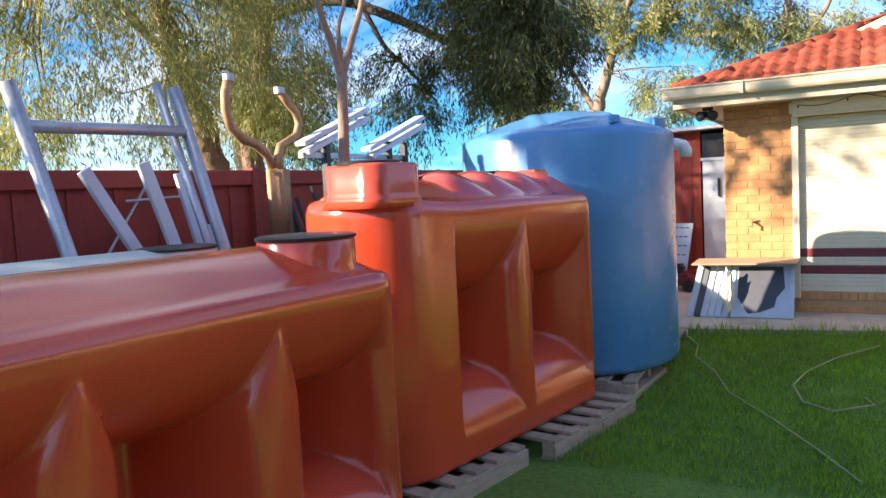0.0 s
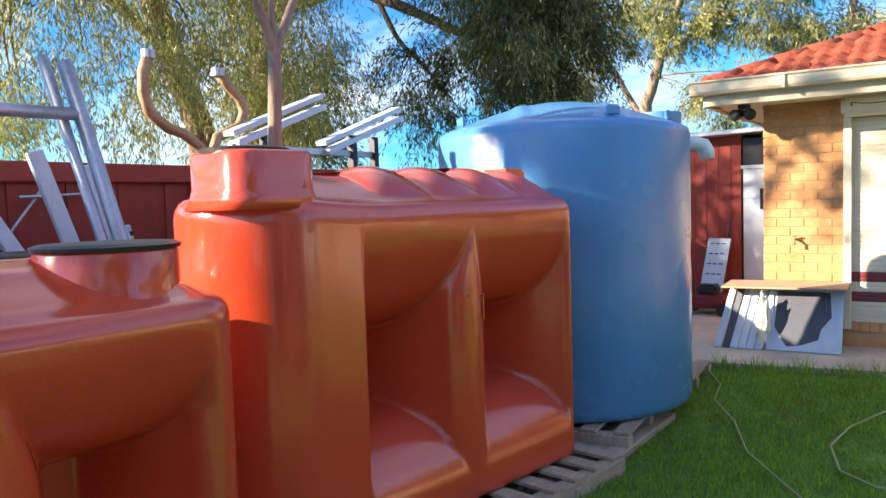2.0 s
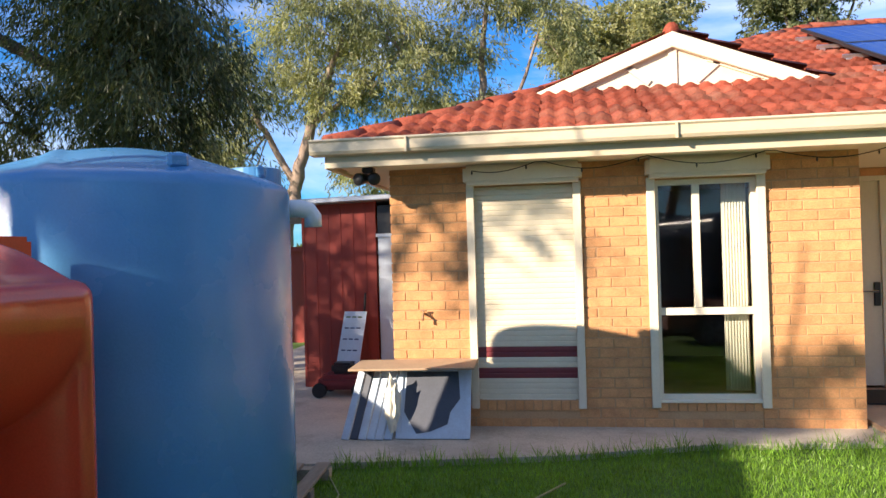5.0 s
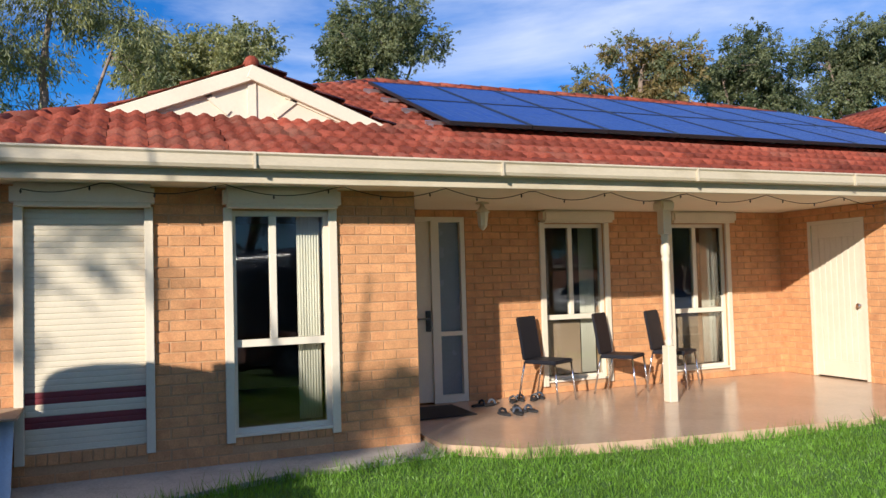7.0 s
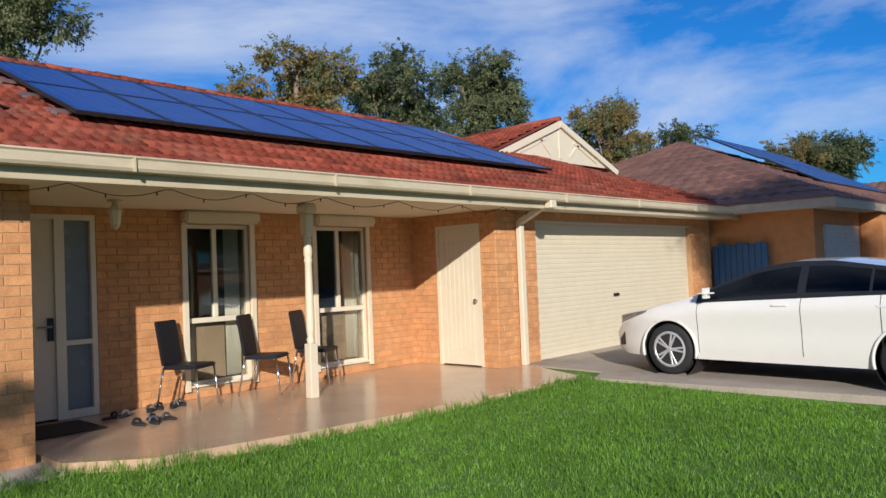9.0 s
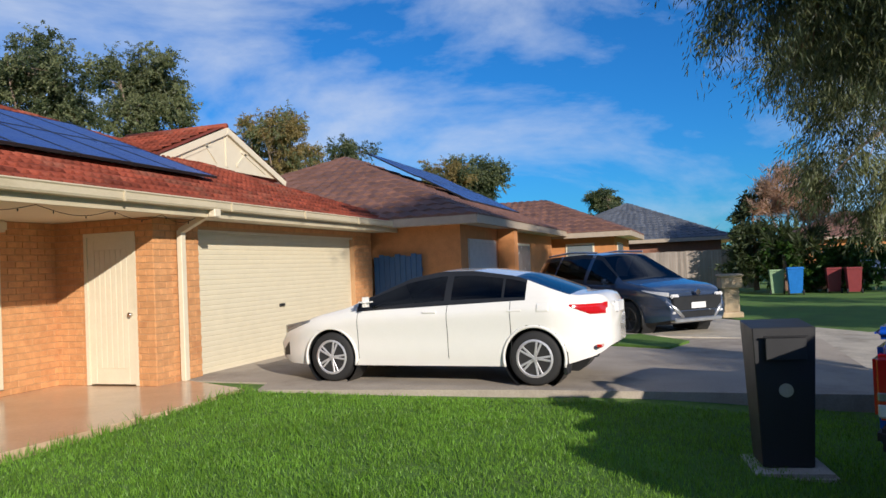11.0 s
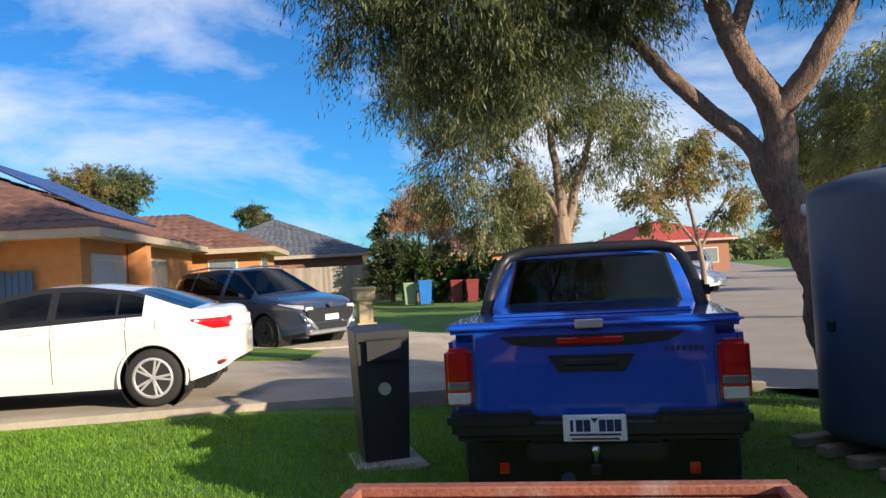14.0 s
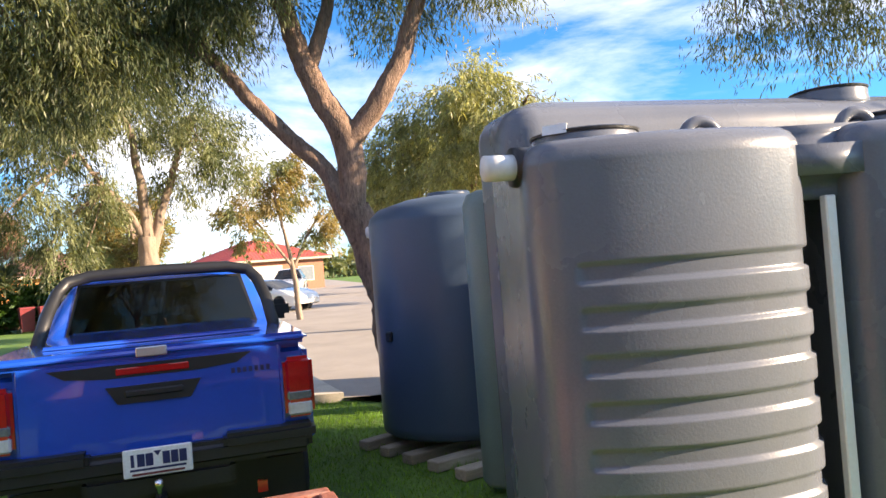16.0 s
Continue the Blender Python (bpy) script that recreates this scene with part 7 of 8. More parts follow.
nb2 = far_house("brick_house", "orange brick house with brown tiled roof beyond the driveway", 27.6, 33.5, 4.9, 14.0, 2.40, 0.6, 0.42, M_NBRICK, M_BROWNTILE, 0.0, [("s", 28.4, 30.4, 0.4, 2.2, "w"), ("w", 5.6, 6.6, 0.4, 2.2, "w")])
nb3 = far_house("brick_house", "brick house with a dark grey tiled roof behind a paling fence", 42.0, 54.0, 1.0, 11.0, 2.3, 0.6, 0.42, M_NBRICKD, M_GREYTILE, 0.1)
nb4 = far_house("brick_house", "far brick house with a red roof across the street", 62.0, 74.0, -30.5, -22.0, 2.5, 0.6, 0.40, M_NBRICKD, M_REDROOF, 0.0, [("w", -29.5, -28.0, 0.6, 1.9, "w"), ("w", -26.5, -22.8, 0.1, 2.1, "g")])
nb5 = far_house("brick_house", "far pale brick house at the end of the street", 60.0, 70.0, -13.0, -4.0, 2.4, 0.6, 0.40, M_NBRICK, M_BROWNTILE, 0.0, [("w", -11.5, -9.5, 0.6, 1.9, "w")])
nb6 = far_house("brick_house", "far brick house with a tiled roof down the street", 36.0, 50.0, -45.0, -34.0, 2.4, 0.6, 0.40, M_NBRICKD, M_BROWNTILE, 0.0)

pf = thing("paling_fence", "tall grey weathered timber paling fence", "fence")
for k in range(84):
    y = -0.4 + k * 0.125
    z = 1.85 + 0.03 * noise.noise((k * 0.7, 0, 0))
    part("paling", bx(39.0, y, 0.0, 39.02, y + 0.118, z), M_GREYWOOD, pf)
part("rail", bx(39.02, -0.4, 1.5, 39.06, 10.1, 1.58), M_GREYWOOD, pf)

# ---- trees ----
def quads_object(name, P, D, S, ln, wd, material, parent=None, label=""):
    """Many small leaves as one joined mesh. P: base, D: way, S: side, all n x 3; ln, wd: n."""
    n = len(P)
    V = np.empty((n, 4, 3))
    V[:, 0] = P
    V[:, 1] = P + D * (ln * 0.45)[:, None] + S * (wd * 0.5)[:, None]
    V[:, 2] = P + D * ln[:, None]
    V[:, 3] = P + D * (ln * 0.45)[:, None] - S * (wd * 0.5)[:, None]
    me = bpy.data.meshes.new(name)
    me.vertices.add(n * 4)
    me.vertices.foreach_set("co", V.ravel())
    me.loops.add(n * 4)
    me.loops.foreach_set("vertex_index", np.arange(n * 4))
    me.polygons.add(n)
    me.polygons.foreach_set("loop_start", np.arange(n) * 4)
    me.update(calc_edges=True)
    me.materials.append(material)
    ob = new(name, me)
    ob.parent = parent
    if label:
        ob["label"] = label
    return ob


RNG = np.random.default_rng(7)


def unit(a):
    return a / np.linalg.norm(a, axis=1, keepdims=True)


def foliage(clumps, sprays, leaves, leaf, droop, spread=0.35):
    """Leaves in hanging sprays, filled into ellipsoids (x, y, z, rx, ry, rz). Returns arrays for quads_object."""
    P, D, S, LN, WD = [], [], [], [], []
    vol = np.array([c[3] * c[4] * c[5] for c in clumps]) ** 0.67
    counts = np.maximum(2, (sprays * vol / vol.sum()).astype(int))
    for c, k in zip(clumps, counts):
        subs = max(4, min(12, k // 12))
        u = unit(RNG.normal(size=(subs, 3)))[RNG.integers(0, subs, k)]
        rad = (0.45 + 0.5 * RNG.random(subs))[RNG.integers(0, subs, k)]
        base = np.array(c[:3]) + (u * rad[:, None] + RNG.normal(size=(k, 3)) * 0.21) * np.array(c[3:6])
        twig = unit(u * np.array((1, 1, 0.4)) + np.array((0, 0, -droop)) + RNG.normal(size=(k, 3)) * 0.35)
        tl = spread * (0.6 + 0.8 * RNG.random(k))
        t = RNG.random((k, leaves))
        pos = base[:, None] + twig[:, None] * (t * tl[:, None])[:, :, None] + RNG.normal(size=(k, leaves, 3)) * 0.09 * spread
        d = twig[:, None] * 0.6 + RNG.normal(size=(k, leaves, 3)) * 0.45 + np.array((0, 0, -droop * 0.7))
        P.append(pos.reshape(-1, 3)), D.append(unit(d.reshape(-1, 3)))
        m = k * leaves
        S.append(RNG.normal(size=(m, 3)))
        LN.append(leaf[0] * (0.6 + 0.8 * RNG.random(m))), WD.append(leaf[1] * (0.7 + 0.6 * RNG.random(m)))
    P, D, S = np.concatenate(P), np.concatenate(D), np.concatenate(S)
    S = unit(np.cross(D, S))
    return P, D, S, np.concatenate(LN), np.concatenate(WD)


def wobble(pts, r0, r1, steps=6, amp=0.03):
    """A limb bent a little between its points, tapering from r0 to r1."""
    out = []
    pts = [Vector(p) for p in pts]
    for i in range(len(pts) - 1):
        a, b = pts[i], pts[i + 1]
        p0, p3 = pts[max(i - 1, 0)], pts[min(i + 2, len(pts) - 1)]
        for k in range(steps):
            t = k / steps
            q = 0.5 * ((2 * a) + (b - p0) * t + (2 * p0 - 5 * a + 4 * b - p3) * t * t + (3 * a - p0 - 3 * b + p3) * t ** 3)
            out.append(q + Vector(noise.noise_vector(q * 1.7)) * amp)
    out.append(pts[-1])
    n = len(out) - 1
    return out, [r0 + (r1 - r0) * i / n for i in range(n + 1)]


def tree(name, label, limbs, clumps, sprays, leaves, leaf, material, bark, droop=0.8, spread=0.4, twigs=0, extra=None):
    tr_ = thing(name, label, "tree")
    ends = []
    for k, (pts, r0, r1) in enumerate(limbs):
        bm = bmesh.new()
        q, r = wobble(pts, r0, r1, steps=14 if r0 > 0.08 else 6, amp=0.05 * r0 / 0.1)
        tube(bm, q, r, seg=32 if r0 > 0.08 else 8)
        for v in bm.verts:
            v.co += Vector(noise.noise_vector(v.co * 9)) * r0 * 0.09 + Vector(noise.noise_vector((v.co.x * 26, v.co.y * 26, v.co.z * 5))) * min(r0, 0.15) * 0.11
        part("trunk" if k == 0 else "limb", bm, bark, tr_, smooth=True)
        ends += q[len(q) // 2:]
    if twigs and ends:
        bm = bmesh.new()
        for c in clumps:
            near = min(ends, key=lambda e: (e - Vector(c[:3])).length)
            for _ in range(twigs):
                tip = Vector(c[:3]) + Vector([random.uniform(-0.8, 0.8) * c[3 + i] for i in range(3)])
                midp = near.lerp(tip, 0.5) + Vector((random.uniform(-.1, .1), random.uniform(-.1, .1), random.uniform(0, .25)))
                q, r = wobble([near, midp, tip], 0.022 + 0.008 * random.random(), 0.004, 4, 0.04)
                tube(bm, q, r, seg=5, caps=False)
        part("twig_work", bm, bark, tr_, smooth=True)["kind"] = "stuff"
    ob = quads_object("crown", *foliage(clumps, sprays, leaves, leaf, droop, spread), material, tr_)
    ob["kind"] = "stuff"
    if extra:
        m2, share = extra
        ob = quads_object("crown", *foliage(clumps, int(sprays * share), leaves, leaf, droop, spread), m2, tr_)
        ob["kind"] = "stuff"
    return tr_


GL = (0.085, 0.0125)


def pushed(items, k, c=(0.52, 1.75, 1.478)):
    """Limbs or clumps moved out from a centre by a factor, with their sizes."""
    out = []
    for it in items:
        if isinstance(it[0], list):
            out.append(([tuple(c[i] + (p[i] - c[i]) * k for i in range(3)) for p in it[0]], it[1] * k, it[2] * k))
        else:
            out.append((*(c[i] + (it[i] - c[i]) * k for i in range(3)), *(q * k for q in it[3:])))
    return out


tree("gum_tree", "leaning rough-barked street gum with drooping olive leaves",
     pushed([([(6.55, -2.42, -0.25), (6.62, -2.30, 0.6), (6.73, -2.14, 1.4), (6.84, -1.98, 2.1)], 0.20, 0.16),
      ([(6.80, -2.0, 1.75), (6.92, -1.86, 2.2), (7.02, -1.74, 2.45), (7.38, -1.26, 3.12), (7.60, -0.98, 3.62), (7.9, -0.3, 3.80), (8.1, 0.5, 3.78), (8.2, 1.2, 3.9)], 0.105, 0.025),
      ([(6.84, -1.98, 2.0), (6.86, -1.97, 2.7), (7.05, -1.71, 3.36), (7.18, -1.53, 4.1), (7.3, -1.2, 5.2), (7.6, -0.6, 6.2)], 0.15, 0.045),
      ([(6.86, -1.97, 2.62), (6.56, -2.35, 3.25), (6.36, -2.61, 4.0), (6.15, -2.9, 5.0), (6.0, -3.0, 6.0)], 0.11, 0.04),
      ([(7.05, -1.71, 3.36), (6.95, -1.9, 3.9), (6.9, -2.0, 4.6), (6.8, -2.1, 5.5)], 0.08, 0.03),
      ([(7.6, -0.98, 3.6), (7.5, -0.6, 4.2), (7.5, 0.2, 4.9), (7.7, 1.0, 5.2)], 0.05, 0.02)], 1.2),
     pushed([(8.0, 1.5, 3.95, 0.6, 0.4, 0.45), (8.1, 0.95, 3.6, 0.7, 0.45, 0.5), (8.2, 0.35, 3.5, 0.8, 0.45, 0.45), (8.1, -0.2, 3.75, 0.8, 0.45, 0.4), (7.9, 1.6, 4.6, 0.8, 0.6, 0.5), (7.9, 0.8, 4.4, 1.0, 0.9, 0.7),
      (7.8, -0.3, 4.5, 1.0, 0.8, 0.7), (7.6, -1.0, 4.2, 0.7, 0.5, 0.5), (7.6, 1.2, 5.4, 1.2, 1.2, 0.7), (7.4, -0.6, 5.6, 1.2, 1.2, 0.8), (6.9, -1.9, 5.4, 1.0, 1.0, 0.7), (6.2, -2.9, 5.2, 1.1, 0.9, 0.7), (6.9, -2.7, 4.3, 0.5, 0.5, 0.4), (5.9, -3.3, 4.4, 0.6, 0.5, 0.35)], 1.2) + [(9.2, -0.6, 4.1, 0.55, 0.5, 0.6), (9.1, -1.4, 4.5, 0.6, 0.6, 0.5), (8.9, 0.2, 4.5, 0.8, 0.7, 0.5), (8.6, -1.9, 4.9, 0.7, 0.7, 0.5), (7.5, -2.6, 6.2, 1.2, 1.2, 0.9), (8.8, -2.4, 6.7, 1.2, 1.2, 0.9), (8.2, -1.2, 6.9, 1.1, 1.1, 0.8), (7.0, -3.3, 5.6, 1.0, 1.0, 0.8)],
     5600, 24, (0.10, 0.014), M_LEAFD, M_BARK, droop=1.0, spread=0.5, twigs=9, extra=(M_LEAF, 0.7))

tree("gum_tree", "two-stemmed pale gum by the street with olive crown",
     [([(16.0, -2.7, -0.2), (16.0, -2.66, 1.2), (16.0, -2.62, 2.3)], 0.22, 0.17), ([(16.0, -2.62, 2.1), (16.0, -2.6, 3.0), (16.0, -2.5, 4.0), (16.1, -2.2, 5.5)], 0.13, 0.04), ([(16.0, -2.64, 1.9), (16.0, -2.9, 2.8), (16.0, -3.2, 3.6), (16.0, -3.6, 4.8)], 0.12, 0.04),
      ([(16.0, -2.6, 2.3), (16.0, -2.2, 3.0), (16.0, -1.8, 3.5), (16.0, -1.2, 4.4)], 0.08, 0.03)],
     [(16, -0.3, 3.2, 0.9, 0.6, 0.8), (16, -1.0, 2.5, 0.8, 0.5, 0.7), (16, -0.9, 4.4, 1.2, 0.9, 0.8), (16, -2.2, 5.0, 1.4, 1.3, 0.9), (16, -3.7, 4.6, 1.2, 0.8, 0.7), (16, -4.3, 3.9, 0.9, 0.6, 0.5), (16, -1.7, 3.3, 0.7, 0.5, 0.5), (16.4, -2.6, 6.2, 1.6, 1.8, 0.9), (16, 0.1, 5.0, 1.0, 0.9, 0.8), (16, -3.3, 3.5, 0.5, 0.4, 0.3)],
     2300, 18, (0.12, 0.022), M_LEAF, M_PALEBARK, droop=0.9, spread=0.5, twigs=6, extra=(M_LEAFD, 0.7))

tree("gum_tree", "small bronze-tipped gum across the street",
     [([(24, -9.6, -0.2), (24, -9.5, 1.5), (24, -9.3, 2.6), (24, -9.0, 4.0)], 0.11, 0.03), ([(24, -9.5, 1.6), (24, -10.2, 2.8), (24, -10.8, 3.6)], 0.06, 0.02), ([(24, -9.5, 1.6), (24, -8.6, 2.8), (24, -8.0, 3.6)], 0.06, 0.02)],
     [(24, -7.7, 3.5, 0.8, 0.7, 0.5), (24, -9.0, 3.7, 0.8, 0.7, 0.5), (24, -10.0, 4.3, 0.8, 0.7, 0.5), (24, -10.9, 3.1, 0.7, 0.7, 0.5), (24, -8.7, 4.7, 0.8, 0.7, 0.5), (24, -9.6, 5.2, 0.6, 0.6, 0.4), (24, -7.9, 2.7, 0.6, 0.5, 0.4), (24, -10.4, 2.5, 0.5, 0.5, 0.3)],
     520, 12, (0.17, 0.045), M_LEAFO, M_PALEBARK, droop=0.6, twigs=4, extra=(M_LEAF, 0.8))

tree("gum_tree", "broad yellow-green gum beyond the water tanks",
     [([(15.2, -10.5, -0.2), (15.2, -10.4, 2.0), (15.0, -10.2, 3.5), (14.8, -10, 5.5)], 0.18, 0.05), ([(15.1, -10.3, 2.4), (16.6, -10, 3.8), (17.6, -9.8, 4.6)], 0.09, 0.03), ([(15.1, -10.3, 2.6), (13.6, -10, 4.0), (12.6, -9.8, 4.6)], 0.09, 0.03)],
     [(17.6, -9.8, 4.4, 1.1, 1.1, 0.8), (16.2, -9.8, 3.4, 1.2, 1.0, 0.8), (15.8, -9.8, 4.9, 1.4, 1.2, 0.9), (14.3, -9.6, 5.3, 1.2, 1.2, 0.7), (14.2, -9.6, 3.8, 1.1, 1.0, 0.8), (12.9, -9.6, 4.1, 0.9, 1.0, 0.7), (12.2, -9.6, 4.5, 0.5, 0.5, 0.4), (18.6, -9.8, 3.4, 1.0, 0.8, 0.7)],
     2300, 16, (0.15, 0.030), M_LEAFY, M_BARK, droop=0.8, twigs=3, extra=(M_LEAF, 0.5))

# last limb and last three clumps: unseen, added to shade the dark tank
tree("gum_tree", "dark drooping gum branches above the grey tanks",
     [([(3.6, -8.0, -0.2), (3.7, -7.9, 2.5), (4.0, -7.4, 4.6), (4.4, -6.6, 5.6)], 0.2, 0.05), ([(3.8, -7.7, 3.6), (4.6, -6.6, 4.6), (5.0, -6.0, 4.5)], 0.07, 0.02), ([(3.7, -7.9, 2.4), (2.6, -7.8, 3.3), (1.3, -7.6, 3.6)], 0.08, 0.03)],
     [(5.1, -6.0, 3.9, 0.45, 0.5, 0.6), (4.5, -6.0, 3.8, 0.5, 0.5, 0.5), (3.9, -6.0, 3.7, 0.5, 0.5, 0.6), (3.3, -6.2, 3.8, 0.6, 0.5, 0.7), (4.4, -6.3, 4.3, 0.5, 0.4, 0.3), (1.1, -7.5, 3.1, 1.1, 1.1, 1.1), (1.7, -8.0, 4.2, 1.2, 1.2, 0.8), (2.6, -7.6, 4.9, 0.9, 0.9, 0.6)],
     1300, 18, GL, M_LEAFD, M_BARK, droop=1.1, twigs=3, extra=(M_LEAF, 0.5))

tree("gum_tree", "big weeping yellow-green tree behind the red fence",
     [([(-8.1, 8.3, -0.2), (-8.05, 8.15, 1.2), (-8.0, 8.05, 2.4), (-8.0, 7.6, 3.3), (-8.0, 7.2, 4.6), (-8.0, 7.0, 6.0)], 0.24, 0.10), ([(-8.2, 8.8, -0.2), (-8.1, 8.85, 1.5), (-8.0, 8.9, 2.6), (-8.0, 9.3, 4.2), (-8, 9.6, 5.5)], 0.22, 0.08),
      ([(-8.0, 7.4, 3.6), (-8.0, 6.4, 4.3), (-7.8, 5.4, 4.4)], 0.08, 0.03)],
     [(-8.0, 5.1, 3.2, 0.8, 0.7, 0.9), (-7.6, 5.9, 3.7, 0.9, 0.8, 0.9), (-7.4, 6.6, 3.0, 0.7, 0.6, 0.7), (-7.4, 7.2, 4.1, 0.9, 0.9, 0.9), (-7.3, 8.0, 3.5, 0.7, 0.6, 0.7), (-7.2, 8.9, 3.6, 0.9, 0.9, 0.9), (-7.7, 9.3, 3.0, 0.6, 0.6, 0.7), (-7.4, 5.0, 4.6, 1.1, 1.0, 0.8), (-7.2, 6.4, 5.2, 1.2, 1.2, 0.9), (-7.2, 8.2, 5.1, 1.3, 1.3, 0.9),
      (-8.0, 9.2, 4.6, 0.9, 0.8, 0.8), (-7.9, 5.4, 2.5, 0.6, 0.5, 0.4), (-7.6, 3.6, 5.2, 0.6, 0.6, 0.5), (-7.5, 7.4, 6.3, 1.6, 2.4, 0.9), (-8.6, 9.0, 2.6, 0.5, 0.5, 0.4)],
     2600, 20, (0.095, 0.015), M_LEAFY, M_BARK, droop=1.1, spread=0.5, twigs=3, extra=(M_LEAF, 0.8))

tree("gum_tree", "dark spreading gum with a long low limb",
     [([(-10.2, 11.2, -0.2), (-10.1, 11.0, 2.5), (-9.8, 10.7, 4.4), (-9.4, 10.5, 5.6)], 0.28, 0.14), ([(-9.8, 10.7, 4.3), (-9.3, 10.5, 4.75), (-7.9, 10.5, 4.95), (-6.7, 10.5, 4.62), (-5.6, 10.5, 4.05), (-4.6, 10.5, 3.75)], 0.13, 0.05),
      ([(-6.9, 10.5, 4.7), (-6.5, 10.5, 4.0), (-6.0, 10.5, 3.5), (-5.7, 10.5, 3.1)], 0.05, 0.015), ([(-5.4, 10.5, 3.95), (-4.5, 10.5, 4.5), (-3.8, 10.5, 5.2)], 0.06, 0.02)],
     [(-6.0, 10.5, 3.0, 0.5, 0.5, 0.45), (-6.3, 10.5, 3.6, 0.5, 0.5, 0.4), (-8.4, 10.4, 3.4, 1.0, 0.8, 0.8), (-9.2, 10.2, 4.0, 1.1, 0.9, 0.8), (-4.6, 10.5, 3.6, 0.7, 0.8, 0.7), (-3.9, 10.4, 3.9, 0.8, 0.9, 0.8), (-3.95, 10.3, 4.8, 1.0, 1.0, 0.8), (-4.6, 10.4, 5.1, 1.0, 1.0, 0.7), (-5.2, 10.4, 5.9, 1.4, 1.2, 0.8), (-3.7, 10.4, 5.9, 1.1, 1.2, 0.8),
      (-4.3, 10.6, 3.1, 0.6, 0.6, 0.5), (-8.3, 10.5, 2.7, 0.7, 0.6, 0.5), (-7.6, 10.4, 6.0, 1.3, 1.2, 0.7), (-4.9, 10.6, 4.4, 0.9, 0.8, 0.7), (-4.2, 10.8, 4.4, 0.8, 0.7, 0.7), (-5.3, 10.6, 3.7, 0.45, 0.5, 0.45)],
     3700, 22, (0.10, 0.018), M_LEAFD, M_SHADEBARK, droop=0.9, spread=0.5, twigs=6, extra=(M_LEAF, 0.4))

tree("gum_tree", "tall pale gum behind the garden shed",
     [([(-8.0, 24, -0.2), (-7.6, 24, 2.5), (-7.1, 24, 4.6), (-6.6, 24, 6.2), (-5.8, 24, 8.0)], 0.26, 0.08), ([(-7.3, 24, 3.8), (-8.2, 24, 5.4), (-9.0, 24, 7.0)], 0.12, 0.04), ([(-6.8, 24, 5.6), (-5.4, 24, 6.5), (-4.0, 24, 7.6)], 0.09, 0.03)],
     [(-9.6, 24, 5.4, 1.3, 1.2, 1.1), (-8.6, 24, 7.0, 1.5, 1.5, 1.2), (-6.2, 24, 6.6, 1.2, 1.2, 0.9), (-6.6, 24, 8.6, 1.8, 1.6, 1.1), (-4.2, 24, 6.8, 1.2, 1.2, 1.0), (-9.9, 24, 4.0, 1.0, 1.0, 0.8), (-4.6, 24, 8.6, 1.4, 1.4, 1.0), (-8.6, 24, 4.0, 0.7, 0.7, 0.6), (-5.0, 24, 4.4, 0.9, 0.9, 0.8)],
     2000, 16, (0.17, 0.034), M_LEAFY, M_PALEBARK, droop=0.7, spread=0.6, twigs=4, extra=(M_LEAF, 0.9))
tree("gum_tree", "pale leafy gum behind the house corner",
     [([(-1.6, 25, -0.2), (-1.6, 25, 4.0), (-1.8, 25, 6.5), (-1.6, 25, 9.0)], 0.2, 0.06), ([(-1.7, 25, 5.0), (-0.6, 25, 6.6), (0.0, 25, 8.4)], 0.08, 0.03)],
     [(-2.4, 25, 6.0, 1.2, 1.2, 0.9), (-0.8, 25, 5.6, 1.1, 1.1, 0.8), (-2.6, 25, 7.8, 1.2, 1.2, 0.8), (0.3, 25, 8.6, 1.0, 1.0, 0.7), (1.0, 25, 7.4, 0.7, 0.7, 0.6), (-1.4, 25, 9.6, 1.5, 1.4, 0.9), (-1.0, 25, 4.3, 1.0, 1.0, 0.7)],
     1200, 16, (0.17, 0.034), M_LEAF, M_PALEBARK, droop=0.7, spread=0.6, twigs=4, extra=(M_LEAFY, 0.8))


def far_gum(x, y, zc, r, h, mats, seed, label="far olive gum behind the roofs"):
    rnd = random.Random(seed)
    cl = []
    for k in range(22):
        a, q = rnd.uniform(0, 6.28), rnd.random() ** 0.5
        up = rnd.uniform(-0.8, 0.75)
        wide = 0.72 * q * math.sqrt(1 - 0.75 * up * up)
        cl.append((x + r * wide * math.cos(a), y + r * wide * math.sin(a), zc + h * up, r * rnd.uniform(0.26, 0.42), r * rnd.uniform(0.26, 0.42), h * rnd.uniform(0.24, 0.38)))
    tree("gum_tree", label, [([(x, y, -0.2), (x + 0.1, y, zc * 0.5), (x, y, zc), (x + 0.2, y, zc + h * 0.5)], 0.22, 0.06), ([(x, y, zc * 0.6), (x + r * 0.3, y, zc * 0.85), (x + r * 0.5, y, zc + h * 0.2)], 0.1, 0.03), ([(x, y, zc * 0.65), (x - r * 0.3, y, zc * 0.85), (x - r * 0.5, y, zc + h * 0.2)], 0.1, 0.03)],
         cl, 2600, 14, (0.05 * r, 0.021 * r), mats[0], M_PALEBARK, droop=0.4, spread=0.12 * r, twigs=3, extra=(mats[1], 0.6))


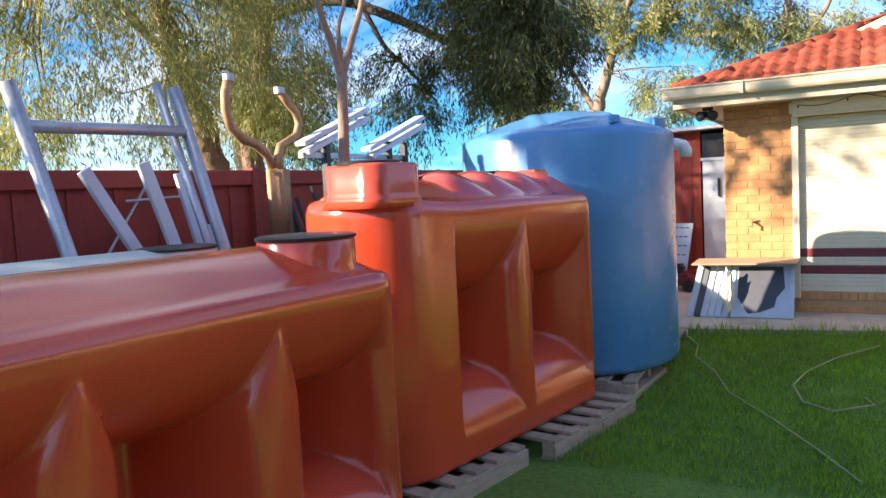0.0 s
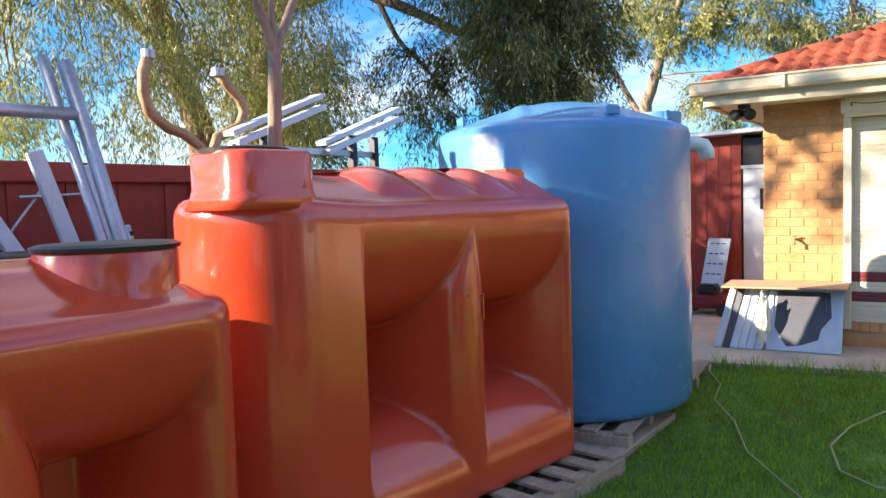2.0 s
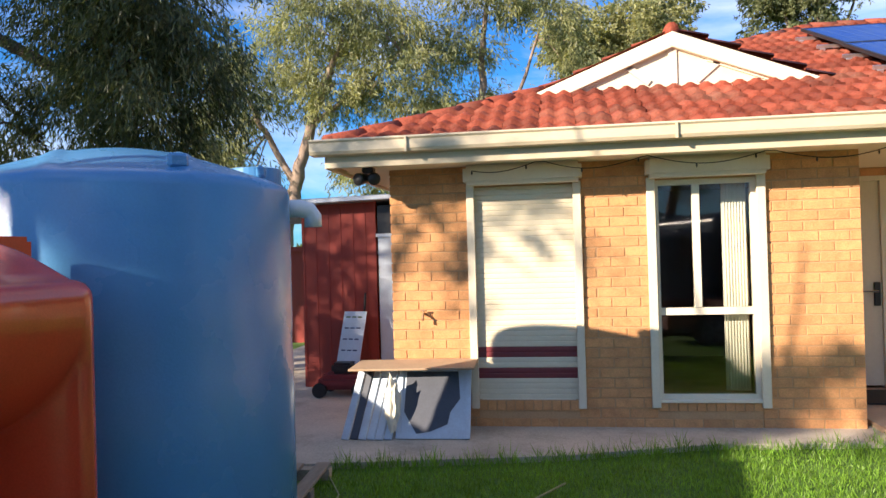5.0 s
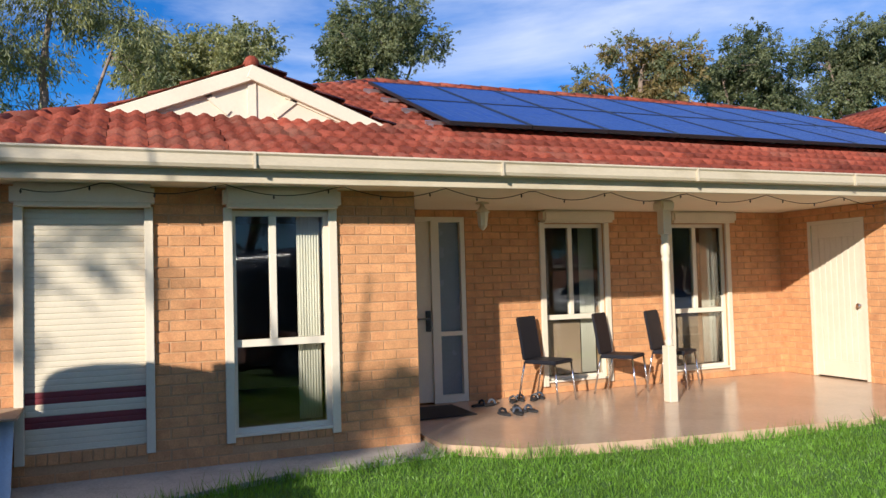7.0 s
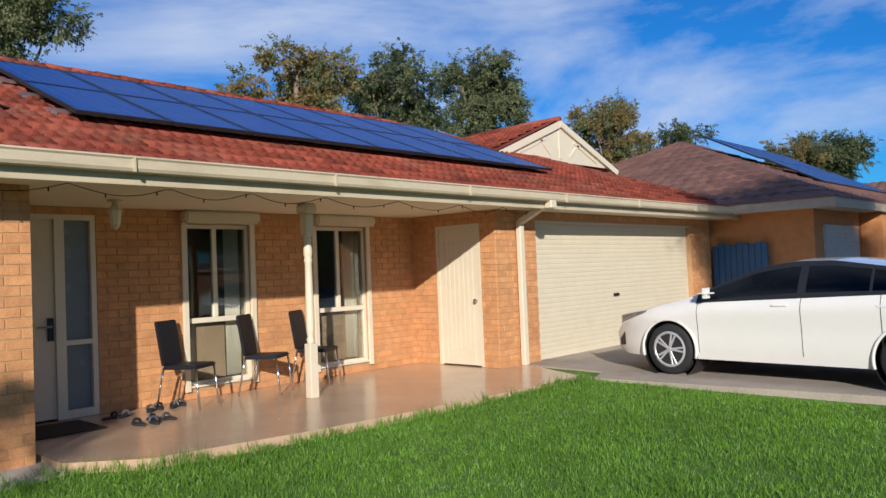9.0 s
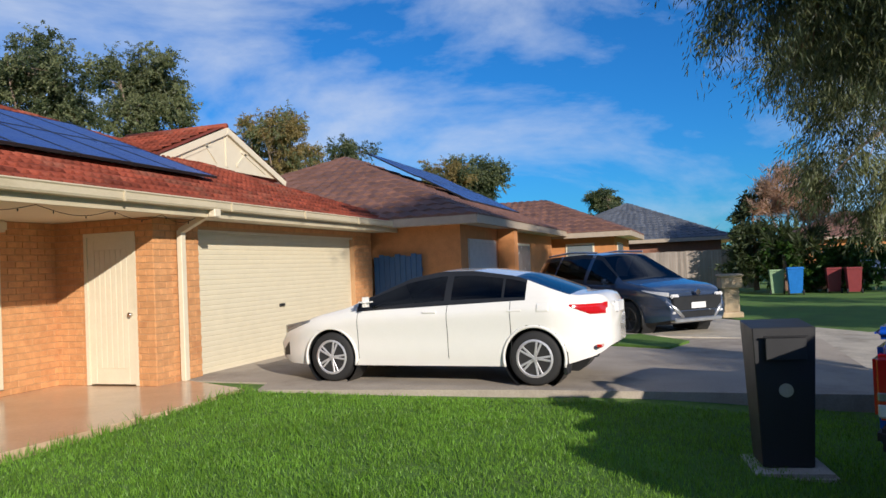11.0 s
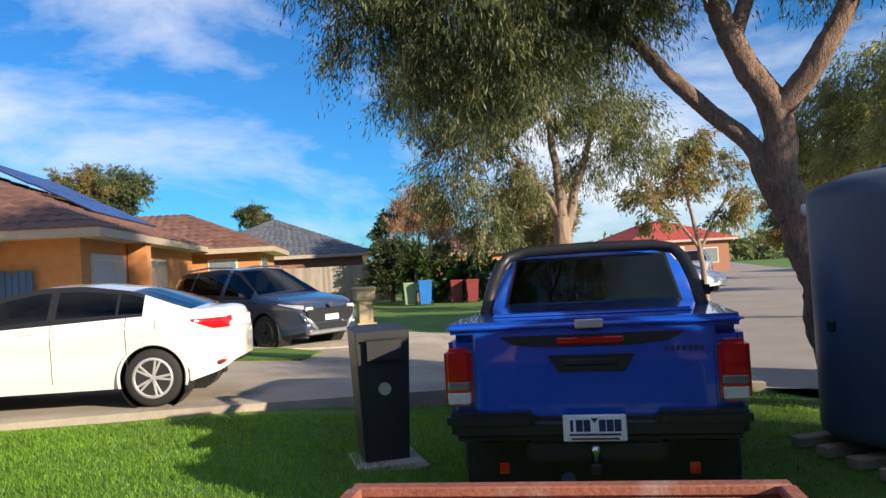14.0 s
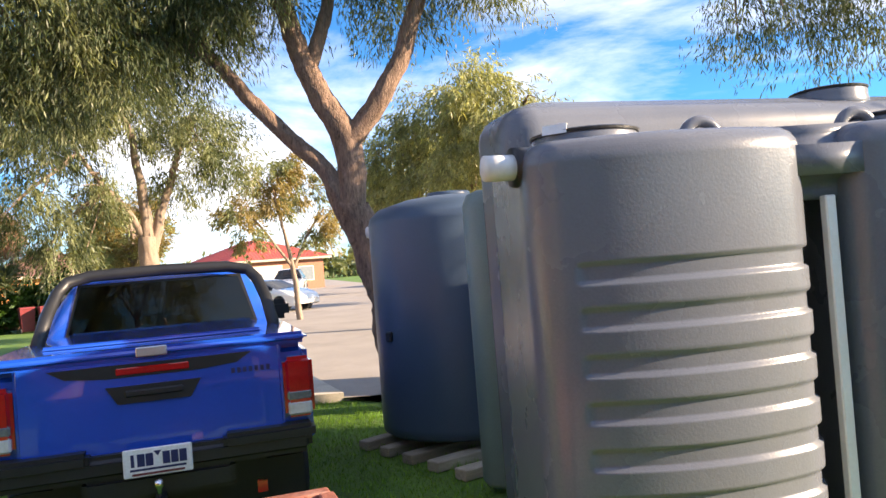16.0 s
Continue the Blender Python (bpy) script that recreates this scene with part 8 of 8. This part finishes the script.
far_gum(3.0, 30, 8.7, 3.0, 2.6, (M_LEAFY, M_LEAF), 1)
far_gum(9.3, 30, 9.8, 2.5, 2.8, (M_LEAF, M_LEAFD), 2)
far_gum(15.0, 34, 7.0, 2.4, 2.0, (M_LEAF, M_LEAFY), 3)
far_gum(21.2, 30, 9.6, 3.2, 2.6, (M_LEAFO, M_LEAF), 4)
far_gum(27.2, 30, 10.2, 2.9, 3.0, (M_LEAFD, M_LEAF), 5)
far_gum(34.2, 30, 10.8, 3.0, 3.2, (M_LEAF, M_LEAFD), 6)
far_gum(48.3, 30, 10.0, 3.2, 3.0, (M_LEAFO, M_LEAF), 7)
far_gum(62.0, 31, 10.0, 3.6, 3.4, (M_LEAFD, M_LEAF), 8)
far_gum(92.0, 32, 11.5, 4.5, 4.0, (M_LEAFO, M_LEAFD), 9)
far_gum(106.0, 32, 13.0, 5.5, 5.5, (M_LEAFD, M_LEAF), 10)
far_gum(95.0, 12, 8.2, 3.4, 2.2, (M_LEAFD, M_LEAF), 11)
far_gum(48.0, -9.5, 4.0, 2.4, 2.4, (M_LEAFD, M_LEAF), 12)
far_gum(34.0, -7.0, 3.4, 1.9, 2.2, (M_LEAFO, M_LEAFY), 13)
far_gum(40.0, -24.0, 4.2, 3.0, 2.6, (M_LEAFO, M_LEAFD), 14)
far_gum(26.0, -18.0, 4.6, 3.0, 2.6, (M_LEAFY, M_LEAF), 15)

tree("gum_tree", "sparse olive gum behind the fence that dapples the brick wall",
     [([(-10.4, 0.4, -0.2), (-10.3, 0.5, 2.5), (-10.0, 0.7, 4.6), (-9.6, 1.0, 6.4)], 0.2, 0.05), ([(-10.1, 0.6, 4.0), (-8.4, 1.6, 5.2), (-7.0, 2.5, 5.6)], 0.05, 0.012)],
     [(-7.6, 1.3, 5.9, 0.55, 0.5, 0.4), (-6.9, 2.4, 5.4, 0.45, 0.45, 0.35), (-7.2, 2.6, 5.2, 0.4, 0.4, 0.4)],
     36, 15, (0.16, 0.045), M_LEAF, M_BARK, droop=0.9, spread=0.45, twigs=2)

# shadow caster out of view, added for the dark patch on the pier
tree("gum_tree", "small unseen gum added behind the fence to shade the brick pier",
     [([(-8.6, -1.4, -0.2), (-8.5, -1.4, 2.6), (-8.1, -1.2, 4.6), (-7.6, -1.1, 5.6)], 0.09, 0.02)],
     [(-7.6, -1.1, 5.55, 0.32, 0.34, 0.32), (-7.85, -1.2, 5.3, 0.25, 0.25, 0.2)],
     70, 16, (0.16, 0.045), M_LEAF, M_BARK, droop=0.9, spread=0.35, twigs=2)

tree("gum_tree", "leafy olive gum behind the fence that shades the low red tank",
     [([(-7.6, -4.6, -0.2), (-7.5, -4.5, 1.8), (-7.3, -4.4, 3.2), (-7.2, -4.3, 4.4)], 0.16, 0.05), ([(-7.4, -4.4, 2.6), (-7.4, -3.2, 3.3), (-7.5, -1.2, 3.8)], 0.07, 0.02)],
     [(-7.3, -4.4, 4.0, 0.8, 0.8, 0.45), (-7.0, -3.8, 4.0, 0.6, 0.6, 0.4), (-7.6, -5.0, 3.9, 0.7, 0.7, 0.4), (-7.9, -4.4, 4.2, 0.6, 0.6, 0.4), (-6.8, -4.9, 4.2, 0.6, 0.6, 0.4), (-7.4, -2.7, 3.5, 0.8, 0.8, 0.45), (-7.4, -1.5, 3.6, 0.7, 0.7, 0.45)],
     420, 18, (0.16, 0.04), M_LEAF, M_BARK, droop=0.8, spread=0.4, twigs=2)

# hedge, conifer, bare tree beside the bins
hedge = thing("hedge", "dense dark green hedge behind the wheelie bins", "hedge")
cl = [(37.5, -0.9 - 0.55 * k, 1.0 + 0.25 * math.sin(k), 0.9, 0.7, 1.15) for k in range(8)]
ob = quads_object("crown", *foliage(cl, 1500, 8, (0.22, 0.10), 0.1, 0.3), M_HEDGE, hedge)
ob["kind"] = "stuff"
part("stems", bx(37.3, -4.6, -0.1, 37.7, -1.0, 0.8, bevel=0.1), M_BARK, hedge)
tree("conifer", "dark upright conifer beside the hedge", [([(38.0, -0.3, -0.1), (38.0, -0.3, 4.2)], 0.12, 0.03)], [(38, -0.3, 1.0 + 0.45 * k, 1.1 - 0.11 * k, 1.1 - 0.11 * k, 0.5) for k in range(8)], 900, 8, (0.26, 0.08), M_LEAFD, M_BARK, droop=0.0, spread=0.3)
tree("bare_tree", "pinkish bare-twigged tree above the hedge", [([(38, -1.7, -0.1), (38, -1.7, 2.4), (38, -1.9, 4.6)], 0.1, 0.03), ([(38, -1.7, 1.6), (38, -1.1, 3.2), (38, -0.9, 4.4)], 0.06, 0.02), ([(38, -1.7, 1.8), (38, -2.6, 3.2), (38, -3.0, 4.2)], 0.06, 0.02)], [(38, -1.6, 4.3, 0.9, 0.9, 0.9), (38, -2.5, 3.7, 0.8, 0.8, 0.8), (38, -0.9, 3.7, 0.7, 0.7, 0.7), (38, -3.2, 3.0, 0.7, 0.7, 0.7)], 1300, 9, (0.35, 0.026), M_LEAFP, M_PALEBARK, droop=-0.6, twigs=4)
tree("palm_shrub", "spiky yucca beside the hedge", [([(36.8, -1.4, -0.1), (36.8, -1.4, 1.7)], 0.1, 0.08)], [(36.8, -1.4, 2.0, 0.5, 0.5, 0.5), (36.8, -2.3, 1.9, 0.5, 0.5, 0.5)], 120, 12, (0.55, 0.06), M_LEAFD, M_BARK, droop=-0.3, spread=0.2)

# bare forked sapling between tank and fence
sap = thing("sapling", "slender bare forked sapling behind the red tank", "tree")
for k, (pts, r0, r1) in enumerate((([(-2.82, 4.22, -0.05), (-2.82, 4.20, 1.2), (-2.82, 4.24, 2.0), (-2.82, 4.26, 2.45)], 0.048, 0.036), ([(-2.82, 4.26, 2.42), (-2.82, 4.16, 2.65), (-2.82, 4.03, 2.92), (-2.82, 3.85, 3.6), (-2.8, 3.8, 4.2)], 0.030, 0.010),
                                  ([(-2.82, 4.26, 2.42), (-2.82, 4.40, 2.70), (-2.82, 4.56, 3.02), (-2.85, 4.8, 3.8), (-2.85, 4.9, 4.3)], 0.030, 0.010), ([(-2.82, 4.27, 2.44), (-2.82, 4.25, 2.75), (-2.82, 4.34, 3.0), (-2.8, 4.3, 3.7)], 0.020, 0.008))):
    bm = bmesh.new()
    q, r = wobble(pts, r0, r1, amp=0.01)
    tube(bm, q, r, seg=10)
    part("trunk" if k == 0 else "limb", bm, M_PALEBARK, sap, smooth=True)

# a line of far woods closes the horizon
n = 260
ang = np.linspace(0, 2 * np.pi, n, endpoint=False)
cl = [(140 * math.cos(a), 140 * math.sin(a), 2.0 + 1.6 * noise.noise((a * 9, 0, 0)), 4.5, 4.5, 2.6 + 1.2 * noise.noise((a * 23, 1, 0))) for a in ang]
ob = quads_object("far_woods", *foliage(cl, 9000, 5, (1.6, 0.7), 0.2, 1.0), M_LEAF)
tagged(ob, "far line of bushland trees on the horizon", "woods", kind="stuff")

# telegraph pole seen between the branches
tpz = thing("light_pole", "distant light pole with a square head", "pole", pose(-16.0, 40.0, 0))
part("pole", bx(-0.08, -0.08, 0, 0.08, 0.08, 7.2), M_DARKMETAL, tpz)
part("head", bx(-0.5, -0.2, 7.2, 0.5, 0.2, 7.5), M_DARKMETAL, tpz)


# ---- grass blades ----
def blades(name, regions, label, ln=0.046, wd=0.0058):
    P = []
    for x0, x1, y0, y1, per in regions:
        k = int((x1 - x0) * (y1 - y0) * per)
        P.append(np.stack([RNG.uniform(x0, x1, k), RNG.uniform(y0, y1, k)], 1))
    P = np.concatenate(P)
    ok = ~(((P[:, 0] > 8.75) & (P[:, 1] > 1.7)) | ((P[:, 0] > 9.3) & (P[:, 1] > -2.9)) | (P[:, 1] > np.interp(P[:, 0], [-4, -1.6, 0.4, 1.5, 2.9, 3.5, 4.8, 6.0, 7.4, 8.85], [7.95, 7.72, 8.06, 8.43, 8.58, 8.1, 7.85, 7.73, 7.62, 7.59])))
    P = P[ok]
    tuft = np.array([noise.noise((x * 1.6, y * 1.6, 3.0)) for x, y in P])
    fine = np.array([noise.noise((x * 6.0, y * 6.0, 5.0)) for x, y in P])
    z = np.array([ground_z(x, y) for x, y in P])
    edge = np.interp(P[:, 0], [-4, -1.6, 0.4, 1.5, 2.9, 3.5, 4.8, 6.0, 7.4, 8.85], [7.95, 7.72, 8.06, 8.43, 8.58, 8.1, 7.85, 7.73, 7.62, 7.59]) - P[:, 1]
    tall = 1.0 + 0.5 * tuft + 0.5 * fine + 1.4 * np.exp(-(edge / 0.12) ** 2) * (0.6 + 0.8 * (fine > 0))
    n_ = len(P)
    D = unit(RNG.normal(size=(n_, 3)) * np.array((0.38, 0.38, 0.1)) + np.array((0, 0, 1.0)))
    S = unit(np.cross(D, RNG.normal(size=(n_, 3))))
    ob_ = quads_object(name, np.column_stack([P, z - 0.004]), D, S, ln * tall * (0.6 + 0.8 * RNG.random(n_)), wd * (0.7 + 0.6 * RNG.random(n_)), M_BLADE)
    return tagged(ob_, label, "grass", kind="stuff")


blades("grass", [(-1.3, 1.6, 4.0, 8.5, 4200), (1.6, 9.0, 4.0, 8.6, 3400), (3.5, 9.3, 0.8, 4.0, 2800), (4.6, 9.2, -2.9, 0.8, 1400), (-1.0, 3.5, 1.5, 4.0, 500)], "short bright green lawn grass with longer tufts at the edges")

# ---- bricks and tiles, piece by piece ----
def brick_mesh(w, h):
    bm = bmesh.new()
    c, p = 0.003, 0.008
    lo = [bm.verts.new(q) for q in ((0, 0, 0), (w, 0, 0), (w, 0, h), (0, 0, h))]
    hi = [bm.verts.new(q) for q in ((c, -p, c), (w - c, -p, c), (w - c, -p, h - c), (c, -p, h - c))]
    bm.faces.new(hi)
    for i in range(4):
        bm.faces.new((lo[i], lo[(i + 1) % 4], hi[(i + 1) % 4], hi[i]))
    return mesh_of(bm, "brick", M_BRICK)


kept = {}
rects = brick_rects(-1.08, 2.84, Z0, ZW - 0.03, [(SH[0], SH[1], SH[2] - 0.09, 2.385), (W1[0], W1[1], W1[2] - 0.09, 2.385)])
for k, (x0, x1, z0, z1) in enumerate(rects):
    size = (round(x1 - x0, 2), round(z1 - z0, 3))
    if size not in kept:
        kept[size] = brick_mesh(*size)
    ob = new("brick", kept[size])
    ob.parent = wall_front
    ob.matrix_basis = pose(x0, FY + random.uniform(0, 0.002), z0)
for w in (SH, W1):
    n = 11
    step = (w[1] - w[0]) / n
    key = ("sill", round(step, 3))
    kept.setdefault(key, brick_mesh(step - 0.008, 0.085))
    for i in range(n):
        ob = new("brick", kept[key])
        ob.parent = wall_front
        ob.matrix_basis = pose(w[0] + i * step + 0.004, FY - 0.004, w[2] - 0.09)
bricks_joined("brick_field", wall_return, "y", 2.84, 1, brick_rects(FY + 0.24, BY, Z0, ZW - 0.03, []))
bricks_joined("brick_field", wall_left, "y", -1.08, -1, brick_rects(FY, 12.5, Z0, ZW - 0.03, []))
bricks_joined("brick_field", wall_porch, "x", BY, -1, brick_rects(2.84, 8.90, 0.15, ZW - 0.03, [FD, (W2[0], W2[1], W2[2], 2.385), (W3[0], W3[1], W3[2], 2.385)]))
bricks_joined("brick_field", wall_side, "y", 8.90, -1, brick_rects(FY, BY, 0.15, ZW - 0.03, [SD]))
bricks_joined("brick_field", wall_garage, "x", FY, -1, brick_rects(8.90, 16.0, 0.06, ZW - 0.03, [GD]))
tiles_on_slope(slope_matrix, roof, EX0, EX1, RUN / math.cos(PITCH), front_inside, M_TILES, single=lambda x, v: x < 7.5 and v < 2.2, limit=290)
